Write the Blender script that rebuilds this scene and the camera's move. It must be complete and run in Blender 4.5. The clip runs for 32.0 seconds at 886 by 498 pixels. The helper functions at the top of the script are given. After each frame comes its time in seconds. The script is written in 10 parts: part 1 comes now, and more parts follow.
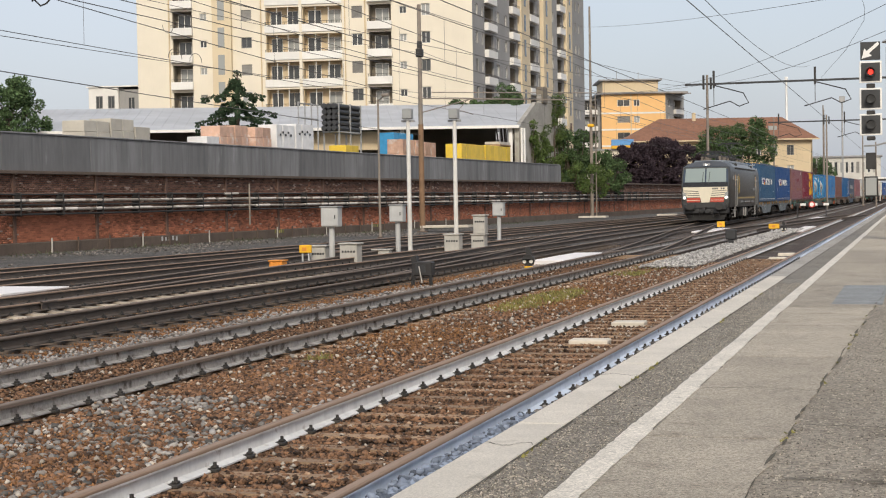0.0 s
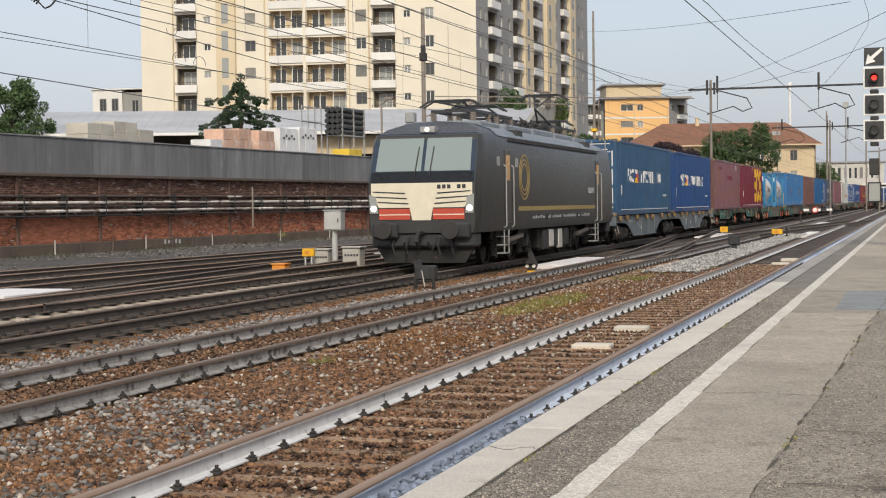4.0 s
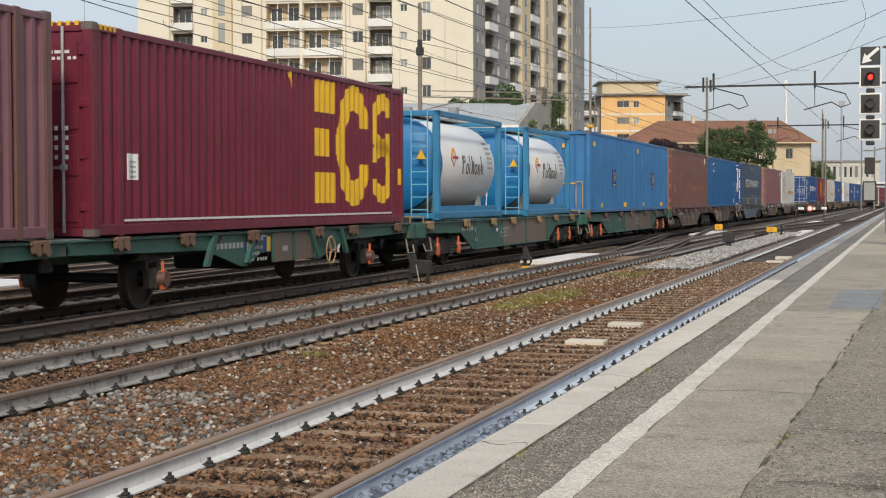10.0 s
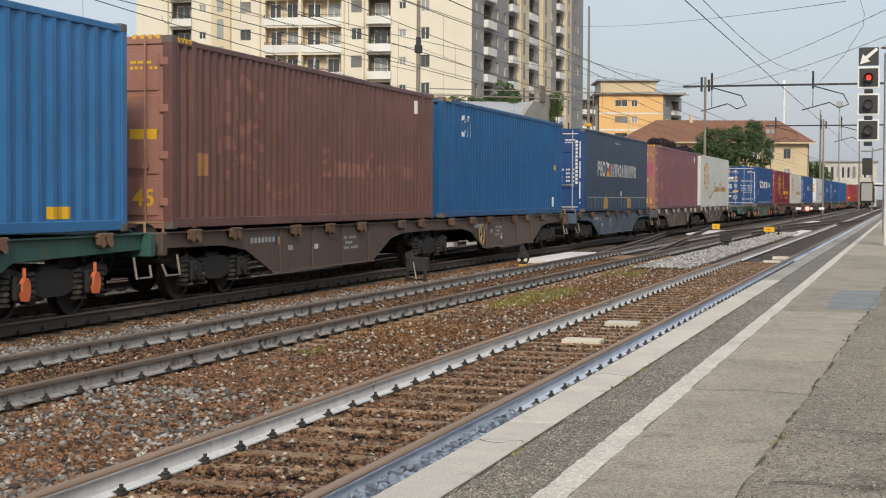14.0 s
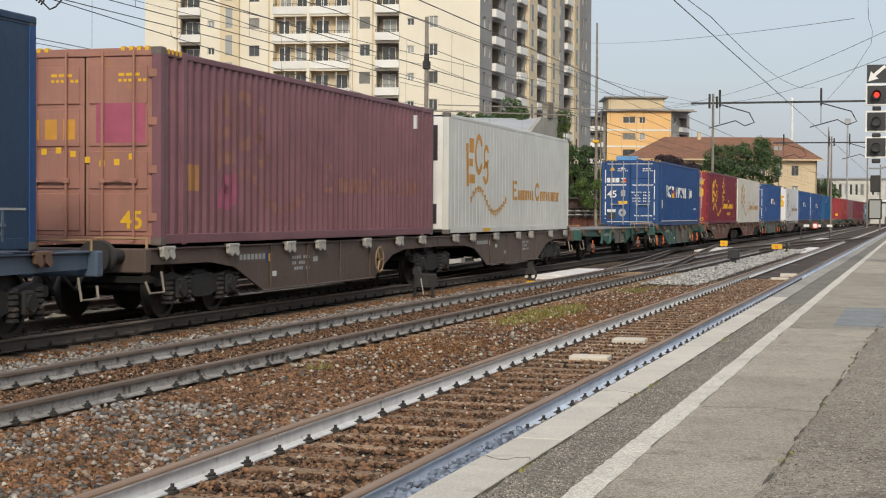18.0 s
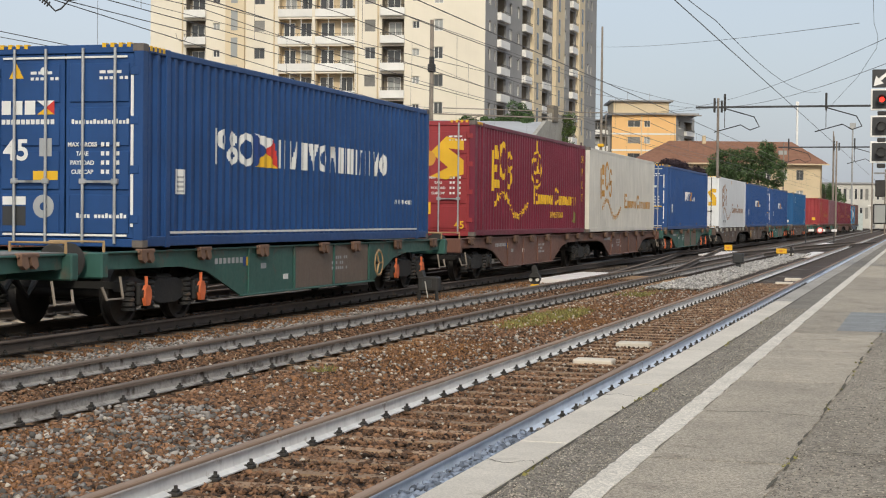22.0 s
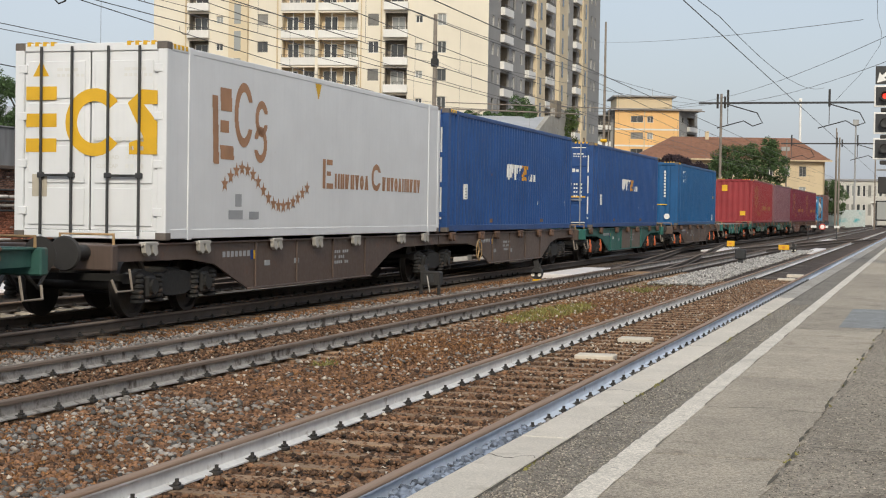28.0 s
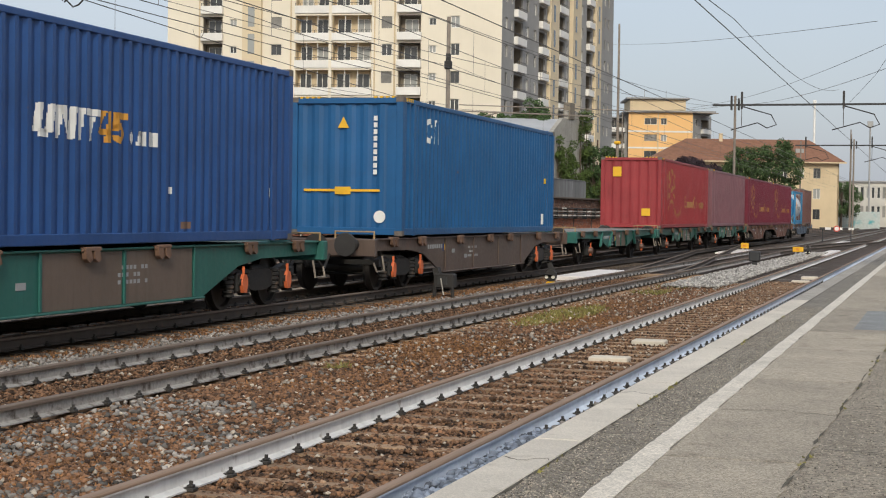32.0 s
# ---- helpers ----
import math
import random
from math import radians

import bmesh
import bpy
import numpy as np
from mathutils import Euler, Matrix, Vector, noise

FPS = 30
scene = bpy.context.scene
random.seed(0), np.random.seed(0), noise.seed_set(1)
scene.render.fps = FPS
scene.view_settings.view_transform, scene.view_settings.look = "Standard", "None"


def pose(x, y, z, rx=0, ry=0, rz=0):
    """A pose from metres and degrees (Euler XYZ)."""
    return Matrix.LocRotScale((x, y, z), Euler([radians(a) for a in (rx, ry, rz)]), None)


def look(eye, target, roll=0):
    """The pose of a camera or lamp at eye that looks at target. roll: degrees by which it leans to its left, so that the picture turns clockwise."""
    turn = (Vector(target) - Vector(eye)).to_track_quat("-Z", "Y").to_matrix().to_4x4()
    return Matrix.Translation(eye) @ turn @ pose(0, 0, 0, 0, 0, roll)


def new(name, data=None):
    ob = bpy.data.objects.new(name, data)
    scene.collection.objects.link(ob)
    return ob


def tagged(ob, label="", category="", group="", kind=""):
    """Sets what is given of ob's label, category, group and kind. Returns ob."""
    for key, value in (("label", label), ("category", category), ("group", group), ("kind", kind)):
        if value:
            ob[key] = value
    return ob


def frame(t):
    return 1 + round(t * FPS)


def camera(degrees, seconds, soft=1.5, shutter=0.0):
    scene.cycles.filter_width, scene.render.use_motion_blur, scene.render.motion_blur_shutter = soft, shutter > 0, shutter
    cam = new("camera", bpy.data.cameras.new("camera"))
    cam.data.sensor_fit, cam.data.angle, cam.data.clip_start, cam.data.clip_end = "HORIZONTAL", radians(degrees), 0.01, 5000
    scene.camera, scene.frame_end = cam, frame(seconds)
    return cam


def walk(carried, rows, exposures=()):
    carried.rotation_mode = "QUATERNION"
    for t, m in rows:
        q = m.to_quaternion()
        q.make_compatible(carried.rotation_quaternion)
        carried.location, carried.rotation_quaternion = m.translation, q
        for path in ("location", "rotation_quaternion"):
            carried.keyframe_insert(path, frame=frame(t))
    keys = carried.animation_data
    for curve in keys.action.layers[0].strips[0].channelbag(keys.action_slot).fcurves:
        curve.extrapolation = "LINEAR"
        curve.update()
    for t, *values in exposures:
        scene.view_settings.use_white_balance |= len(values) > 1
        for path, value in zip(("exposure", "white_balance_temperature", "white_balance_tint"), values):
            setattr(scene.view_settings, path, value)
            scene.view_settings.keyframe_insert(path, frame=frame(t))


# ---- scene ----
EYE = (0.0, 0.0, 1.683)
cam = camera(31.668, 32.0, soft=1.1)
# seconds, turn to the left from the track's direction, pitch, lean, in degrees
SEEN = [
    (0, 16.75, -1.77, -0.99), (0.5, 16.76, -1.82, -0.91), (1, 16.74, -1.85, -0.91), (1.5, 16.73, -1.90, -0.83),
    (2, 16.74, -1.93, -0.81), (2.5, 16.79, -1.90, -0.68), (3, 16.85, -1.79, -0.72), (3.5, 16.88, -1.69, -0.76),
    (5.5, 16.68, -1.52, -0.70), (6, 16.62, -1.50, -0.72), (6.5, 16.61, -1.50, -0.75), (7, 16.70, -1.53, -0.66),
    (7.5, 16.85, -1.56, -0.66), (8, 16.88, -1.58, -0.57), (8.5, 16.86, -1.63, -0.46), (9, 16.85, -1.69, -0.36),
    (9.5, 16.78, -1.78, -0.21), (10, 16.66, -1.82, -0.16), (10.5, 16.54, -1.85, -0.19), (11, 16.40, -1.86, -0.12),
    (11.5, 16.31, -1.90, 0.01), (12, 16.29, -1.93, 0.01), (12.5, 16.29, -1.99, 0.09), (13, 16.35, -2.01, 0.12),
    (13.5, 16.44, -1.97, 0.16), (14, 16.56, -1.90, 0.22), (14.5, 16.68, -1.81, 0.26), (16.5, 16.84, -1.56, 0.37),
    (17, 16.84, -1.45, 0.31), (17.5, 16.83, -1.38, 0.37), (18, 16.84, -1.31, 0.37), (18.5, 16.85, -1.24, 0.32),
    (19, 16.87, -1.20, 0.44), (19.5, 16.89, -1.12, 0.46), (20, 16.91, -1.11, 0.50), (20.5, 16.94, -1.14, 0.54),
    (21, 16.97, -1.17, 0.57), (21.5, 16.99, -1.20, 0.59), (22, 17.00, -1.20, 0.60), (22.5, 16.99, -1.18, 0.64),
    (23, 16.97, -1.19, 0.69), (23.5, 16.96, -1.23, 0.78), (24, 16.98, -1.27, 0.82), (24.5, 17.03, -1.34, 0.80),
    (25, 17.08, -1.42, 0.80), (25.5, 17.12, -1.46, 0.79), (27.5, 17.11, -1.44, 0.83), (28, 17.08, -1.40, 0.89),
    (28.5, 17.11, -1.38, 0.88), (29, 17.18, -1.37, 0.80), (29.5, 17.27, -1.41, 0.80), (30, 17.36, -1.44, 0.81),
    (30.5, 17.43, -1.44, 0.83), (31, 17.48, -1.42, 0.84), (31.5, 17.52, -1.37, 0.84), (32, 17.58, -1.32, 0.82),
]


def hand_held(turn, pitch, lean):
    a, b = radians(turn), radians(pitch)
    way = Vector((-math.sin(a) * math.cos(b), math.cos(a) * math.cos(b), math.sin(b)))
    return look(EYE, Vector(EYE) + 50 * way, lean)


walk(cam, [(t, hand_held(*v)) for t, *v in SEEN], exposures=[(0.0, -0.12, 6480, 9.5), (3.0, -0.12, 6480, 9.5), (6.5, -0.2, 6380, 7.5), (14.0, -0.21, 6400, 7), (19.0, -0.22, 6400, 7), (24.0, -0.22, 6400, 7), (28.0, -0.23, 6400, 7), (32.0, -0.25, 6380, 7.5)])

# ---- daylight: a hazy sky and a soft low sun behind the camera, slightly to its right ----
world = bpy.data.worlds.new("hazy_sky")
scene.world = world
world.use_nodes = True
wn = world.node_tree
sky = wn.nodes.new("ShaderNodeTexSky")
sky.sky_type, sky.sun_disc = "NISHITA", False
SUN_ELEVATION, SUN_AZIMUTH = 34.0, 162.0   # degrees; azimuth clockwise from +y
sky.sun_elevation, sky.sun_rotation = radians(SUN_ELEVATION), radians(SUN_AZIMUTH)
sky.air_density, sky.dust_density, sky.ozone_density = 1.0, 4.0, 1.0
background = wn.nodes["Background"]
background.inputs["Strength"].default_value = 0.15
haze = wn.nodes.new("ShaderNodeMixRGB")
haze.inputs["Color2"].default_value = (6.2, 6.48, 7.2, 1)
# thin, uneven veil of high cloud
veil = wn.nodes.new("ShaderNodeTexNoise")
veil.inputs["Scale"].default_value, veil.inputs["Detail"].default_value = 2.2, 3.0
spread = wn.nodes.new("ShaderNodeMapRange")
spread.inputs["From Min"].default_value, spread.inputs["From Max"].default_value = 0.3, 0.7
spread.inputs["To Min"].default_value, spread.inputs["To Max"].default_value = 0.47, 0.67
wn.links.new(wn.nodes.new("ShaderNodeTexCoord").outputs["Generated"], veil.inputs["Vector"])
wn.links.new(veil.outputs["Fac"], spread.inputs["Value"])
wn.links.new(spread.outputs["Result"], haze.inputs["Fac"])
wn.links.new(sky.outputs["Color"], haze.inputs["Color1"])
wn.links.new(haze.outputs["Color"], background.inputs["Color"])
sun = new("sun", bpy.data.lights.new("sun", "SUN"))
sun.data.energy, sun.data.angle, sun.data.color = 2.35, radians(9), (1.0, 0.91, 0.76)
az, el = radians(SUN_AZIMUTH), radians(SUN_ELEVATION)
sun.matrix_world = look((0, 0, 60), (-math.sin(az) * math.cos(el), -math.cos(az) * math.cos(el), 60 - math.sin(el)))

# ---- small tools for meshes and materials ----
class Shape:
    """Collects faces; make() turns them into one mesh object."""

    def __init__(self):
        self.v, self.f = [], []

    def add(self, verts, faces):
        n = len(self.v)
        self.v += [tuple(p) for p in verts]
        self.f += [tuple(i + n for i in f) for f in faces]
        return self

    def convex(self, verts, faces):
        c = sum((Vector(p) for p in verts), Vector()) / len(verts)
        out = []
        for f in faces:
            a, b, d = (Vector(verts[i]) for i in f[:3])
            out.append(f if (b - a).cross(d - a).dot(a - c) > 0 else f[::-1])
        return self.add(verts, out)

    def box(self, x0, x1, y0, y1, z0, z1, c=0.0):
        if c <= 0:
            v = [(x, y, z) for x in (x0, x1) for y in (y0, y1) for z in (z0, z1)]
            return self.convex(v, [(0, 1, 3, 2), (4, 6, 7, 5), (0, 4, 5, 1), (2, 3, 7, 6), (0, 2, 6, 4), (1, 5, 7, 3)])
        c = min(c, 0.45 * min(x1 - x0, y1 - y0, z1 - z0))
        v, k = [], {}
        for i, x in enumerate((x0, x1)):
            for j, y in enumerate((y0, y1)):
                for l, z in enumerate((z0, z1)):
                    xi, yi, zi = x + c * (1 - 2 * i), y + c * (1 - 2 * j), z + c * (1 - 2 * l)
                    k[i, j, l] = len(v)
                    v += [(x, yi, zi), (xi, y, zi), (xi, yi, z)]
        f = []
        for i in (0, 1):
            f.append((k[i, 0, 0], k[i, 1, 0], k[i, 1, 1], k[i, 0, 1]))
            f.append((k[0, i, 0] + 1, k[1, i, 0] + 1, k[1, i, 1] + 1, k[0, i, 1] + 1))
            f.append((k[0, 0, i] + 2, k[1, 0, i] + 2, k[1, 1, i] + 2, k[0, 1, i] + 2))
        for i in (0, 1):
            for j in (0, 1):
                f.append((k[i, j, 0], k[i, j, 1], k[i, j, 1] + 1, k[i, j, 0] + 1))
                f.append((k[i, 0, j], k[i, 1, j], k[i, 1, j] + 2, k[i, 0, j] + 2))
                f.append((k[0, i, j] + 1, k[1, i, j] + 1, k[1, i, j] + 2, k[0, i, j] + 2))
        f += [(n, n + 1, n + 2) for n in k.values()]
        return self.convex(v, f)

    def cyl(self, p0, p1, r0, r1=None, n=12, caps=True):
        p0, p1 = Vector(p0), Vector(p1)
        r1 = r0 if r1 is None else r1
        d = (p1 - p0).normalized()
        a = d.orthogonal().normalized()
        b = d.cross(a)
        ring = [a * math.cos(2 * math.pi * i / n) + b * math.sin(2 * math.pi * i / n) for i in range(n)]
        v = [p0 + u * r0 for u in ring] + [p1 + u * r1 for u in ring]
        f = [(i, (i + 1) % n, n + (i + 1) % n, n + i) for i in range(n)]
        if caps:
            f += [tuple(range(n - 1, -1, -1)), tuple(range(n, 2 * n))]
        return self.add(v, f)

    def tube(self, pts, r, n=6):
        """A continuous round bar through the points."""
        p = [Vector(q) for q in pts]
        dirs = [(b - a).normalized() for a, b in zip(p[:-1], p[1:])]
        side = dirs[0].orthogonal().normalized()
        v = []
        for i, q in enumerate(p):
            d = (dirs[max(0, i - 1)] + dirs[min(i, len(dirs) - 1)]).normalized()
            side = (side - d * side.dot(d)).normalized()
            up = d.cross(side)
            v += [q + (side * math.cos(2 * math.pi * k / n) + up * math.sin(2 * math.pi * k / n)) * r for k in range(n)]
        f = [(i * n + k, i * n + (k + 1) % n, (i + 1) * n + (k + 1) % n, (i + 1) * n + k) for i in range(len(p) - 1) for k in range(n)]
        m = (len(p) - 1) * n
        f += [tuple(range(n - 1, -1, -1)), tuple(range(m, m + n))]
        return self.add(v, f)

    def extrude(self, outline, axis, a, b):
        """A closed outline, in the two other axes in order, drawn out from a to b."""
        area = sum(p[0] * q[1] - q[0] * p[1] for p, q in zip(outline, outline[1:] + outline[:1]))
        if (area < 0) != (axis == "y"):
            outline = outline[::-1]
        put = {"x": lambda p, t: (t, p[0], p[1]), "y": lambda p, t: (p[0], t, p[1]), "z": lambda p, t: (p[0], p[1], t)}[axis]
        n = len(outline)
        v = [put(p, a) for p in outline] + [put(p, b) for p in outline]
        f = [(i, (i + 1) % n, n + (i + 1) % n, n + i) for i in range(n)] + [tuple(range(n - 1, -1, -1)), tuple(range(n, 2 * n))]
        if b < a:
            f = [g[::-1] for g in f]
        return self.add(v, f)

    def lathe(self, profile, axis_point=(0, 0, 0), axis="z", n=20):
        """profile: (radius, along) pairs, turned round an axis."""
        put = {"z": lambda r, c, s, h: (r * c, r * s, h), "x": lambda r, c, s, h: (h, r * c, r * s), "y": lambda r, c, s, h: (r * s, h, r * c)}[axis]
        o, m = Vector(axis_point), len(profile)
        v = [o + Vector(put(r, math.cos(2 * math.pi * i / n), math.sin(2 * math.pi * i / n), h)) for i in range(n) for r, h in profile]
        f = [(i * m + j, ((i + 1) % n) * m + j, ((i + 1) % n) * m + j + 1, i * m + j + 1) for i in range(n) for j in range(m - 1)]
        return self.add(v, f)

    def mesh(self, name, material, smooth=False):
        me = bpy.data.meshes.new(name)
        me.from_pydata(self.v, [], self.f)
        me.materials.append(material)
        if smooth:
            me.polygons.foreach_set("use_smooth", [True] * len(me.polygons))
            me.set_sharp_from_angle(angle=radians(38))
        me.update()
        return me

    def make(self, name, material, parent=None, label="", smooth=False, at=None):
        return put(name, self.mesh(name, material, smooth), parent, label, at)


def put(name, mesh, parent=None, label="", at=None):
    ob = new(name, mesh)
    ob.parent = parent
    if at is not None:
        ob.matrix_basis = at
    if label:
        ob["label"] = label
    return ob


MESHES = {}


def shared(key, build, material, smooth=False):
    """A mesh that alike pieces share."""
    k = (key, material.name)
    if k not in MESHES:
        MESHES[k] = build().mesh(key, material, smooth)
    return MESHES[k]


def thing(name, label, category, at=None, group="", kind=""):
    ob = new(name)
    ob.empty_display_size = 0.2
    if at is not None:
        ob.matrix_basis = at
    return tagged(ob, label, category, group, kind)


def surface(name, base, rough=0.6, metal=0.0, vary=0.2, scale=3.0, fine=40.0, bump=0.0, bump_scale=80.0, stain=None, stain_amount=0.0,
            stain_scale=2.0, streak=0.0, rnd=0.0, spec=0.5, stretch=(1, 1, 1), island=0.0, emit=None, grain=None, streak_size=(6, 6, 0.35)):
    """A weathered surface: base colour varied at two scales, stains of a second colour, fine relief."""
    m = bpy.data.materials.new(name)
    m.use_nodes = True
    t = m.node_tree
    n, l = t.nodes, t.links
    p = n["Principled BSDF"]
    p.inputs["Roughness"].default_value, p.inputs["Metallic"].default_value = rough, metal
    p.inputs["Specular IOR Level"].default_value = spec
    co = n.new("ShaderNodeTexCoord")
    mp = n.new("ShaderNodeMapping")
    mp.inputs["Scale"].default_value = stretch
    l.new(co.outputs["Object"], mp.inputs["Vector"])

    def tex(s, detail=4.0, vec=None):
        q = n.new("ShaderNodeTexNoise")
        q.inputs["Scale"].default_value, q.inputs["Detail"].default_value, q.inputs["Roughness"].default_value = s, detail, 0.6
        l.new(vec or mp.outputs["Vector"], q.inputs["Vector"])
        return q.outputs["Fac"]

    def mix(fac, a, b, kind="MIX"):
        q = n.new("ShaderNodeMixRGB")
        q.blend_type = kind
        for sock, val in (("Fac", fac), ("Color1", a), ("Color2", b)):
            if hasattr(val, "is_linked"):
                l.new(val, q.inputs[sock])
            else:
                q.inputs[sock].default_value = val if sock == "Fac" else (*val, 1)
        return q.outputs["Color"]

    def ramp(val, lo, hi):
        q = n.new("ShaderNodeMapRange")
        q.inputs["From Min"].default_value, q.inputs["From Max"].default_value = lo, hi
        l.new(val, q.inputs["Value"])
        return q.outputs["Result"]

    dark = tuple(c * (1 - vary) for c in base)
    lite = tuple(min(1, c * (1 + vary) + 0.01 * vary) for c in base)
    col = mix(ramp(tex(scale), 0.3, 0.7), dark, lite)
    g = ramp(tex(fine, 3.0), 0.25, 0.75)
    col = mix(0.55 * min(1, vary * 2), col, mix(g, dark, lite))
    if streak > 0:
        ms = n.new("ShaderNodeMapping")
        ms.inputs["Scale"].default_value = streak_size
        l.new(co.outputs["Object"], ms.inputs["Vector"])
        s = ramp(tex(1.6, 5.0, ms.outputs["Vector"]), 0.5, 0.78)
        q = n.new("ShaderNodeMath")
        q.operation = "MULTIPLY"
        q.inputs[1].default_value = streak
        l.new(s, q.inputs[0])
        col = mix(q.outputs["Value"], col, tuple(c * 0.45 + 0.01 for c in base))
    if stain and stain_amount > 0:
        s = ramp(tex(stain_scale, 7.0), 0.72 - 0.35 * stain_amount, 0.82 - 0.25 * stain_amount)
        col = mix(s, col, stain)
    if rnd > 0 or island > 0:
        src = n.new("ShaderNodeObjectInfo").outputs["Random"] if rnd > 0 else n.new("ShaderNodeNewGeometry").outputs["Random Per Island"]
        w = max(rnd, island)
        q = n.new("ShaderNodeMapRange")
        q.inputs["To Min"].default_value, q.inputs["To Max"].default_value = 1 - w, 1 + w
        l.new(src, q.inputs["Value"])
        hs = n.new("ShaderNodeHueSaturation")
        l.new(col, hs.inputs["Color"])
        l.new(q.outputs["Result"], hs.inputs["Value"])
        col = hs.outputs["Color"]
    if grain:
        vo = n.new("ShaderNodeTexVoronoi")
        vo.inputs["Scale"].default_value = grain[0]
        l.new(mp.outputs["Vector"], vo.inputs["Vector"])
        sc = n.new("ShaderNodeSeparateColor")
        l.new(vo.outputs["Color"], sc.inputs["Color"])
        q = n.new("ShaderNodeMapRange")
        q.inputs["To Min"].default_value, q.inputs["To Max"].default_value = 1 - grain[1], 1 + grain[1]
        l.new(sc.outputs[0], q.inputs["Value"])
        hs = n.new("ShaderNodeHueSaturation")
        l.new(col, hs.inputs["Color"])
        l.new(q.outputs["Result"], hs.inputs["Value"])
        col = hs.outputs["Color"]
    l.new(col, p.inputs["Base Color"])
    if bump > 0:
        b = n.new("ShaderNodeBump")
        b.inputs["Strength"].default_value, b.inputs["Distance"].default_value = min(1, bump), 0.02
        l.new(tex(bump_scale, 5.0), b.inputs["Height"])
        l.new(b.outputs["Normal"], p.inputs["Normal"])
    rr = n.new("ShaderNodeMapRange")
    rr.inputs["To Min"].default_value, rr.inputs["To Max"].default_value = max(0.05, rough - 0.1), min(1, rough + 0.1)
    l.new(g, rr.inputs["Value"])
    l.new(rr.outputs["Result"], p.inputs["Roughness"])
    if emit:
        p.inputs["Emission Color"].default_value, p.inputs["Emission Strength"].default_value = (*emit[:3], 1), emit[3]
    return m


RUST = (0.16, 0.065, 0.03)


def paint(name, base, rust=0.12, streak=0.25, vary=0.19, rough=0.5, stain=RUST):
    return surface(name, base, rough=rough, vary=vary, scale=0.9, fine=14, stain=stain, stain_amount=rust, stain_scale=2.4, streak=min(1, 1.3 * streak), bump=0.05, bump_scale=30)


M_BALLAST = surface("ballast_bed", (0.055, 0.036, 0.025), rough=0.95, vary=0.6, scale=1.1, fine=18, bump=0.9, bump_scale=22, stain=(0.15, 0.14, 0.125), stain_amount=0.4, stain_scale=0.5, grain=(26, 0.7))
M_STONE_RUST = surface("rusty_ballast_stone", (0.158, 0.083, 0.044), rough=0.95, vary=0.4, scale=2, fine=30, island=0.85, stain=(0.36, 0.27, 0.19), stain_amount=0.3, stain_scale=5)
M_STONE_PALE = surface("pale_ballast_stone", (0.42, 0.37, 0.31), rough=0.95, vary=0.3, scale=2, fine=30, island=0.4)
M_STONE_GREY = surface("grey_ballast_stone", (0.165, 0.152, 0.138), rough=0.95, vary=0.3, scale=2, fine=30, island=0.75, stain=(0.2, 0.125, 0.08), stain_amount=0.4, stain_scale=2)
M_RAIL_TOP = surface("worn_rail_head", (0.29, 0.205, 0.15), rough=0.75, vary=0.25, scale=1, fine=60, spec=0.3, stretch=(30, 0.6, 30))
M_RAIL_TOP_DARK = surface("dull_dark_rail_head", (0.185, 0.145, 0.118), rough=0.75, vary=0.3, scale=1, fine=60, spec=0.3, stretch=(30, 0.6, 30))
M_RAIL_WHITE = surface("white_painted_rail_side", (0.70, 0.70, 0.70), rough=0.7, vary=0.22, scale=2.5, fine=30, stain=(0.24, 0.19, 0.15), stain_amount=0.3, stain_scale=5, streak=0.35)
M_RAIL_BLUE = surface("blue_grey_painted_rail_side", (0.62, 0.69, 0.80), rough=0.7, vary=0.22, scale=2.5, fine=30, stain=(0.2, 0.18, 0.18), stain_amount=0.3, stain_scale=5)
M_RAIL_GREY = surface("greyed_rail_side", (0.36, 0.345, 0.33), rough=0.8, vary=0.45, scale=3, fine=30, stain=(0.075, 0.06, 0.05), stain_amount=0.62, stain_scale=6)
M_RAIL_DARK = surface("rusty_dark_rail", (0.075, 0.06, 0.05), rough=0.75, vary=0.35, scale=3, fine=30, stain=(0.14, 0.085, 0.05), stain_amount=0.35, stain_scale=3)
M_CLIP = surface("black_iron_clip", (0.03, 0.028, 0.026), rough=0.7, vary=0.3, rnd=0.2)
M_SLEEPER = surface("stained_concrete_sleeper", (0.31, 0.205, 0.125), rough=0.95, vary=0.3, scale=3, fine=40, bump=0.3, bump_scale=60, stain=(0.12, 0.07, 0.042), stain_amount=0.45, stain_scale=4, rnd=0.25)
M_SLEEPER_PALE = surface("pale_grey_sleeper", (0.36, 0.31, 0.25), rough=0.95, vary=0.3, scale=3, fine=40, bump=0.3, bump_scale=60, stain=(0.14, 0.1, 0.075), stain_amount=0.5, rnd=0.25)
M_SLEEPER_DARK = surface("oily_wooden_sleeper", (0.085, 0.065, 0.05), rough=0.95, vary=0.35, scale=3, fine=30, bump=0.4, rnd=0.2)
M_COPING = surface("pale_concrete_coping", (0.60, 0.55, 0.475), rough=0.92, vary=0.15, scale=1.2, fine=60, bump=0.3, bump_scale=120, stain=(0.36, 0.32, 0.26), stain_amount=0.32, stain_scale=2.6, rnd=0.07, grain=(140, 0.14))
M_COPING_OLD = surface("worn_grey_coping", (0.35, 0.325, 0.29), rough=0.92, vary=0.22, scale=1.4, fine=60, bump=0.3, bump_scale=120, stain=(0.22, 0.2, 0.17), stain_amount=0.35, rnd=0.08, grain=(110, 0.25))
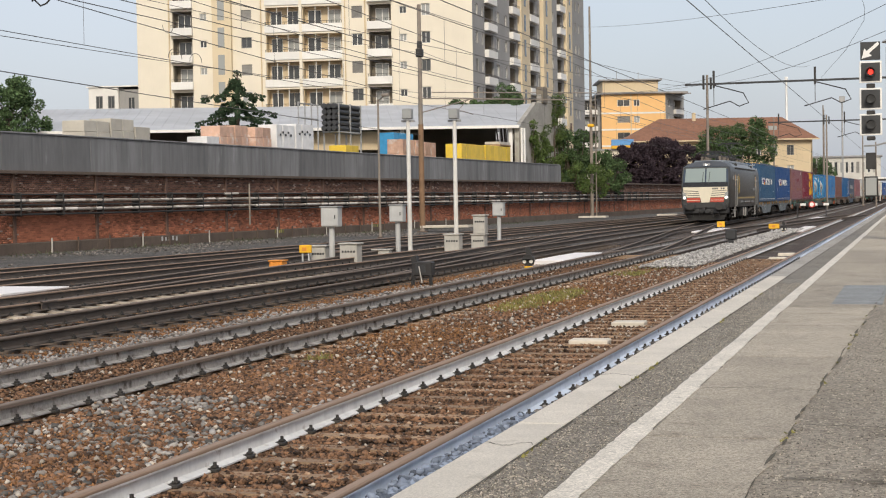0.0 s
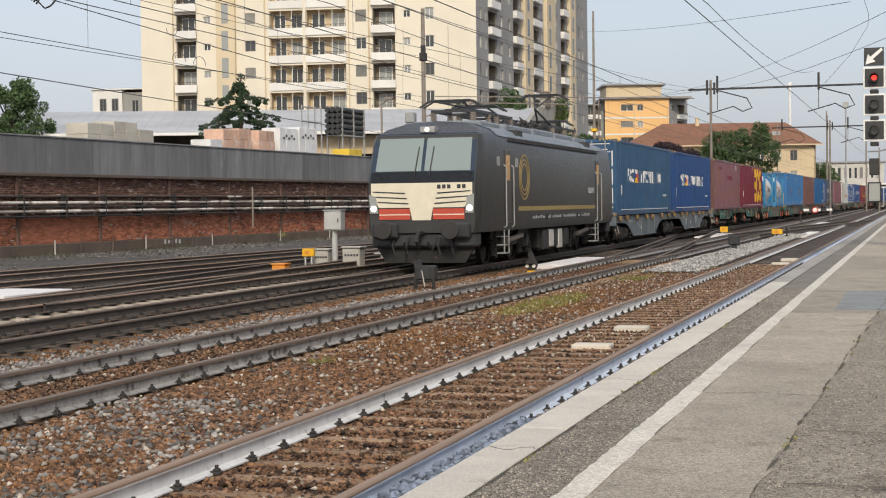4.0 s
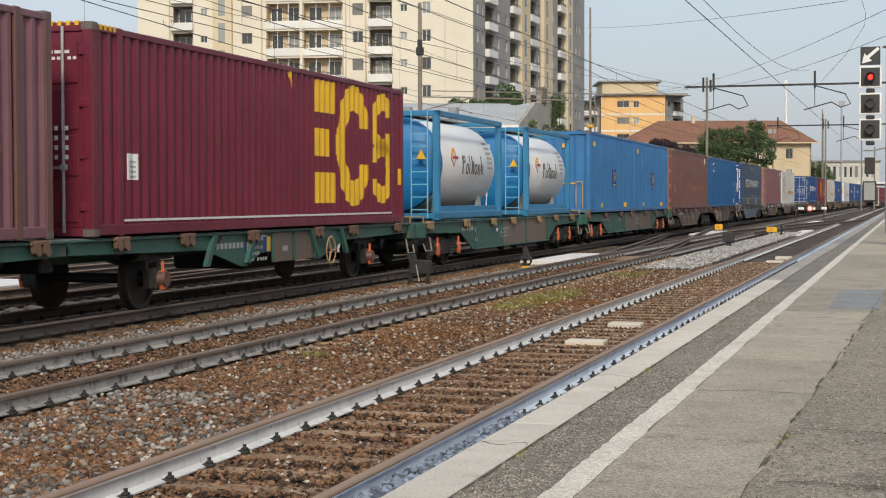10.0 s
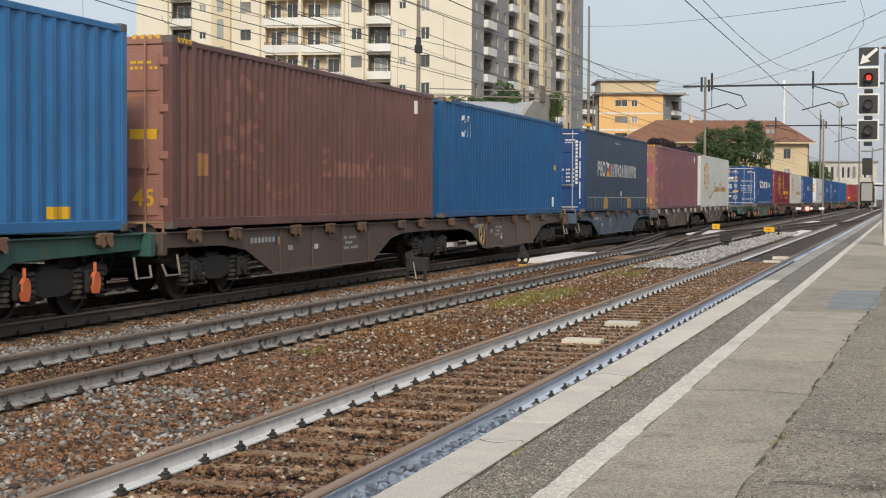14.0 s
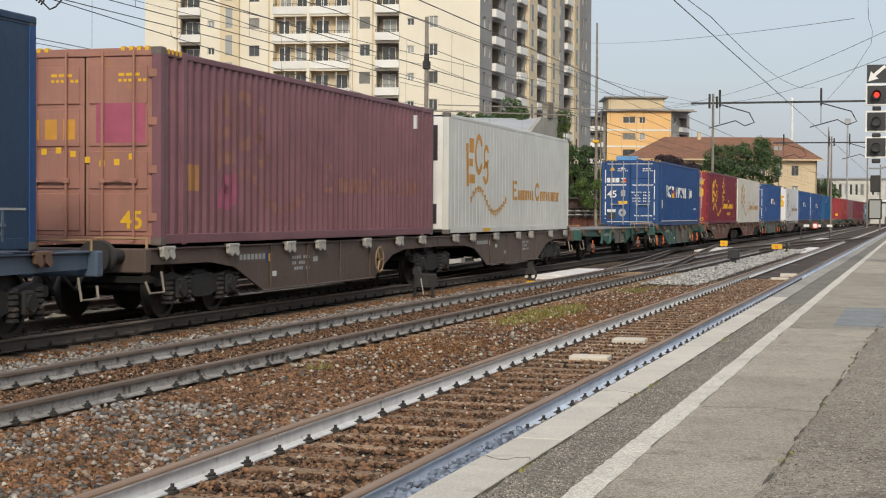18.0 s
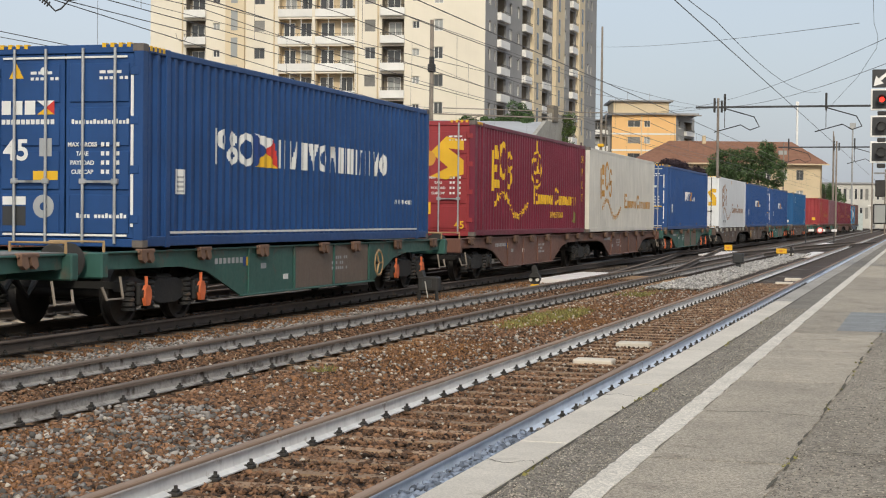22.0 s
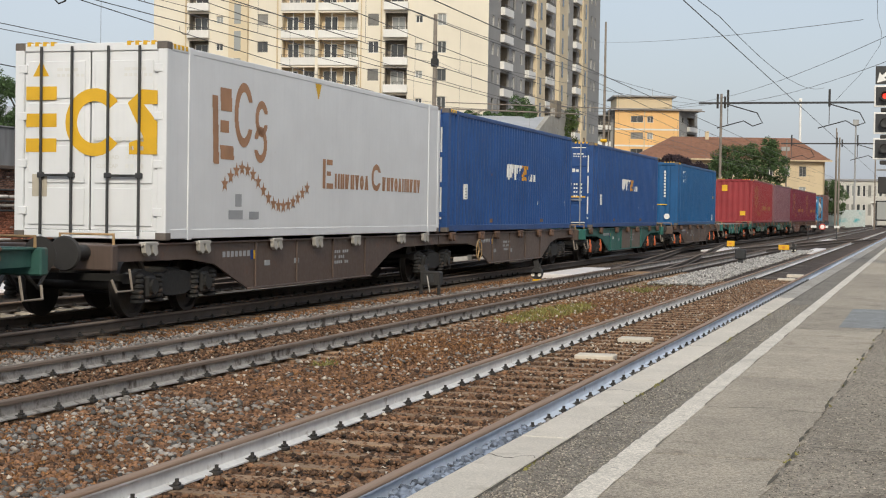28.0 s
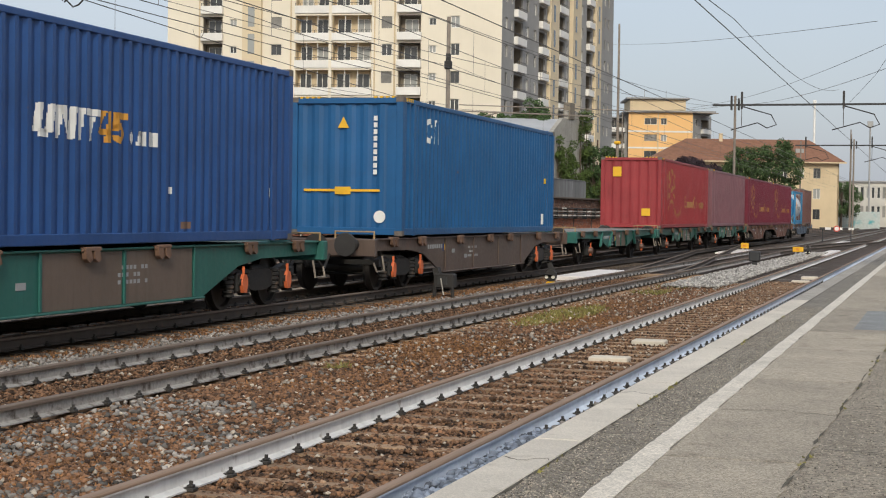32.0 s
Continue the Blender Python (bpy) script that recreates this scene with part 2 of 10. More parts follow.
M_ASPHALT = surface("worn_platform_asphalt", (0.30, 0.264, 0.213), rough=0.95, vary=0.22, scale=0.8, fine=38, bump=0.9, bump_scale=70, stain=(0.165, 0.14, 0.11), stain_amount=0.4, stain_scale=1.3, grain=(58, 0.4))
M_ASPHALT_DARK = surface("dark_coarse_asphalt", (0.222, 0.202, 0.17), rough=0.95, vary=0.25, scale=1.0, fine=38, bump=0.9, bump_scale=70, stain=(0.13, 0.105, 0.08), stain_amount=0.35, stain_scale=1.5, grain=(58, 0.4))
M_CONCRETE = surface("smooth_worn_concrete_slab", (0.365, 0.32, 0.255), rough=0.92, vary=0.16, scale=1.6, fine=45, bump=0.5, bump_scale=80, stain=(0.235, 0.2, 0.155), stain_amount=0.42, stain_scale=2.6, rnd=0.12, grain=(110, 0.42))
M_LINE = surface("worn_white_line_paint", (0.63, 0.58, 0.50), rough=0.85, vary=0.16, scale=2, fine=60, stain=(0.30, 0.265, 0.215), stain_amount=0.34, stain_scale=9, grain=(90, 0.26))
M_BLOCK = surface("pale_concrete_block", (0.62, 0.56, 0.47), rough=0.9, vary=0.12, scale=4, fine=60, bump=0.2, rnd=0.1)
M_WHITE_BOARD = surface("white_painted_boarding", (0.78, 0.74, 0.72), rough=0.7, vary=0.08, scale=2, stain=(0.45, 0.42, 0.38), stain_amount=0.2)
M_BRICK = surface("sooty_red_brick", (0.38, 0.14, 0.078), rough=0.92, vary=0.3, scale=1.2, fine=25, rnd=0.32, bump=0.3, stain=(0.07, 0.045, 0.035), stain_amount=0.34, stain_scale=1.1)
M_BRICK_BED = surface("sooty_brickwork", (0.36, 0.135, 0.075), rough=0.94, vary=0.5, scale=0.5, fine=9, island=0.5, bump=0.5, bump_scale=18, stain=(0.085, 0.05, 0.038), stain_amount=0.42, stain_scale=0.9)
M_SOOT = surface("soot_black_brickwork", (0.13, 0.075, 0.055), rough=0.95, vary=0.5, scale=0.6, fine=9, island=0.6, bump=0.5, stain=(0.30, 0.13, 0.07), stain_amount=0.3, stain_scale=0.9)
M_PARAPET = surface("streaked_grey_concrete", (0.185, 0.185, 0.188), rough=0.95, vary=0.34, scale=1.3, fine=7, bump=0.3, rnd=0.14, stain=(0.33, 0.33, 0.33), stain_amount=0.26, stain_scale=2.2, streak=0.85, streak_size=(1.3, 1.3, 0.07), stretch=(0.6, 0.6, 0.13))
M_PLINTH = surface("dark_concrete_plinth", (0.115, 0.085, 0.066), rough=0.95, vary=0.35, scale=0.8, fine=14, bump=0.3, streak=0.4, stain=(0.2, 0.15, 0.11), stain_amount=0.2)
M_PIPE = surface("dusty_pipe_lagging", (0.34, 0.30, 0.26), rough=0.85, vary=0.5, scale=1.2, fine=12, stain=(0.07, 0.055, 0.045), stain_amount=0.5, stain_scale=1.1)
M_BLACK = surface("black_sooty_iron", (0.028, 0.026, 0.025), rough=0.65, vary=0.4, scale=2, fine=20)
M_STEEL = surface("dull_galvanised_steel", (0.36, 0.36, 0.355), rough=0.6, metal=0.3, vary=0.2, scale=2, fine=20)
M_DECK = surface("dirty_wagon_deck", (0.2, 0.19, 0.18), rough=0.8, vary=0.3, scale=1.5, fine=12, stain=RUST, stain_amount=0.3)
M_POLE = surface("pale_painted_pole", (0.66, 0.64, 0.6), rough=0.6, vary=0.12, scale=1.2, streak=0.2)
M_MAST = surface("weathered_brown_grey_mast", (0.24, 0.205, 0.17), rough=0.75, vary=0.25, scale=1.5, fine=15, stain=RUST, stain_amount=0.3)
M_MAST_RUST = surface("rust_brown_mast", (0.21, 0.125, 0.07), rough=0.8, vary=0.3, scale=1.0, fine=15, stain=(0.2, 0.17, 0.14), stain_amount=0.3)
M_WIRE = surface("dark_copper_wire", (0.11, 0.1, 0.095), rough=0.6, metal=0.3, vary=0.2)
M_CABINET = surface("grey_painted_cabinet", (0.45, 0.43, 0.39), rough=0.6, vary=0.12, scale=3, streak=0.25, stain=(0.28, 0.22, 0.16), stain_amount=0.12)
M_CAB_LIGHT = surface("pale_grey_painted_box", (0.47, 0.47, 0.46), rough=0.55, vary=0.1, scale=3, streak=0.15)
M_YELLOW = surface("yellow_paint", (0.80, 0.44, 0.02), rough=0.55, vary=0.12, scale=3)
M_ORANGE = surface("orange_paint", (0.72, 0.27, 0.04), rough=0.55, vary=0.12, scale=3)
M_RED = surface("signal_red_paint", (0.55, 0.05, 0.03), rough=0.5, vary=0.1)
M_WHITE = surface("white_paint", (0.8, 0.79, 0.76), rough=0.5, vary=0.06, scale=2)
M_DARK = surface("dark_grey_paint", (0.035, 0.036, 0.038), rough=0.55, vary=0.25, scale=2)
M_MOSS = surface("dry_orange_weeds", (0.235, 0.115, 0.045), rough=1.0, vary=0.4, scale=3, island=0.6)
M_GRASS = surface("green_weeds", (0.215, 0.20, 0.06), rough=1.0, vary=0.4, scale=3, island=0.5)
M_LEAF = surface("green_leaves", (0.075, 0.12, 0.05), rough=0.75, vary=0.3, scale=0.6, fine=6, island=0.6, spec=0.15)
M_LEAF_DARK = surface("dark_conifer_needles", (0.045, 0.075, 0.04), rough=0.8, vary=0.3, scale=0.6, fine=6, island=0.5, spec=0.15)
M_LEAF_PURPLE = surface("purple_plum_leaves", (0.05, 0.036, 0.045), rough=0.8, vary=0.3, scale=0.6, fine=6, island=0.5, spec=0.15)
M_IVY = surface("ivy_leaves", (0.085, 0.125, 0.036), rough=0.75, vary=0.35, scale=0.6, fine=6, island=0.5, spec=0.15)
M_STONE_DARK = surface("oily_brown_ballast_stone", (0.13, 0.07, 0.038), rough=0.95, vary=0.45, scale=2, fine=30, island=0.9, stain=(0.33, 0.23, 0.15), stain_amount=0.25, stain_scale=5)
M_BARK = surface("grey_brown_bark", (0.1, 0.075, 0.055), rough=0.95, vary=0.3, scale=3, bump=0.4)


def glassy(name, tint, rough=0.08):
    m = bpy.data.materials.new(name)
    m.use_nodes = True
    p = m.node_tree.nodes["Principled BSDF"]
    p.inputs["Base Color"].default_value = (*tint, 1)
    p.inputs["Roughness"].default_value, p.inputs["Specular IOR Level"].default_value = rough, 0.6
    return m


M_PANE = glassy("dark_window_glass", (0.05, 0.055, 0.06))
M_PANE_LIGHT = glassy("curtained_window_glass", (0.32, 0.33, 0.32), 0.2)
M_SHUTTER = surface("grey_roller_shutter", (0.28, 0.27, 0.25), rough=0.8, vary=0.2, scale=2, rnd=0.25)


def glow(name, colour, strength):
    m = surface(name, colour, rough=0.4, vary=0.02, emit=(*colour, strength))
    return m


M_LAMP_RED = glow("lit_red_lens", (1.0, 0.035, 0.02), 2.2)
M_LAMP_WHITE = glow("lit_white_lens", (1.0, 0.97, 0.85), 2.5)
M_LENS_PALE = glassy("pale_white_lens", (0.75, 0.72, 0.64), 0.15)

# ---- ground ----
TZ = 0.06      # rail top of the tracks beyond the platform track
GROUND = -0.2
RNG = np.random.default_rng(7)


def slab(name, x0, x1, y0, y1, z0, z1, material, label, category="", kind="structure", c=0.0):
    ob = Shape().box(x0, x1, y0, y1, z0, z1, c).make(name, material)
    return tagged(ob, label, category or name, kind=kind)


M_YARD = surface("dark_oily_gravel", (0.075, 0.068, 0.06), rough=0.95, vary=0.45, scale=0.35, fine=9, bump=0.7, bump_scale=18, stain=(0.15, 0.14, 0.125), stain_amount=0.45, stain_scale=0.6, grain=(9, 0.5))
slab("ground", -1500, 1500, -300, 4000, -1.5, GROUND, M_BALLAST, "rust-brown stony railway ground with ballast and dirt", "ground")
slab("yard_gravel", -38, -12.9, -20, 210, GROUND - 0.5, GROUND + 0.012, M_YARD, "dark oily gravel between the far sidings", "ground")
slab("raised_yard", -260, -37.9, -20, 420, GROUND - 0.5, 3.05, M_YARD, "raised builders' yard behind the retaining wall", "ground").matrix_world = pose(0, 0, 0, 0, 0, -2.9)


def track_x(y):
    """Centre line of the goods train's track, which bends gently to the right far off."""
    w = max(0.0, y - 20.0)
    return -11.588 - 0.00835 * y + 0.5 * 0.00012075 * w * w


def track_slope(y):
    return -0.00835 + 0.00012075 * max(0.0, y - 20.0)


RAIL = [(-0.07, -0.159), (0.07, -0.159), (0.07, -0.148), (0.012, -0.128), (0.009, -0.045), (0.036, -0.034), (0.036, -0.008), (0.027, -0.001),
        (-0.027, -0.001), (-0.036, -0.008), (-0.036, -0.034), (-0.009, -0.045), (-0.012, -0.128), (-0.07, -0.148)]
HEAD = [(-0.0375, -0.022), (-0.0375, -0.008), (-0.029, 0.002), (0.029, 0.002), (0.0375, -0.008), (0.0375, -0.022)]
HEAD_DEEP = [(-0.0378, -0.036), (-0.0378, -0.008), (-0.029, 0.002), (0.029, 0.002), (0.0378, -0.008), (0.0378, -0.036)]


def swept(profile, centre, stations, closed=True):
    s, n = Shape(), len(profile)
    v = [(centre(y) + px, y, pz) for y in stations for px, pz in profile]
    m = n if closed else n - 1
    f = [(i * n + j, i * n + (j + 1) % n, (i + 1) * n + (j + 1) % n, (i + 1) * n + j) for i in range(len(stations) - 1) for j in range(m)]
    if closed:
        f += [tuple(range(n - 1, -1, -1)), tuple(range((len(stations) - 1) * n, len(stations) * n))]
    return s.add(v, f)


def clip_shape():
    s = Shape()
    s.box(-0.02, 0.06, -0.04, 0.04, -0.02, 0.008, 0.006)
    s.cyl((0.028, 0, 0.0), (0.028, 0, 0.05), 0.014, n=8)
    s.box(0.006, 0.05, -0.024, 0.024, 0.008, 0.026, 0.005)
    return s


def sleeper_shape(w=1.2, h=0.26):
    s = Shape()
    s.extrude([(-0.13, -0.16), (0.13, -0.16), (0.08, 0.0), (-0.08, 0.0)], "x", -w, w)
    return s


def railway(label, centre, z, y0, y1, side_mats, head=M_RAIL_TOP, sleepers=(6, 60), sleeper_mat=M_SLEEPER, clips=(6, 50), drop=-0.165, step=0.6, phase=0.0, bend=False, deep=False):
    tr = thing("railway_track", label, "railway track", pose(0, 0, z), "tracks of the yard")
    stations = [y0 + (y1 - y0) * i / 40 for i in range(41)] if bend else [y0, y1]
    for off, m in zip((-0.7525, 0.7525), side_mats):
        rail = swept(RAIL, lambda y, o=off: centre(y) + o, stations).make("rail", m, tr)
        swept(HEAD_DEEP if deep else HEAD, lambda y, o=off: centre(y) + o, stations).make("running_surface", head, rail, "worn shiny steel top")
    sl = shared("sleeper", sleeper_shape, sleeper_mat)
    cl = shared("rail_clip", clip_shape, M_CLIP)
    y = sleepers[0] + phase
    while y < sleepers[1]:
        put("sleeper", sl, tr, at=pose(centre(y) + 0.02 * math.sin(y * 7), y, drop, 0, 0, 1.2 * math.sin(y * 13)))
        if clips[0] <= y < clips[1]:
            for off in (-0.7525, 0.7525):
                for sgn in (1, -1):
                    put("rail_clip", cl, tr, at=pose(centre(y) + off + sgn * 0.052, y, -0.143, 0, 0, 0 if sgn > 0 else 180))
        y += step
    return tr


# ---- tracks, from the platform outwards ----
TRACK_ONE, TRACK_TWO = -3.955, -8.12
railway("platform track with white-painted rails on stained sleepers", lambda y: TRACK_ONE, 0.0, -30, 420, (M_RAIL_WHITE, M_RAIL_BLUE), sleepers=(6, 46), clips=(6, 54), phase=0.22)
railway("second track with grey rails half sunk in ballast", lambda y: TRACK_TWO, 0.03, -30, 420, (M_RAIL_GREY, M_RAIL_GREY), head=M_RAIL_TOP_DARK, sleepers=(8, 50), clips=(10, 50), drop=-0.185, deep=True)
railway("through track of the goods train with dark rusty rails", track_x, TZ, -330, 520, (M_RAIL_DARK, M_RAIL_DARK), sleepers=(14, 60), sleeper_mat=M_SLEEPER_DARK, clips=(14, 44), drop=-0.2, head=M_RAIL_TOP_DARK, bend=True)
railway("siding behind the goods track with pale sleepers", lambda y: -15.45 + 0.004 * y, TZ - 0.02, -30, 300, (M_RAIL_DARK, M_RAIL_DARK), sleepers=(20, 60), sleeper_mat=M_SLEEPER_PALE, clips=(20, 44), drop=-0.172)
railway("outer siding with dark rails", lambda y: -19.9 + 0.012 * y, TZ - 0.03, -30, 300, (M_RAIL_DARK, M_RAIL_DARK), sleepers=(26, 56), sleeper_mat=M_SLEEPER_DARK, clips=(0, 0), drop=-0.2)
railway("outermost siding along the wall with dark rails", lambda y: -24.6 + 0.03 * y, TZ - 0.05, -30, 300, (M_RAIL_DARK, M_RAIL_DARK), sleepers=(34, 60), sleeper_mat=M_SLEEPER_DARK, clips=(0, 0), drop=-0.2)


def crossover(label, xa, ya, xb, yb):
    """A turnout lead, eased at both ends."""
    def centre(y):
        u = min(1.0, max(0.0, (y - ya) / (yb - ya)))
        return xa + (xb - xa) * (0.85 * u + 0.15 * u * u * (3 - 2 * u))
    tr = thing("turnout_lead", label, "railway track", pose(0, 0, TZ - 0.012), "tracks of the yard")
    st = [ya + (yb - ya) * i / 24 for i in range(25)]
    for off in (-0.7525, 0.7525):
        rail = swept(RAIL, lambda y, o=off: centre(y) + o, st).make("rail", M_RAIL_DARK, tr)
        swept(HEAD, lambda y, o=off: centre(y) + o, st).make("running_surface", M_RAIL_TOP_DARK, rail, "worn shiny steel top")


crossover("turnout lead between the second track and the goods track", TRACK_TWO, 46, track_x(96), 96)
crossover("turnout lead between the goods track and a siding", track_x(30), 30, -15.3, 74)
crossover("turnout lead between two outer sidings", -15.3, 24, -19.3, 62)
crossover("turnout lead far off between the platform and second tracks", TRACK_ONE, 130, TRACK_TWO, 78)

M_STONE_LIGHT = surface("light_grey_ballast_stone", (0.24, 0.222, 0.205), rough=0.95, vary=0.3, scale=2, fine=30, island=0.7)
M_STONE_FRESH = surface("fresh_pale_ballast_stone", (0.38, 0.365, 0.345), rough=0.95, vary=0.3, scale=2, fine=30, island=0.5)
M_STONE_BLUE = surface("whitewashed_blue_grey_stone", (0.17, 0.2, 0.255), rough=0.9, vary=0.3, scale=2, fine=30, island=0.65)
M_WALLWEED = surface("dusty_dark_weeds", (0.075, 0.08, 0.045), rough=1.0, vary=0.4, island=0.5)
M_STONE_DIRT = surface("grimy_stone", (0.15, 0.135, 0.12), rough=0.95, vary=0.4, island=0.7)
# ---- loose ballast: real stones, joined because nobody could count them ----


def stone_bases(rough, count=6):
    bm = bmesh.new()
    bmesh.ops.create_icosphere(bm, subdivisions=1, radius=1)
    v = np.array([p.co[:] for p in bm.verts])
    f = np.array([[p.index for p in q.verts] for q in bm.faces])
    bm.free()
    return [v * (1 + rough * RNG.uniform(-1, 1, (len(v), 1))) * np.array([1.0, RNG.uniform(0.6, 0.95), RNG.uniform(0.5, 0.8)]) for _ in range(count)], f


STONES, STONE_FACES = stone_bases(0.38, 9)
OCT = np.array([(1, 0, 0), (0, 1, 0), (-1, 0, 0), (0, -1, 0), (0, 0, 1), (0, 0, -1)], float)
OCT_FACES = np.array([(0, 1, 4), (1, 2, 4), (2, 3, 4), (3, 0, 4), (1, 0, 5), (2, 1, 5), (3, 2, 5), (0, 3, 5)])
CRUMBS = [OCT * (1 + 0.45 * RNG.uniform(-1, 1, (6, 1))) * np.array([1, 0.75, 0.6]) for _ in range(12)]


def joined(name, verts, faces, material, label, category, parent=None):
    me = bpy.data.meshes.new(name)
    nv, nf, k = len(verts), len(faces), faces.shape[1]
    me.vertices.add(nv)
    me.vertices.foreach_set("co", verts.astype(np.float32).ravel())
    me.loops.add(nf * k)
    me.loops.foreach_set("vertex_index", faces.astype(np.int32).ravel())
    me.polygons.add(nf)
    me.polygons.foreach_set("loop_start", np.arange(0, nf * k, k, dtype=np.int32))
    me.update(calc_edges=True)
    me.materials.append(material)
    ob = new(name, me)
    ob.parent = parent
    return tagged(ob, label, category, kind="stuff")


def scatter(name, count, x0, x1, y0, y1, z, size, material, label, fine=False, power=1.0, keep=None):
    """Stones over a strip, denser towards y0."""
    bases, faces = (CRUMBS, OCT_FACES) if fine else (STONES, STONE_FACES)
    x = RNG.uniform(x0, x1, count)
    y = y0 + (y1 - y0) * RNG.uniform(0, 1, count) ** power
    if keep is not None:
        ok = keep(x, y)
        x, y = x[ok], y[ok]
    n = len(x)
    r = size * RNG.uniform(0.55, 1.35, n)
    a = RNG.uniform(0, 2 * np.pi, n)
    tilt = RNG.uniform(-0.7, 0.7, n)
    which = RNG.integers(0, len(bases), n)
    b = np.stack(bases)[which]
    ca, sa, ct, st = (g[:, None] for g in (np.cos(a), np.sin(a), np.cos(tilt), np.sin(tilt)))
    bx, by, bz = b[..., 0], b[..., 1] * ct - b[..., 2] * st, b[..., 1] * st + b[..., 2] * ct
    vx, vy, vz = bx * ca - by * sa, bx * sa + by * ca, bz
    zz = z + RNG.uniform(-0.35, 0.55, n) * r
    v = np.stack([vx * r[:, None] + x[:, None], vy * r[:, None] + y[:, None], vz * r[:, None] + zz[:, None]], -1).reshape(-1, 3)
    m = b.shape[1]
    f = (faces[None] + (np.arange(n) * m)[:, None, None]).reshape(-1, 3)
    return joined(name, v, f, material, label, "ballast")


def patchy(scale, level, seed):
    def test(x, y):
        g = np.sin(x * 2.1 * scale + seed) + np.sin(y * 1.3 * scale + 2.3 * seed) + np.sin((x + y) * 0.8 * scale + seed * 5) + RNG.normal(0, 0.7, len(x))
        return g > level
    return test


def greyness(x, y):
    near = np.clip((13.0 + 0.9 * np.sin(3 * x) - y) / 3.0, 0, 1)
    heap = np.clip(np.sin(x * 3.7 + 1.1) + np.sin(y * 2.3 + 0.6) + np.sin((x - y) * 1.7) + 0.35, 0, 1)
    return RNG.uniform(0, 1, len(x)) < 0.05 + 0.55 * near * (0.22 + heap)


def bare(x, y):
    """Ballast lies between the sleepers and over parts of them."""
    gap = np.abs((y - 5.92) % 0.6 - 0.3) < 0.225
    heaped = np.clip((-4.25 + 0.2 * np.sin(y * 1.9) - x) / 0.3, 0, 1)
    return gap | (RNG.uniform(0, 1, len(x)) < 0.1 + 0.75 * heaped + 0.3 * np.clip(np.sin(x * 3.1 + y * 1.7) * np.sin(x * 1.3 - y * 0.9 + 1), 0, 1))


scatter("ballast_stones", 56000, -7.25, -4.84, 7.5, 44, -0.178, 0.027, M_STONE_RUST, "rusty brown ballast stones beside the platform track", fine=True, power=1.25)
scatter("ballast_stones", 24000, -7.25, -4.84, 7.5, 17, -0.165, 0.0245, M_STONE_RUST, "rusty brown ballast stones heaped beside the platform track", power=1.4)
scatter("ballast_stones", 1500, -7.25, -4.84, 7.5, 44, -0.155, 0.03, M_STONE_PALE, "single pale stones on the rusty ballast", fine=True, power=1.3)
scatter("ballast_stones", 13000, -7.25, -4.84, 7.5, 26, -0.158, 0.028, M_STONE_GREY, "grey and white ballast stones among the rusty ones", power=1.7, keep=greyness)
scatter("ballast_stones", 44000, -4.66, -3.24, 6.5, 46, -0.182, 0.023, M_STONE_DARK, "rust-stained ballast between the platform track's rails", fine=True, power=1.3, keep=bare)
scatter("ballast_stones", 7000, -4.66, -3.24, 6.5, 18, -0.184, 0.026, M_STONE_RUST, "rusty stones between the platform track's rails", power=1.3, keep=bare)
scatter("ballast_stones", 2600, -7.25, -4.84, 7.5, 13.5, -0.148, 0.03, M_STONE_LIGHT, "pale grey stones heaped beside the near rails", power=1.2, keep=patchy(1.6, 0.5, 5))
scatter("ballast_stones", 700, -4.66, -3.24, 6.5, 46, -0.17, 0.024, M_STONE_PALE, "single pale stones between the rails", fine=True, power=1.3)
scatter("ballast_stones", 5200, -3.1, -2.3, 6.5, 30, -0.15, 0.034, M_STONE_GREY, "grey ballast heaped against the platform edge", power=1.5)
scatter("ballast_stones", 1700, -3.13, -2.75, 6.5, 12.5, -0.1, 0.032, M_STONE_BLUE, "whitewashed blue-grey ballast heaped against the rail", power=1.3)
scatter("ballast_stones", 18000, -8.8, -7.44, 10, 46, -0.148, 0.026, M_STONE_DARK, "rusty ballast between the second track's rails", fine=True, power=1.3)
scatter("ballast_stones", 500, -8.8, -7.44, 10, 40, -0.15, 0.03, M_STONE_PALE, "single pale stones in the second track", fine=True)
scatter("ballast_stones", 24000, -10.7, -8.98, 14, 42, -0.16, 0.034, M_STONE_LIGHT, "grey ballast between the second and the goods track", power=1.3, fine=True, keep=lambda x, y: (x > -10.15 + 0.012 * (y - 14) + RNG.normal(0, 0.25, len(x))))
scatter("ballast_stones", 16000, -10.75, -8.98, 14, 46, -0.17, 0.028, M_STONE_RUST, "rusty ballast along the goods track", power=1.2, fine=True, keep=lambda x, y: (x < -9.7 + 0.012 * (y - 14) + RNG.normal(0, 0.3, len(x))))
scatter("ballast_stones", 12000, -6.9, -5.1, 40, 84, -0.11, 0.045, M_STONE_FRESH, "pale fresh ballast heaped between the tracks", fine=True, keep=lambda x, y: np.abs(x + 6.05) < 0.75 - 0.004 * (y - 40))
scatter("ballast_stones", 6000, -14.2, -12.5, 18, 50, -0.17, 0.03, M_STONE_RUST, "dirty ballast beyond the goods track", fine=True)
scatter("ballast_stones", 9000, -19, -16.4, 26, 70, -0.17, 0.04, M_STONE_GREY, "dirty grey ballast between the sidings", fine=True, keep=patchy(0.5, 0.3, 2))


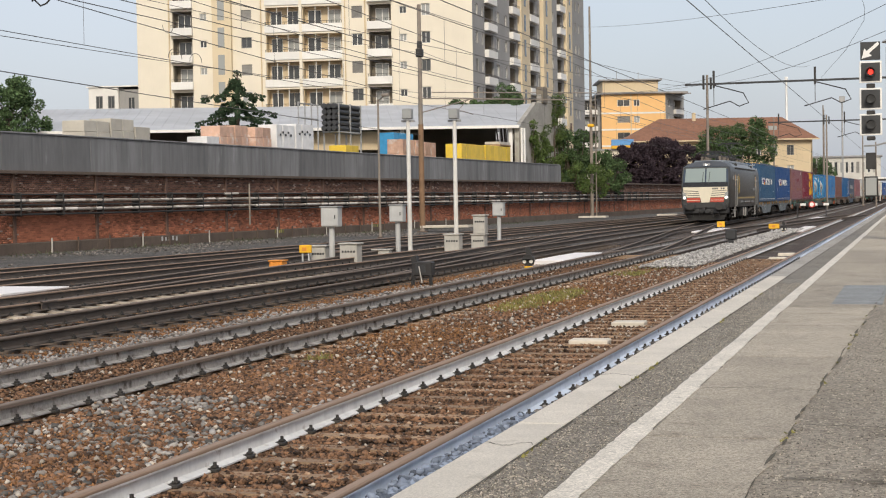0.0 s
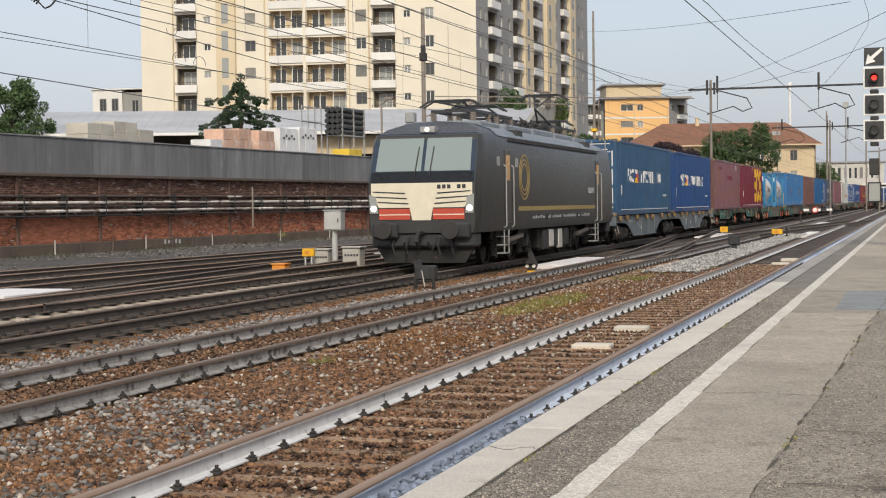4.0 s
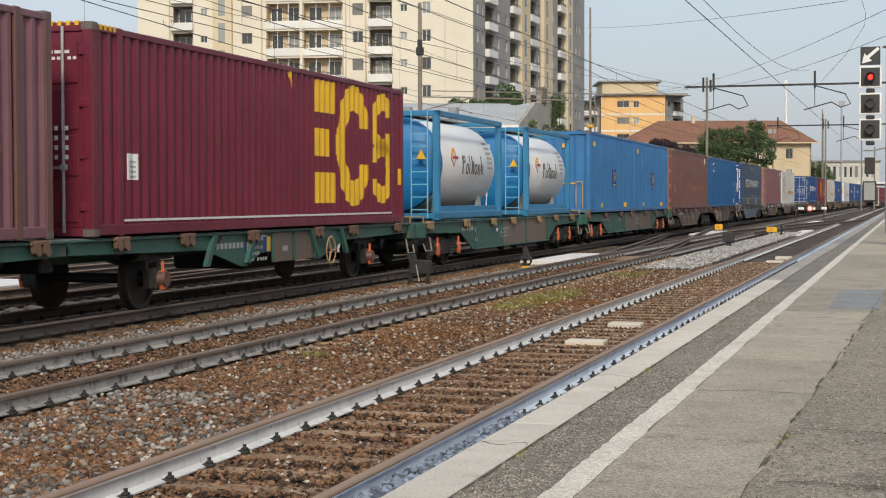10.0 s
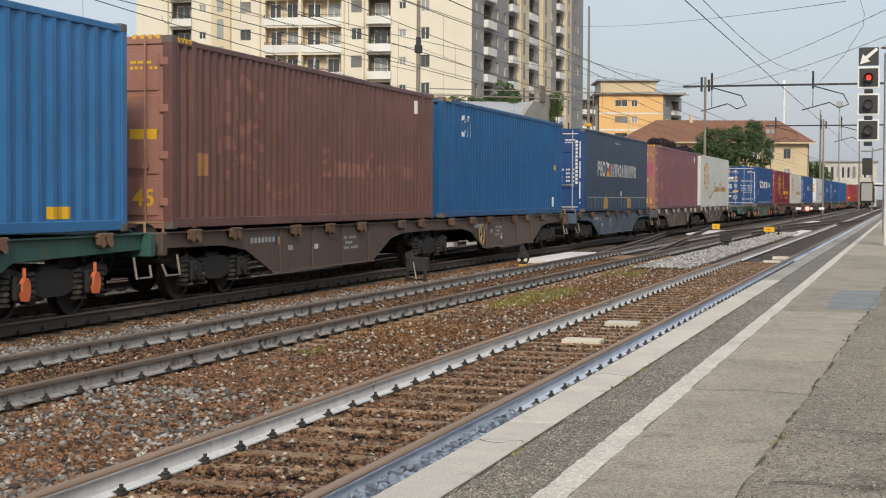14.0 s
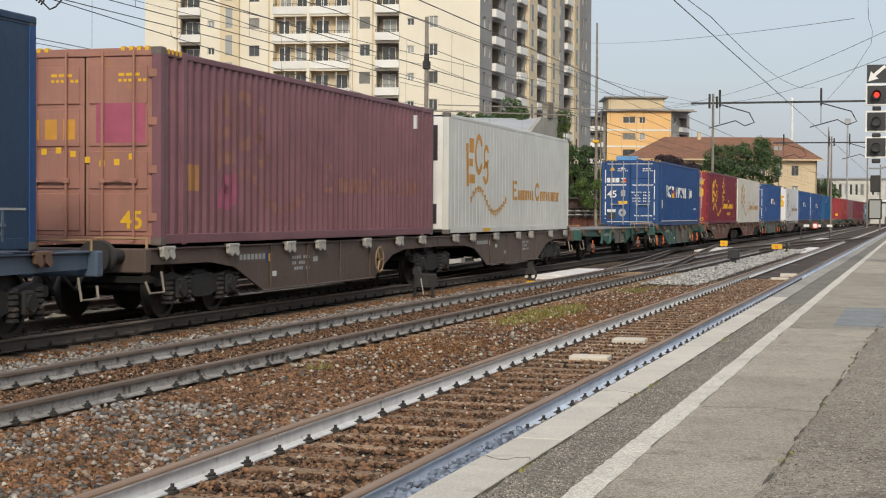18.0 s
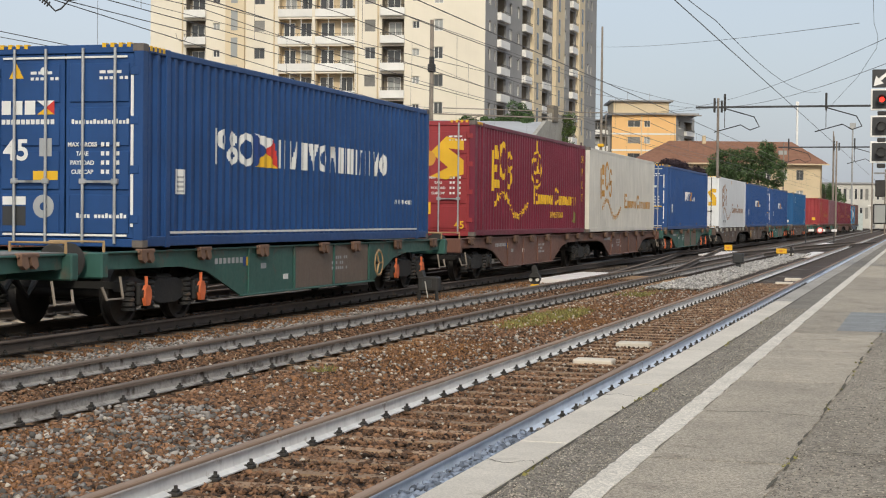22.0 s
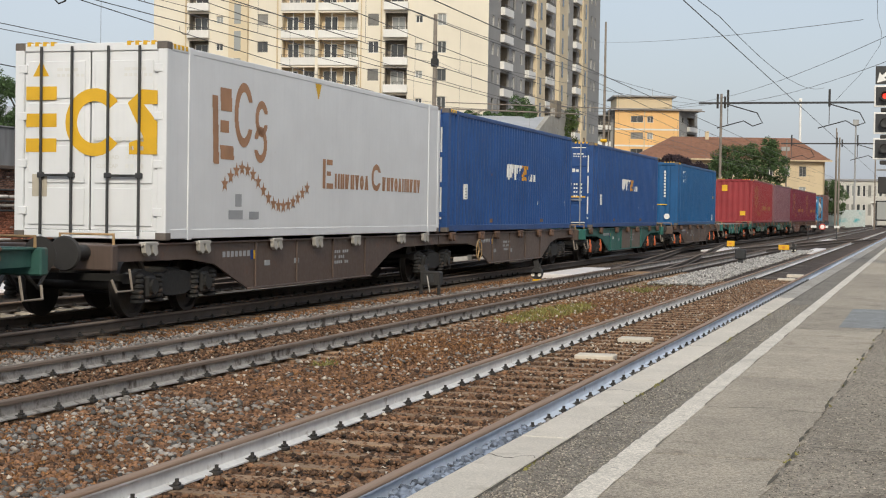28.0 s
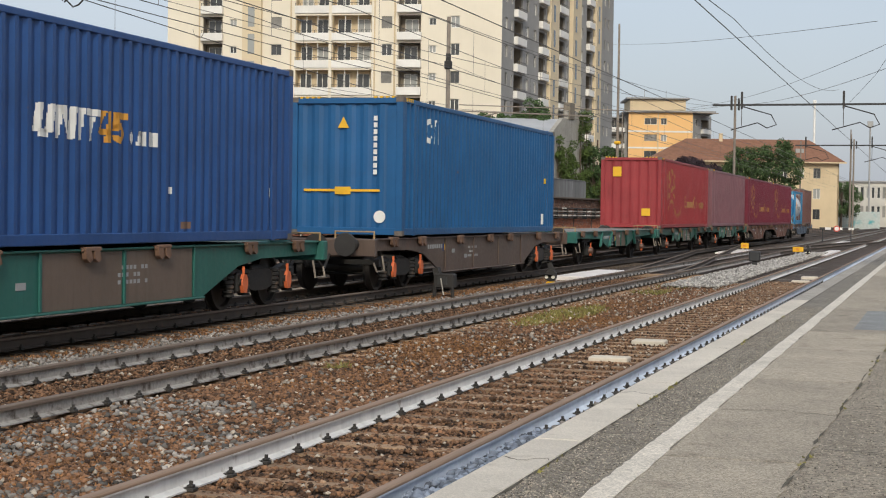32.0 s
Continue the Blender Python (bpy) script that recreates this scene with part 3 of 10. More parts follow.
def weeds(name, count, x0, x1, y0, y1, z, height, material, label, keep=None):
    x, y = RNG.uniform(x0, x1, count), RNG.uniform(y0, y1, count)
    if keep is not None:
        ok = keep(x, y)
        x, y = x[ok], y[ok]
    n = len(x)
    h = height * RNG.uniform(0.4, 1.3, n)
    a = RNG.uniform(0, 2 * np.pi, n)
    lean = RNG.normal(0, 0.5, (n, 2)) * h[:, None]
    w = 0.012 + 0.1 * h
    p = np.zeros((n, 3, 3))
    p[:, 0] = np.stack([x - w * np.cos(a), y - w * np.sin(a), np.full(n, z)], -1)
    p[:, 1] = np.stack([x + w * np.cos(a), y + w * np.sin(a), np.full(n, z)], -1)
    p[:, 2] = np.stack([x + lean[:, 0], y + lean[:, 1], z + h], -1)
    return joined(name, p.reshape(-1, 3), np.arange(3 * n).reshape(-1, 3), material, label, "weeds")


weeds("dry_weeds", 22000, -10.9, -9.0, 16, 48, -0.17, 0.035, M_MOSS, "dry orange-brown weeds between the tracks", keep=lambda x, y: x < -9.85 + 0.012 * (y - 20) + RNG.normal(0, 0.22, len(x)))
weeds("dry_weeds", 30000, -7.2, -4.85, 8, 34, -0.155, 0.02, M_MOSS, "dry orange moss on the rusty ballast", keep=patchy(0.9, 0.75, 1))
weeds("green_weeds", 4600, -7.1, -5.9, 24.5, 31.5, -0.18, 0.07, M_GRASS, "patch of green and yellow weeds on the ballast", keep=lambda x, y: ((x + 6.5) / 0.45) ** 2 + ((y - 28) / 2.9) ** 2 + RNG.normal(0, 0.25, len(x)) < 1)
weeds("green_weeds", 2200, -7.0, -6.2, 36, 42, -0.18, 0.08, M_GRASS, "green weeds beside the second track", keep=patchy(1.2, 0.4, 3))
weeds("green_weeds", 260, -6.95, -6.6, 16.6, 18.0, -0.18, 0.07, M_GRASS, "small tuft of green weeds on the ballast", keep=lambda x, y: ((x + 6.75) / 0.14) ** 2 + ((y - 17.2) / 0.4) ** 2 < 1)
weeds("green_weeds", 420, -1.975, -1.93, 6.5, 24, 0.35, 0.022, M_GRASS, "thin weeds in the platform's joints", keep=patchy(1.6, 0.8, 4))
weeds("green_weeds", 900, -0.75, -0.4, 6.5, 26, 0.35, 0.018, M_GRASS, "thin weeds in the joint of the paving", keep=lambda x, y: (np.abs(x + 0.72 - 0.0235 * (y - 6.9)) < 0.03) & (np.sin(y * 2.3) + np.sin(y * 5.1) > 0.3))

weeds("wall_weeds", 9000, -36.0, -29.0, 40, 130, -0.19, 0.16, M_WALLWEED, "dark weeds and litter along the foot of the wall", keep=lambda x, y: (np.abs(x - (-36.4 + 0.0507 * y)) < 1.1) & (np.sin(y * 0.7) + np.sin(y * 1.9 + 1) + RNG.normal(0, 0.5, len(x)) > 0.2))
scatter("ballast_stones", 9000, -20, -12.8, 44, 125, -0.175, 0.05, M_STONE_LIGHT, "pale stones strewn between the sidings", fine=True, keep=patchy(0.4, 0.6, 9))
scatter("ballast_stones", 14000, -33, -17, 34, 100, -0.185, 0.06, M_STONE_DIRT, "dirty stones between the sidings and the wall", fine=True, keep=patchy(0.35, 0.2, 6))

# ---- platform ----
PLAT = 0.35
platform = tagged(Shape().box(-2.17, 9, -25, 330, -0.6, PLAT - 0.02).make("platform", M_ASPHALT_DARK), "raised station platform with worn asphalt and concrete paving", "platform", kind="structure")
Shape().box(-2.20, -2.15, -25, 330, -0.5, PLAT - 0.1).make("platform_wall", M_COPING_OLD, platform, "rough concrete platform face")
for i, (y0, y1) in enumerate([(-25 + 3.4 * k, -25 + 3.4 * (k + 1)) for k in range(15)]):
    Shape().box(-2.27, -1.965, y0, y1 - 0.012, PLAT - 0.14, PLAT + 0.004, 0.012).make("coping_slab", M_COPING, platform)
for k in range(48):
    y0 = 26.0 + 2.4 * k
    Shape().box(-2.27, -1.965, y0, y0 + 2.38, PLAT - 0.14, PLAT + 0.003, 0.012).make("coping_slab", M_COPING_OLD, platform)
Shape().box(-1.96, -1.585, -25, 330, PLAT - 0.05, PLAT, 0).make("asphalt_strip", M_ASPHALT_DARK, platform, "dark coarse asphalt strip")
# the concrete strip widens away from the camera; its slabs are cut every few metres
k, y, ragged = 0, -25.0, random.Random(4)
for y1 in (2.0, 8.65, 13.1, 18.85, 23.6, 30.5, 38.0, 47.0, 58.0, 75.0, 100.0, 160.0, 330.0):
    e0, e1 = -0.72 + 0.0235 * (min(y, 32) - 6.9), -0.72 + 0.0235 * (min(y1, 32) - 6.9)
    edge = [(e0 + (e1 - e0) * j / 24 + (ragged.uniform(-0.022, 0.022) if y1 < 40 else 0), y + 0.012 + (y1 - y - 0.024) * j / 24) for j in range(25)]
    Shape().extrude([(-1.43, y + 0.012)] + edge + [(-1.43, y1 - 0.012)], "z", PLAT - 0.05, PLAT + 0.001).make("paving_slab", M_CONCRETE, platform)
    y = y1
for y0, y1 in ((-25, 3.1), (3.1, 12.35), (12.35, 21.5), (21.5, 33), (33, 60), (60, 120), (120, 330)):
    e0, e1 = -0.765 + 0.0235 * (min(y0, 32) - 6.9), -0.765 + 0.0235 * (min(y1, 32) - 6.9)
    Shape().extrude([(e0, y0 + 0.01), (9, y0 + 0.01), (9, y1 - 0.01), (e1, y1 - 0.01)], "z", PLAT - 0.05, PLAT - 0.004).make("asphalt_field", M_ASPHALT, platform)
line, wob = Shape(), random.Random(21)
stations = [-25, 0, 3] + [5 + 0.11 * i for i in range(170)] + [24 + 2 * i for i in range(59)]
left = [-1.583 + (wob.uniform(-0.006, 0.008) if 4 < q < 60 else 0) for q in stations]
right = [-1.432 + ((wob.uniform(-0.008, 0.006) - 0.014 * max(0, math.sin(q * 0.8) * math.sin(q * 2.9))) if 4 < q < 60 else 0) for q in stations]
n = len(stations)
line.add([(x0, q, PLAT + 0.0045) for x0, q in zip(left, stations)] + [(x0, q, PLAT + 0.0045) for x0, q in zip(right, stations)]
         + [(x0, q, PLAT - 0.02) for x0, q in zip(left, stations)] + [(x0, q, PLAT - 0.02) for x0, q in zip(right, stations)],
         [(i, n + i, n + i + 1, i + 1) for i in range(n - 1)] + [(2 * n + i, i, i + 1, 2 * n + i + 1) for i in range(n - 1)] + [(n + i, 3 * n + i, 3 * n + i + 1, n + i + 1) for i in range(n - 1)])
line.make("safety_line", M_LINE, platform, "worn white safety line")
Shape().box(-1.6, -1.41, -25, 330, PLAT - 0.05, PLAT - 0.001).make("line_bed", M_ASPHALT_DARK, platform)
M_GRIT = surface("asphalt_grit", (0.32, 0.282, 0.23), rough=0.95, vary=0.2, scale=4, island=0.85)
scatter("asphalt_grit", 20000, -1.955, -1.6, 6.2, 24, PLAT - 0.001, 0.0058, M_GRIT, "coarse grit of the worn asphalt", fine=True, power=1.7)
scatter("asphalt_grit", 62000, -0.7, 2.6, 6.0, 22, PLAT - 0.005, 0.006, M_GRIT, "coarse grit of the worn asphalt", fine=True, power=1.6, keep=lambda x, y: (x > -0.70 + 0.0235 * (y - 6.9)) & (x < 0.2 + 0.12 * (y - 6)))
scatter("asphalt_grit", 9000, -1.42, -0.6, 6.2, 20, PLAT - 0.002, 0.0036, M_GRIT, "loose grit on the paving slabs", fine=True, power=1.7)
# thin cracks across the paving
M_CRACK = surface("dirt_filled_crack", (0.085, 0.075, 0.055), rough=1.0, vary=0.3)
for x0, x1, y0 in ((-1.95, -1.6, 9.4), (-1.95, -1.6, 17.6), (-2.26, -1.98, 8.2), (-1.4, -0.62, 10.9), (-0.6, 2.2, 9.2), (-0.5, 3.0, 15.6), (-1.42, -0.5, 16.2), (-1.42, -0.4, 21.2), (-0.6, 1.5, 7.4), (-2.26, -1.98, 11.6), (-2.26, -1.98, 15.9)):
    pts, k = [], 12
    for i in range(k + 1):
        pts.append((x0 + (x1 - x0) * i / k, y0 + wob.uniform(-0.03, 0.03) + 0.05 * math.sin(i * 0.6 + y0)))
    cr = Shape()
    for (a0, b0), (a1, b1) in zip(pts[:-1], pts[1:]):
        w0 = wob.uniform(0.003, 0.011)
        cr.add([(a0, b0 - w0, PLAT + 0.0052), (a1, b1 - w0, PLAT + 0.0052), (a1, b1 + w0, PLAT + 0.0052), (a0, b0 + w0, PLAT + 0.0052)], [(0, 1, 2, 3)])
    cr.make("crack", M_CRACK, platform)
# earth and moss in the joint beside the slabs
joint = Shape()
y, w0 = 6.0, 0.01
while y < 40:
    w1 = max(0.0, wob.gauss(0.001, 0.007))
    e0, e1 = (-0.72 + 0.0235 * (min(q, 32) - 6.9) + 0.012 * math.sin(q * 3.1) for q in (y, y + 0.16))
    joint.add([(e0 - w0, y, PLAT + 0.0045), (e0 + w0, y, PLAT + 0.0045), (e1 + w1, y + 0.16, PLAT + 0.0045), (e1 - w1, y + 0.16, PLAT + 0.0045)], [(0, 1, 2, 3)])
    y, w0 = y + 0.16, w1
joint.make("earthy_joint", M_CRACK, platform)
joint = Shape()
y, w0 = 6.0, 0.006
while y < 40:
    w1 = max(0.002, wob.gauss(0.011, 0.007))
    joint.add([(-1.962 - 0.004, y, PLAT + 0.0045), (-1.962 + w0, y, PLAT + 0.0045), (-1.962 + w1, y + 0.16, PLAT + 0.0045), (-1.962 - 0.004, y + 0.16, PLAT + 0.0045)], [(0, 1, 2, 3)])
    y, w0 = y + 0.16, w1
joint.make("earthy_joint", M_CRACK, platform)
Shape().box(-0.95, -0.35, 19.4, 23.4, PLAT - 0.02, PLAT + 0.004).make("paving_patch", surface("blue_grey_patch", (0.235, 0.245, 0.245), rough=0.92, vary=0.25, grain=(70, 0.3)), platform, "bluish repair patch")

# added wall out of view: warm reflection on the locomotive, less fill light
M_UNSEEN_WALL = surface("ochre_reflector_plaster", (0.52, 0.38, 0.22), rough=0.9, vary=0.12, scale=0.4, fine=6, streak=0.2)
slab("wall_east", 9, 9.4, -25, 330, -0.6, 6.2, M_UNSEEN_WALL, "added unseen ochre wall that warms reflections and cuts side light", "wall")

# ---- retaining wall of brick with a concrete parapet ----
WALL = pose(-37.5, 0, 0, 0, 0, -2.9025)
wall = tagged(Shape().box(-0.75, -0.016, 18, 250, -0.4, 3.12).make("wall_west", M_BRICK_BED), "long sooty red brick retaining wall with pilasters and pipes", "wall", kind="structure")
wall.matrix_world = WALL
BAY, FIRST = 6.11, 55.4
bays = [FIRST + BAY * i for i in range(-5, 20)]


def brick_face(z0, z1, y0, y1, keep):
    """Bricks of one stretch as boxes that stand proud of the bed joint."""
    cells = []
    row = 0
    z = z0
    while z + 0.062 < z1:
        y = y0 + (0.13 if row % 2 else 0.0)
        while y + 0.245 < y1:
            cells.append((y, z))
            y += 0.26
        z, row = z + 0.075, row + 1
    c = np.array(cells)
    return c[keep(c)] if len(c) else c


def brick_mesh(name, cells, material, label, proud=0.0):
    n = len(cells)
    out = RNG.uniform(-0.008, 0.012, n) + proud
    y, z = cells[:, 0], cells[:, 1]
    c = np.array([(0, 0), (0.245, 0), (0.245, 0.063), (0, 0.063)])
    v = np.zeros((n, 8, 3))
    for i in range(4):
        v[:, i] = np.stack([out, y + c[i, 0], z + c[i, 1]], -1)
        v[:, i + 4] = np.stack([np.full(n, -0.065), y + c[i, 0], z + c[i, 1]], -1)
    faces = np.array([(0, 1, 2, 3), (0, 4, 5, 1), (1, 5, 6, 2), (2, 6, 7, 3), (3, 7, 4, 0)])
    f = (faces[None] + (np.arange(n) * 8)[:, None, None]).reshape(-1, 4)
    ob = joined(name, v.reshape(-1, 3), f, material, label, "", wall)
    return ob


SALTED = []
for name, z0, z1, m, lab in (("brickwork", 0.28, 1.36, M_BRICK_BED, "orange-red brickwork"), ("brickwork", 1.42, 2.2, M_SOOT, "soot-blackened brickwork"), ("brickwork", 2.28, 3.1, M_SOOT, "soot-dark brickwork with pale salts")):
    cells = brick_face(z0, z1, 24, 200, lambda c: np.ones(len(c), bool))
    if z0 < 1:
        near = (cells[:, 0] > FIRST + 0.3) & (cells[:, 0] < FIRST + BAY - 0.4)
        near_cells, cells = cells[near][:300], cells[~near]
    salty = (RNG.uniform(0, 1, len(cells)) < 0.035 + 0.1 * (np.sin(cells[:, 0] * 0.7) * np.sin(cells[:, 0] * 0.31 + cells[:, 1] * 3) > 0.55))
    brick_mesh(name, cells[~salty], m, lab)
    SALTED.append(cells[salty])
M_SALT = surface("salt_whitened_brick", (0.46, 0.36, 0.30), rough=0.95, vary=0.3, rnd=0.3)
brick_mesh("brickwork", np.concatenate(SALTED), M_SALT, "salt-whitened bricks", 0.002)
brick_one = shared("brick", lambda: Shape().box(-0.065, 0.006, 0, 0.245, 0, 0.063, 0.006), M_BRICK)
for y, z in near_cells:
    put("brick", brick_one, wall, at=pose(RNG.uniform(-0.006, 0.01), y, z))
# thin pilasters in the soot colour, which draws their dark shadow gaps
for y in bays:
    if y < 180:
        Shape().box(-0.06, 0.07, y - 0.1, y + 0.1, -0.2, 3.12, 0.02).make("pilaster", M_SOOT, wall, "narrow brick pilaster, its shadow gap put into the dark colour")
Shape().box(-0.08, 0.24, 18, 250, 3.06, 3.2, 0.02).make("ledge", M_PLINTH, wall, "dark stone ledge")
Shape().box(-0.05, 0.1, 18, 250, 2.2, 2.3, 0.02).make("string_course", M_SOOT, wall)
Shape().box(-0.05, 0.3, 18, 250, -0.4, 0.27, 0.03).make("plinth", M_PLINTH, wall, "dark concrete footing")
PIPE_Z = ((1.98, 0.055, M_PIPE), (1.8, 0.035, M_BLACK), (1.62, 0.06, M_PIPE), (1.42, 0.04, M_BLACK), (2.24, 0.035, M_BLACK))
for i, (z, r, m) in enumerate(PIPE_Z):
    pts = [(0.3 + 0.01 * math.sin(j), 20 + j * 6.11, z + 0.012 * math.sin(j * 2.1 + i) + (0.0 if j % 2 else -0.008)) for j in range(38)]
    Shape().tube(pts, r, 8).make("wall_pipe", m, wall, "dusty pipe along the wall" if m is M_PIPE else "black cable along the wall", smooth=True)
M_LAG = surface("dusty_white_lagging_sleeve", (0.66, 0.61, 0.55), rough=0.85, vary=0.25, scale=2.2, fine=14, stain=(0.2, 0.16, 0.13), stain_amount=0.35, stain_scale=2.0, rnd=0.2)
lag = random.Random(8)
for z, r in ((1.98, 0.062), (1.62, 0.068), (2.24, 0.05)):
    y = 36.0
    while y < 150:
        ln = lag.uniform(0.4, 1.9)
        if lag.random() < (0.62 if z < 2.1 else 0.12):
            Shape().cyl((0.3, y, z - 0.004), (0.3, y + ln, z + 0.004), r, n=8).make("lagging_sleeve", M_LAG, wall, "dusty white sleeve", smooth=True)
        y += ln + lag.uniform(0.1, 0.9)
for y in bays:
    for dy in (0, 3.05):
        Shape().box(0.0, 0.38, y + dy - 0.03, y + dy + 0.03, 1.34, 2.3, 0.01).make("pipe_bracket", M_BLACK, wall)
for k in range(56):
    y0 = 18 + 2.16 * k
    if y0 < 138:
        Shape().box(-0.4, -0.02 + 0.006 * math.sin(k * 2.3), y0, y0 + 2.145, 3.2, 4.7 + 0.006 * math.sin(k * 3.7), 0.012).make("parapet_panel", M_PARAPET, wall)
Shape().box(-0.44, 0.03, 18, 138.4, 4.7, 4.77, 0.015).make("parapet_coping", M_PARAPET, wall)
for k in range(22):
    y = 57.5 + 2.35 * k + 0.4 * math.sin(k * 5.0)
    Shape().box(0.34, 0.40, y - 0.03, y + 0.03, -0.25, 0.42, 0.01).make("wall_stake", M_CABINET if k % 3 == 0 else M_PLINTH, wall)
Shape().cyl((0.42, 75.6, 0.6), (0.42, 75.6, 2.75), 0.05, n=8).make("downpipe", M_MAST, wall, smooth=True)
# worn painted scrawls, as plain strokes
for y, z, w, m in ((66.6, 0.2, 1.7, M_CAB_LIGHT), (78.8, 0.25, 1.2, M_GRASS), (93.0, 0.3, 1.5, M_GRASS)):
    s = Shape()
    for j in range(5):
        s.box(0.302, 0.306, y + j * w / 5, y + j * w / 5 + 0.16, z - 0.18 + 0.03 * math.sin(j * 3), z + 0.03 * math.cos(j * 2))
    s.make("paint_scrawl", m, wall, "worn paint strokes")

# ---- buildings beyond the wall ----
M_CREAM = surface("cream_rendered_facade", (0.74, 0.675, 0.555), rough=0.9, vary=0.07, scale=0.15, fine=3, streak=0.08)
M_OCHRE = surface("ochre_rendered_strip", (0.66, 0.55, 0.38), rough=0.9, vary=0.07, scale=0.2, fine=3)
M_GREYF = surface("grey_render_and_side_shade", (0.31, 0.302, 0.29), rough=0.9, vary=0.12, scale=0.15, fine=3, streak=0.3)
M_PARA = surface("white_balcony_parapet", (0.76, 0.74, 0.70), rough=0.85, vary=0.06, scale=0.6, streak=0.12, rnd=0.05)
M_ORF = surface("orange_rendered_facade", (0.80, 0.49, 0.21), rough=0.9, vary=0.06, scale=0.2)
M_BEIGE = surface("beige_rendered_facade", (0.62, 0.50, 0.33), rough=0.9, vary=0.08, scale=0.3, streak=0.15)
M_TILE = surface("terracotta_roof_tiles", (0.25, 0.132, 0.09), rough=0.9, vary=0.22, scale=1.5, fine=8, bump=0.5, bump_scale=5)
M_SHEDROOF = surface("pale_grey_sheet_roof", (0.42, 0.43, 0.45), rough=0.7, vary=0.16, scale=0.3, fine=4, streak=0.15)
# dark tone puts the dimness of rooms and recesses into the plaster's colour
M_INNER = surface("shade_toned_plaster", (0.20, 0.17, 0.13), rough=0.95, vary=0.25, scale=0.6)
M_FLATROOF = surface("grey_flat_roofing", (0.30, 0.30, 0.30), rough=0.9, vary=0.15, scale=0.4)


def pierced(length, z0, z1, holes, depth=0.25):
    """A wall in the x-z plane facing -y, with openings (x0, x1, z0, z1) cut through and their reveals."""
    us = sorted({0.0, length, *(h[0] for h in holes), *(h[1] for h in holes)})
    zs = sorted({z0, z1, *(h[2] for h in holes), *(h[3] for h in holes)})
    s = Shape()
    inside = lambda u, z: any(h[0] < u < h[1] and h[2] < z < h[3] for h in holes)
    for a, b in zip(us[:-1], us[1:]):
        c0 = None
        for i, (c, d) in enumerate(zip(zs[:-1], zs[1:])):
            if not inside((a + b) / 2, (c + d) / 2):
                s.add([(a, 0, c), (b, 0, c), (b, 0, d), (a, 0, d)], [(0, 1, 2, 3)])
                s.add([(a, depth, c), (b, depth, c), (b, depth, d), (a, depth, d)], [(3, 2, 1, 0)])
    for a, b, c, d in holes + [(0.0, length, z0, z1)]:
        k = [(a, 0, c), (b, 0, c), (b, 0, d), (a, 0, d), (a, depth, c), (b, depth, c), (b, depth, d), (a, depth, d)]
        f = [(0, 1, 5, 4), (1, 2, 6, 5), (2, 3, 7, 6), (3, 0, 4, 7)]
        s.add(k, f)
    return s


def window_parts(parent, a, b, c, d, y, pane, frame_mat, split=True):
    """A framed window in an opening; y is the depth at which it stands."""
    w, h = b - a, d - c
    key = "window_%d_%d" % (round(w * 100), round(h * 100))

    def build():
        s = Shape()
        t = 0.07
        s.box(0, w, 0, 0.06, 0, t).box(0, w, 0, 0.06, h - t, h).box(0, t, 0, 0.06, t, h - t).box(w - t, w, 0, 0.06, t, h - t)
        if split and w > 0.7:
            s.box(w / 2 - 0.03, w / 2 + 0.03, 0, 0.06, t, h - t)
        return s
    win = put("window", shared(key, build, frame_mat), parent, at=pose(a, y, c))
    put("pane", shared(key + "p", lambda: Shape().box(0.02, w - 0.02, 0.03, 0.045, 0.02, h - 0.02), pane), win)
    return win


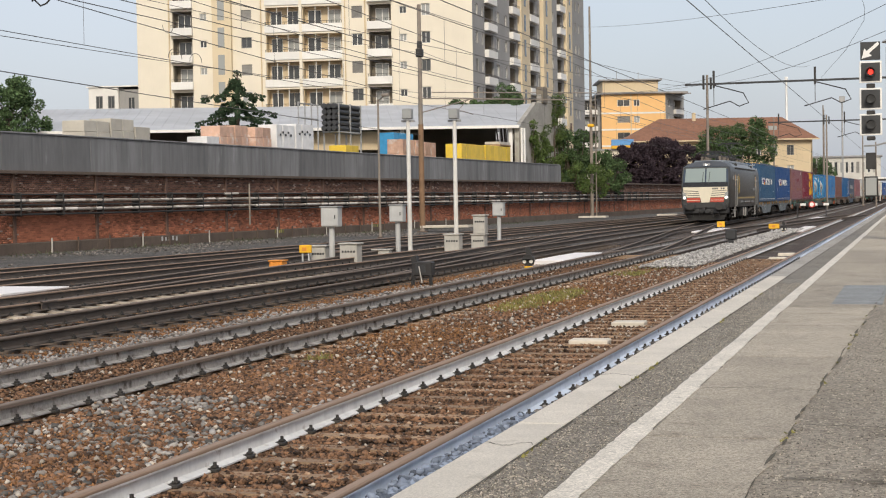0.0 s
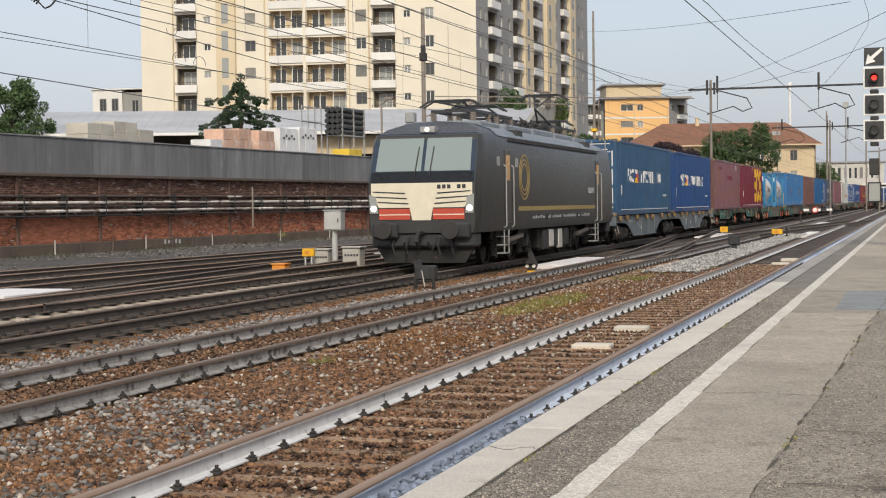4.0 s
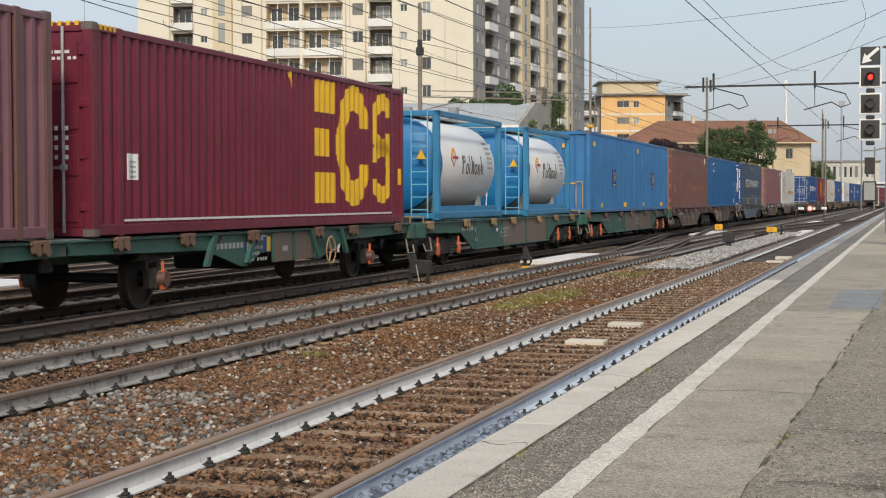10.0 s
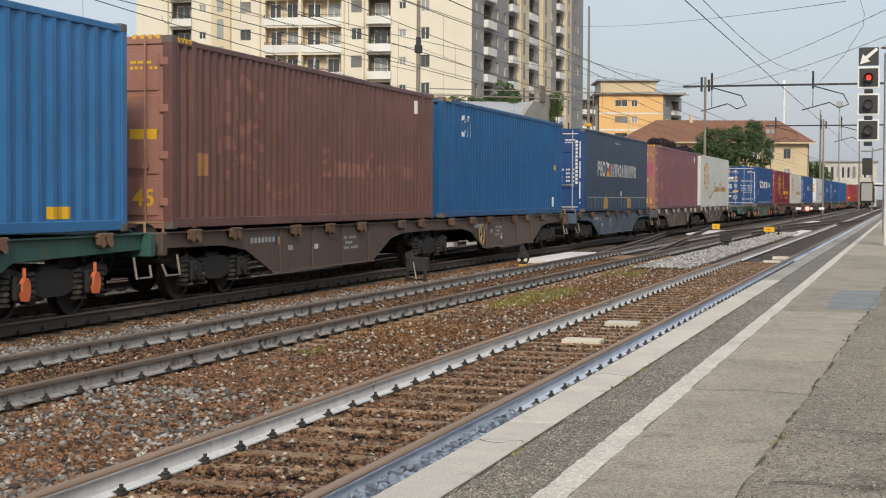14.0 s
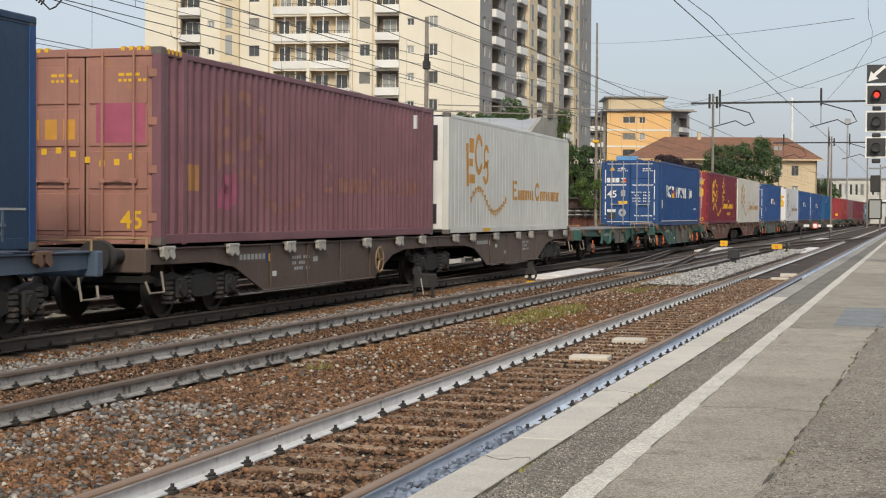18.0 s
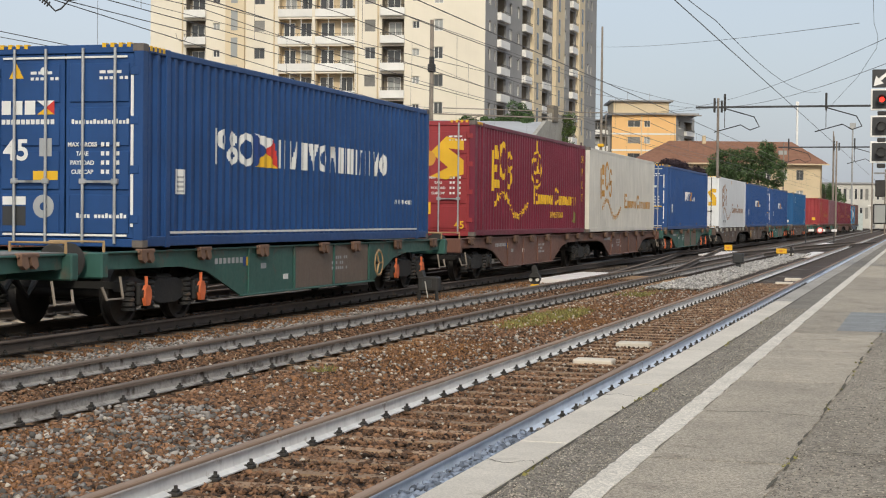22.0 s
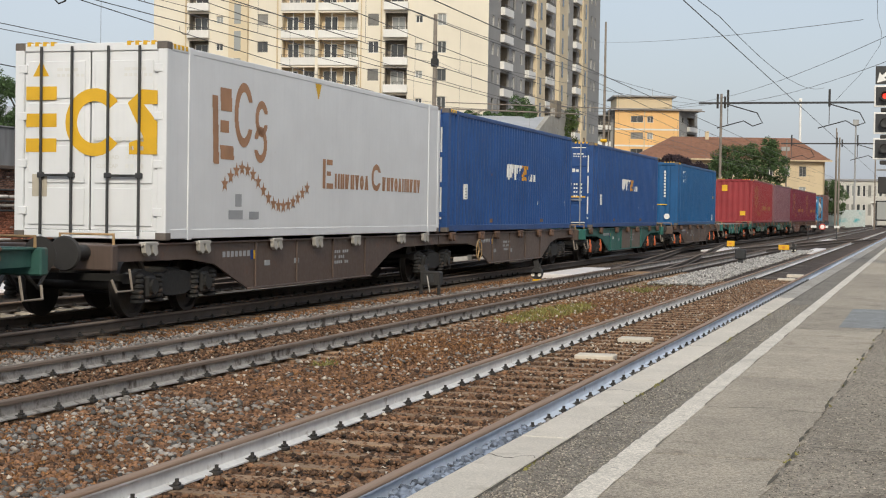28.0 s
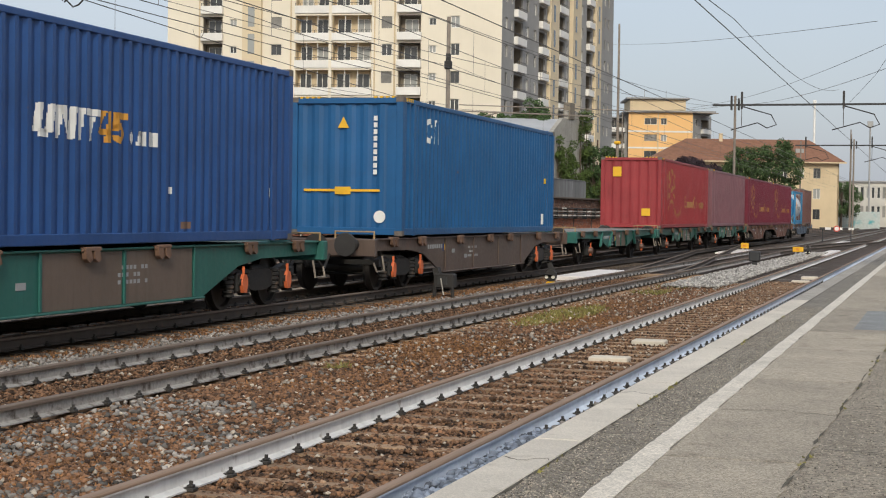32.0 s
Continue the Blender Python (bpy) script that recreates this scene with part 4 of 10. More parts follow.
def facade(parent, at, length, z0, z1, floors, columns, material, step=3.0, base=2.6):
    """columns: (kind, x0, x1, low, high); kinds: win, loggia, box, stair, shutter."""
    holes, jobs = [], []
    for k in range(floors):
        zf = base + step * k
        for i, (kind, a, b, lo, hi) in enumerate(columns):
            holes.append((a, b, zf + lo, zf + hi))
            jobs.append((kind, a, b, zf + lo, zf + hi, k, i))
    wall_ = pierced(length, z0, z1, holes).make("wall", material, parent, at=at)
    for kind, a, b, c, d, k, i in jobs:
        r = math.sin(k * 12.9 + i * 78.2) * 43758.5453
        r -= math.floor(r)
        pane = M_PANE_LIGHT if r < 0.3 else M_PANE
        if kind in ("win", "stair"):
            if r > 0.72 and kind == "win":
                put("shutter", shared("shutter_%d_%d" % (round((b - a) * 100), round((d - c) * 100)), lambda: slatted(b - a, d - c), M_SHUTTER), wall_, at=pose(a, 0.1, c))
            else:
                window_parts(wall_, a, b, c, d, 0.14, pane, M_PARA if r < 0.5 else M_SHUTTER)
        else:
            deep = 1.3
            # box balconies get the shade-toned back, loggias plain beige
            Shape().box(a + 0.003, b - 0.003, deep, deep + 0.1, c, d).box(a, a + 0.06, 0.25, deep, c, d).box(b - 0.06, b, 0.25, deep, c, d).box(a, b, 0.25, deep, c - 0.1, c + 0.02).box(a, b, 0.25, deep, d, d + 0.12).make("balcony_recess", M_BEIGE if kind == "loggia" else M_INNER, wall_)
            n = 2 if b - a > 3 else 1
            for j in range(n):
                w = (b - a) / n
                x0 = a + j * w + 0.25 + 0.3 * r
                window_parts(wall_, x0, x0 + min(1.5, w - 0.6), c + 0.05, d - 0.3, deep - 0.08, M_PANE if (r + j * 0.37) % 1 < 0.6 else M_PANE_LIGHT, M_PARA)
            out = 0.5 if kind == "box" else 0.12
            Shape().box(a - 0.1, b + 0.1, -out, 0.02, c - 0.25, c + 0.62, 0.03).make("balcony_parapet", M_PARA, wall_)
            s = Shape()
            s.box(a - 0.08, b + 0.08, -out + 0.02, -out + 0.06, c + 0.88, c + 0.92)
            for j in range(int((b - a) / 0.5) + 1):
                x = a + j * (b - a) / max(1, int((b - a) / 0.5))
                s.box(x - 0.02, x + 0.02, -out + 0.02, -out + 0.06, c + 0.62, c + 0.9)
            s.make("balcony_rail", M_DARK, wall_)
            if kind == "loggia":
                q = Shape()
                for x in (a + (b - a) * 0.33, a + (b - a) * 0.66):
                    q.box(x - 0.035, x + 0.035, 0.1, 0.17, c + 0.6, d)
                q.make("screen_post", M_PARA, wall_)
    return wall_


def slatted(w, h):
    s = Shape()
    n = max(4, int(h / 0.12))
    for i in range(n):
        s.box(0.0, w, 0, 0.05, i * h / n, (i + 0.8) * h / n)
    s.box(0, w, 0.04, 0.06, 0, h)
    return s


tower = thing("apartment_tower", "tall cream and grey apartment tower with white balconies", "apartment tower", pose(-82.8, 158, 0))
TOP = 38.6
at_front = pose(0, 0, 0, 0, 0, 7.6)
front_cols = [("box", 4.1, 6.4, 0.12, 2.6), ("win", 7.25, 8.05, 1.5, 2.3), ("win", 12.0, 13.2, 1.3, 2.5), ("loggia", 14.8, 18.6, 0.12, 2.65),
              ("loggia", 18.95, 23.4, 0.12, 2.65), ("win", 24.5, 25.7, 1.2, 2.5), ("box", 26.4, 28.9, 0.12, 2.6), ("win", 29.8, 30.6, 1.5, 2.3), ("win", 32.2, 33.2, 1.2, 2.5)]
fw = facade(tower, at_front, 37.8, 0, TOP, 12, front_cols, M_CREAM)
Shape().box(8.85, 11.0, -0.55, 0.0, 0, TOP).make("stair_bay", M_OCHRE, fw, "ochre stair bay")
for k in range(11):
    z = 4.1 + 3 * k
    Shape().box(9.5, 10.25, -0.58, -0.5, z - 0.1, z + 2.1).make("stair_window", M_PANE_LIGHT, fw)
for x in (3.75, 14.3, 23.75, 26.0):
    Shape().cyl((x, -0.1, 0), (x, -0.1, TOP), 0.08, n=8).make("downpipe", M_BEIGE, fw)
for x in (18.77, 23.6):
    Shape().box(x - 0.16, x + 0.16, -0.16, 0.05, 0, TOP).make("loggia_pier", M_CREAM, fw)
at_side = pose(37.5, 5.0, 0, 0, 0, 89.4)
side_cols = [("win", 1.2, 2.2, 1.2, 2.5), ("win", 3.6, 4.2, 1.2, 2.4), ("box", 4.8, 8.4, 0.12, 2.6), ("win", 9.8, 11.0, 1.2, 2.5), ("win", 13.4, 14.4, 1.2, 2.5),
             ("box", 15.6, 18.6, 0.12, 2.6), ("box", 24.2, 28.2, 0.12, 2.6), ("win", 29.4, 30.2, 1.2, 2.5), ("win", 37.0, 38.2, 1.2, 2.5), ("box", 40.2, 43.2, 0.12, 2.6), ("win", 48.2, 49.2, 1.2, 2.5), ("win", 51.0, 52.0, 1.2, 2.5), ("win", 53.4, 54.2, 1.2, 2.5)]
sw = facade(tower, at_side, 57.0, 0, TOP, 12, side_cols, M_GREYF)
for a, b in ((19.4, 23.4), (30.6, 35.2), (44.0, 47.2)):
    Shape().box(a, b, -0.5, 0.0, 0, TOP).make("ochre_strip", M_OCHRE, sw, "ochre rendered strip")
    for k in range(11):
        Shape().box(a + 1.2, a + 2.0, -0.54, -0.48, 3.9 + 3 * k, 5.9 + 3 * k).make("stair_window", M_PANE, sw)
Shape().extrude([(0.2, 1.8), (37.2, 6.6), (37.6, 60), (0.2, 58)], "z", TOP - 0.4, TOP).make("roof", M_FLATROOF, tower)
Shape().extrude([(0.0, 1.3), (0.15, 1.3), (0.15, 60), (0, 60)], "z", 0, TOP).make("back_wall", M_CREAM, tower)
Shape().box(0, 37.6, 61.6, 61.8, 0, TOP).make("back_wall", M_CREAM, tower)
Shape().extrude([(2.2, 3.2), (36.0, 7.6), (36.0, 60), (2.2, 58)], "z", 0, TOP - 1).make("inner_core", M_INNER, tower, "solid core, the rooms' dimness put into its colour")

low = thing("white_house", "low white flat-roofed building behind the yard", "house", pose(-100.9, 179, 0, 0, 0, 8))
Shape().box(0, 4.0, 0, 12, 0, 16.9, 0.05).make("wall", M_PARA, low)
Shape().box(4.0, 9.5, 0.3, 12, 0, 16.6, 0.05).make("wall", M_GREYF, low)
Shape().box(-0.2, 9.7, -0.2, 12.2, 16.9, 17.05).make("roof", M_PARA, low)
for x, z in ((1.0, 14.2), (2.6, 14.2), (5.2, 14.0), (6.6, 14.0)):
    window_parts(low, x, x + 0.9, z, z + 1.6, -0.05 if x < 4 else 0.25, M_PANE, M_SHUTTER)

orange = thing("apartment_house", "orange rendered apartment house with a setback attic", "apartment house", pose(-54.4, 283, 0, 0, 0, 16.5))
ow = facade(orange, pose(0, 0, 0), 11.7, 0, 20.6, 6, [("win", 2.9, 5.2, 1.2, 2.4), ("win", 5.9, 7.0, 1.2, 2.4)], M_ORF, base=2.2)
for k in range(6):
    Shape().box(-0.05, 11.75, -0.04, 0.0, 2.0 + 3 * k, 2.3 + 3 * k).make("floor_band", M_PARA, ow)
Shape().box(5.3, 5.5, -0.12, 0.0, 0, 20.6).make("facade_rib", M_BEIGE, ow)
# right side of the orange house: its shade is put into the grey colour
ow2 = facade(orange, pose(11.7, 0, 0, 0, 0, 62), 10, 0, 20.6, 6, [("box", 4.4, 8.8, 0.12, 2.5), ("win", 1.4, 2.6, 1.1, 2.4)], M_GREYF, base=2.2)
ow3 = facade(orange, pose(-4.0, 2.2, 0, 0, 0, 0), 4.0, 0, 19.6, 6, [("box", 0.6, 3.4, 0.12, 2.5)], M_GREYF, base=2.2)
Shape().box(-4.2, 0, 2.4, 14, 19.6, 19.9).box(-0.8, 15.8, -0.6, 14.5, 20.6, 20.95).make("roof", M_FLATROOF, orange, "overhanging flat roof")
Shape().box(0.3, 10.5, 0.8, 12, 20.95, 23.1, 0.1).make("attic", M_BEIGE, orange)
Shape().box(-0.4, 11.2, 0.2, 13, 23.1, 23.35).box(3, 3.08, 2, 2.08, 23.3, 25).box(7, 7.06, 2, 2.06, 23.3, 24.8).make("attic_roof", M_FLATROOF, orange)
Shape().box(0, 11.6, 0.5, 13.6, 0, 20.5).make("inner_core", M_INNER, orange)

villa = thing("tiled_house", "long beige house with a hipped terracotta tile roof", "house", pose(-45.6, 258.4, 0, 0, 0, 16.6))
L_, D_ = 31.0, 14.0
facade(villa, pose(0, 0, 0), L_, 0, 11.0, 3, [("win", 2 + 2.75 * i, 3.2 + 2.75 * i, 0.9, 2.6) for i in range(10)], M_BEIGE, step=3.4, base=0.6)
facade(villa, pose(L_, 0, 0, 0, 0, 90), D_, 0, 11.0, 3, [("win", 2.5, 3.7, 0.9, 2.6), ("win", 9, 10.2, 0.9, 2.6)], M_BEIGE, step=3.4, base=0.6)
Shape().box(0.3, L_ - 0.4, 0.5, D_, 0, 10.9).make("inner_core", M_INNER, villa)
rv = [(-0.9, -0.9, 11.0), (L_ + 0.9, -0.9, 11.0), (L_ + 0.9, D_ + 0.9, 11.0), (-0.9, D_ + 0.9, 11.0), (6.5, D_ / 2, 15.0), (L_ - 3.6, D_ / 2, 15.0)]
roof = Shape().add(rv, [(0, 1, 5, 4), (1, 2, 5), (2, 3, 4, 5), (3, 0, 4), (3, 2, 1, 0)]).make("roof", M_TILE, villa)
rows = Shape()
for k in range(26):
    f = k / 26.0
    x0, x1 = -0.9 + f * 7.4, L_ + 0.9 - f * 4.5
    y, z = -0.9 + f * (D_ / 2 + 0.9), 11.0 + f * 4.0
    rows.box(x0, x1, y - 0.02, y + 0.12, z + 0.0, z + 0.07)
rows.make("tile_course", M_TILE, roof)
Shape().box(-1.0, L_ + 1.0, -1.02, -0.9, 10.8, 11.02).make("gutter", M_BEIGE, villa)
Shape().box(24.2, 25.6, 2.2, 2.9, 12.5, 13.3).make("skylight", M_PANE_LIGHT, villa)
Shape().box(12.0, 12.6, 6, 6.6, 14.5, 15.9, 0.05).make("chimney", M_BEIGE, villa)
annex = thing("low_annex", "low cream annex with a blue and yellow awning", "house", pose(-52, 252, 0, 0, 0, 16))
Shape().box(0, 9, 0, 6, 0, 9.4, 0.05).make("wall", M_CREAM, annex)
Shape().box(-0.3, 9.3, -0.3, 6.3, 9.4, 9.7).make("roof", M_FLATROOF, annex)
Shape().box(5.0, 8.6, -0.7, 0.0, 10.2, 11.2, 0.02).make("awning", surface("blue_awning", (0.12, 0.32, 0.62), vary=0.1), annex, "blue awning")
Shape().box(5.0, 8.6, -0.72, 0.0, 9.7, 10.2, 0.02).make("awning_edge", M_YELLOW, annex)

# distance haze is put into this pale wall colour; stands for a ribbed bridge
M_FARWALL = surface("haze_paled_grey_wall", (0.56, 0.54, 0.49), rough=0.9, vary=0.1, scale=0.3, streak=0.15)
far = thing("far_ribbed_structure", "far ribbed structure with narrow bays, haze put into its pale grey", "station building", pose(-21.5, 350, 0, 0, 0, 3))
facade(far, pose(0, 0, 0), 15, 0, 9.6, 2, [("win", 0.7 + 1.15 * i, 1.35 + 1.15 * i, 0.6, 3.0) for i in range(12)], M_FARWALL, step=4.1, base=1.5)
Shape().box(0.2, 14.8, 0.4, 10, 0, 9.5).make("inner_core", M_INNER, far)
Shape().box(-0.4, 15.4, -0.4, 10.4, 9.6, 9.95).make("roof", M_FLATROOF, far)
bridge = thing("station_canopy", "far pale platform canopies beside the tracks", "canopy", pose(-9.5, 300, 0))
Shape().box(0, 9, 0, 40, 4.3, 4.6, 0.05).make("roof", M_PARA, bridge)
for y in (1, 12, 24):
    Shape().box(0.4, 0.7, y, y + 0.3, -0.2, 4.3, 0.03).make("post", M_PARA, bridge)
fence = thing("painted_wall", "low concrete wall with faded turquoise paint far along the tracks", "wall", pose(-18, 290, 0))
Shape().box(0, 8, 0, 0.3, -0.2, 3.0, 0.02).make("panel", surface("turquoise_scrawled_concrete", (0.5, 0.56, 0.55), rough=0.9, vary=0.2, stain=(0.1, 0.4, 0.45), stain_amount=0.5, stain_scale=0.5), fence)

# ---- builders' shed and its stacks, on the raised yard ----
YARD = 3.05
M_GABLE = surface("weathered_gable_render", (0.36, 0.34, 0.30), rough=0.95, vary=0.3, scale=0.5, fine=6, bump=0.3, streak=0.5, streak_size=(1.5, 1.5, 0.2), stain=(0.15, 0.14, 0.10), stain_amount=0.45, stain_scale=0.5)
shed = thing("open_shed", "open-fronted storage shed with a pale sheet roof", "shed", pose(-74, 116, 0, 0, 0, 21.3))
LS = 44.0
Shape().add([(-46, -0.6, 8.05), (LS + 0.3, -0.6, 8.05), (LS + 4.6, 15, 10.9), (-46, 15, 10.9), (-46, -0.6, 7.95), (LS + 0.3, -0.6, 7.95), (LS + 4.6, 15, 10.8), (-46, 15, 10.8)],
            [(0, 1, 2, 3), (7, 6, 5, 4), (0, 4, 5, 1), (1, 5, 6, 2), (3, 7, 4, 0), (2, 6, 7, 3)]).make("roof_sheet", M_SHEDROOF, shed)
rib = Shape()
for i in range(90):
    x = -45.5 + i
    rib.add([(x - 0.05, -0.58, 8.06), (x + 0.05, -0.58, 8.06), (x + 0.05, 15, 10.92), (x - 0.05, 15, 10.92), (x, -0.58, 8.085), (x, 15, 10.94)], [(0, 4, 5, 3), (4, 1, 2, 5), (0, 1, 4), (3, 5, 2)])
rib.make("roof_rib", M_SHEDROOF, shed)
Shape().box(-46, LS + 0.3, -0.75, -0.6, 7.85, 8.1, 0.02).make("gutter", M_PARA, shed, "pale gutter")
for x in (-38.0, -26.0, -14.0, -4.0, 8.0, 23.4, 24.6, 34.0, LS - 0.6):
    Shape().box(x, x + 0.35, -0.2, 0.15, YARD, 7.9, 0.02).make("post", M_PARA if x > 30 else M_CREAM, shed, "pale concrete post")
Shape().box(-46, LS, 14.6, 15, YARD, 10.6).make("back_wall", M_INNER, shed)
gable = put("end_wall", Shape().extrude([(0, YARD), (12.0, YARD), (12.0, 11.2), (7.2, 11.2), (7.2, 10.4), (5.6, 10.4), (0, 8.0)], "y", 0.0, 0.4).mesh("end_wall", M_GABLE), shed, "weathered grey gable wall", pose(LS + 0.3, -0.3, 0, 0, 0, 66))
Shape().box(7.3, 8.9, -0.15, 0.5, 10.4, 11.9, 0.04).make("chimney", M_INNER, gable)
for x in (0.3, 1.1):
    Shape().cyl((x, -0.15, YARD), (x, -0.15, 7.9), 0.11, n=10).make("downpipe", M_WHITE, gable, "white downpipe", smooth=True)
Shape().box(23.6, 34.0, 1.0, 1.2, 6.2, 7.8).make("beam_panel", M_BEIGE, shed)


def wall_point(y, back):
    """A place behind the retaining wall: metres along it and metres back from its face."""
    return (-37.5 + 0.0507 * y - back, y)


def pallet_stack(label, y0, y1, top, mat, rows=4, back=8.0, depth=1.4, wrapped=False, group="stacks in the yard", base=YARD):
    x, y = wall_point((y0 + y1) / 2, back)
    st = thing("pallet_stack", label, "pallet stack", pose(x, y, base, 0, 0, -2.9), group)
    half = (y1 - y0) / 2
    Shape().box(-depth / 2, depth / 2, -half, half, 0.1, 0.16).box(-depth / 2, depth / 2, -half, -half + 0.15, 0, 0.1).box(-depth / 2, depth / 2, half - 0.15, half, 0, 0.1).make("pallet", M_SLEEPER, st, "wooden pallet")
    n = max(1, rows)
    h = (top - base - 0.16) / n
    cols = max(1, round(2 * half / 1.1))
    for r_ in range(n):
        for c in range(cols):
            a = -half + 2 * half * c / cols
            j = 0.02 * math.sin(r_ * 3 + c * 5)
            Shape().box(-depth / 2 + 0.03, depth / 2 - 0.03 + j, a + 0.02, a + 2 * half / cols - 0.02, 0.16 + r_ * h + 0.012, 0.16 + (r_ + 1) * h, 0.02).make("pack", mat, st)
    return st


M_BLOCKS = surface("grey_building_blocks", (0.50, 0.465, 0.40), rough=0.95, vary=0.15, scale=1.0, fine=6, rnd=0.12)
M_TERRA = surface("wrapped_terracotta_bricks", (0.58, 0.37, 0.27), rough=0.6, vary=0.25, scale=1.5, fine=8, rnd=0.2, stain=(0.66, 0.6, 0.55), stain_amount=0.45, stain_scale=1.2)
M_WRAP = surface("white_plastic_wrap", (0.74, 0.73, 0.72), rough=0.4, vary=0.12, scale=2, rnd=0.05)
M_TEALW = surface("blue_tarpaulin", (0.04, 0.26, 0.5), rough=0.5, vary=0.12)
M_YWRAP = surface("yellow_plastic_wrap", (0.72, 0.50, 0.05), rough=0.5, vary=0.12, scale=1.2, rnd=0.08)
pallet_stack("pallet stack of grey building blocks", 72.5, 75.0, 6.2, M_BLOCKS, 5)
pallet_stack("pallet stack of grey building blocks", 75.1, 77.5, 6.4, M_BLOCKS, 5)
pallet_stack("pallet stack of grey building blocks, partly broken up", 77.6, 79.2, 6.05, M_BLOCKS, 4)
pallet_stack("low stack of pale slabs on a pallet", 85.8, 87.4, 5.8, M_WRAP, 4)
pallet_stack("pallet stack of wrapped terracotta bricks", 87.5, 89.4, 6.5, M_TERRA, 5)
pallet_stack("pallet stack of wrapped terracotta bricks", 89.5, 91.3, 6.6, M_TERRA, 5)
pallet_stack("pallet stack of wrapped terracotta bricks", 92.3, 94.6, 6.6, M_TERRA, 5)
for y0, y1, z in ((95.4, 98.2, 6.9), (98.4, 101.3, 7.05)):
    ws = pallet_stack("white-wrapped pallet stack with dark punched holes", y0, y1, z, M_WRAP, 2)
    s = Shape()
    for j in range(5):
        s.box(0.72, 0.735, -(y1 - y0) / 2 + 0.4 + j * (y1 - y0 - 0.8) / 5, -(y1 - y0) / 2 + 0.62 + j * (y1 - y0 - 0.8) / 5, z - YARD - 0.75 + 0.16 * (j % 2), z - YARD - 0.6 + 0.16 * (j % 2))
    s.make("punched_hole", M_DARK, ws)
pallet_stack("low stack of yellow-wrapped boards", 106.9, 109.4, 5.85, M_YWRAP, 3)
pallet_stack("stack of blue-covered goods in the shed", 120.6, 125.2, 7.3, M_TEALW, 2, back=9.6)
pallet_stack("stack of wrapped terracotta tiles before the shed", 118.4, 122.3, 6.65, M_TERRA, 3)
pallet_stack("stack of wrapped terracotta tiles before the shed", 122.5, 126.2, 6.55, M_TERRA, 3)
pallet_stack("low white-wrapped stack before the shed", 126.4, 131.0, 5.35, M_WRAP, 2)
pallet_stack("large yellow-wrapped pallet stack by the shed's end", 118.0, 123.9, 6.15, M_YWRAP, 2, back=3.0)
pallet_stack("large yellow-wrapped pallet stack by the shed's end", 124.1, 131.0, 6.2, M_YWRAP, 2, back=3.0)
pallet_stack("pale boards on top of the yellow stack", 128.0, 131.0, 6.6, M_BLOCKS, 1, base=6.2, back=3.0)
x, y = wall_point(108.0, 8.5)
rack = thing("pipe_rack", "steel rack loaded with bundled black pipes", "pipe rack", pose(x, y, YARD, 0, 0, -2.9))
for dy in (-0.9, 1.2, 3.2):
    for dx in (-0.6, 0.6):
        Shape().box(dx - 0.05, dx + 0.05, dy - 0.05, dy + 0.05, 0, 5.9).make("post", M_STEEL, rack)
Shape().box(-0.65, 0.65, -1.1, 3.3, 3.75, 3.85).make("shelf", M_STEEL, rack)
for r_ in range(5):
    for c in range(3):
        Shape().cyl((-0.4 + 0.4 * c, -1.4 + 0.1 * (r_ % 2), 4.06 + 0.4 * r_), (-0.4 + 0.4 * c, 3.4 + 0.15 * (c % 2), 4.06 + 0.4 * r_), 0.2, n=10).make("pipe", M_DARK, rack, smooth=True)
x, y = wall_point(103.0, 8.5)
gate = thing("steel_rail_frame", "open steel handrail frame beside the pipe rack", "handrail", pose(x, y, YARD, 0, 0, -2.9))
for dy in (-1.6, -0.5, 0.6, 1.7):
    Shape().cyl((0, dy, 0), (0, dy, 5.7), 0.05, n=6).make("post", M_STEEL, gate)
for z in (4.6, 5.6):
    Shape().cyl((0, -1.6, z), (0, 1.7, z), 0.05, n=6).make("bar", M_STEEL, gate)


# ---- trees and creepers ----
def leaf_cloud(centres, per, size, flat=1.0):
    c = np.array([p[:3] for p in centres])
    r = np.array([p[3] for p in centres])
    n = per * len(c)
    k = np.repeat(np.arange(len(c)), per)
    d = RNG.normal(0, 1, (n, 3))
    d /= np.linalg.norm(d, axis=1)[:, None]
    pos = c[k] + d * (r[k] * RNG.uniform(0.35, 1.08, n) ** 0.6)[:, None] * np.array([1, 1, flat])
    s = size * RNG.uniform(0.6, 1.5, n)
    a = RNG.normal(0, 1, (n, 3))
    a /= np.linalg.norm(a, axis=1)[:, None]
    b = np.cross(a, RNG.normal(0, 1, (n, 3)))
    b /= np.linalg.norm(b, axis=1)[:, None]
    v = np.stack([pos - a * s[:, None], pos + b * s[:, None] * 0.55, pos + a * s[:, None], pos - b * s[:, None] * 0.55], 1)
    return v.reshape(-1, 3), np.arange(4 * n).reshape(-1, 4)


def crown(parent, centres, per, size, mat, flat=1.0, label=""):
    v, f = leaf_cloud(centres, per, size, flat)
    me = bpy.data.meshes.new("crown")
    me.from_pydata(v.tolist(), [], f.tolist())
    me.materials.append(mat)
    return put("crown", me, parent, label)


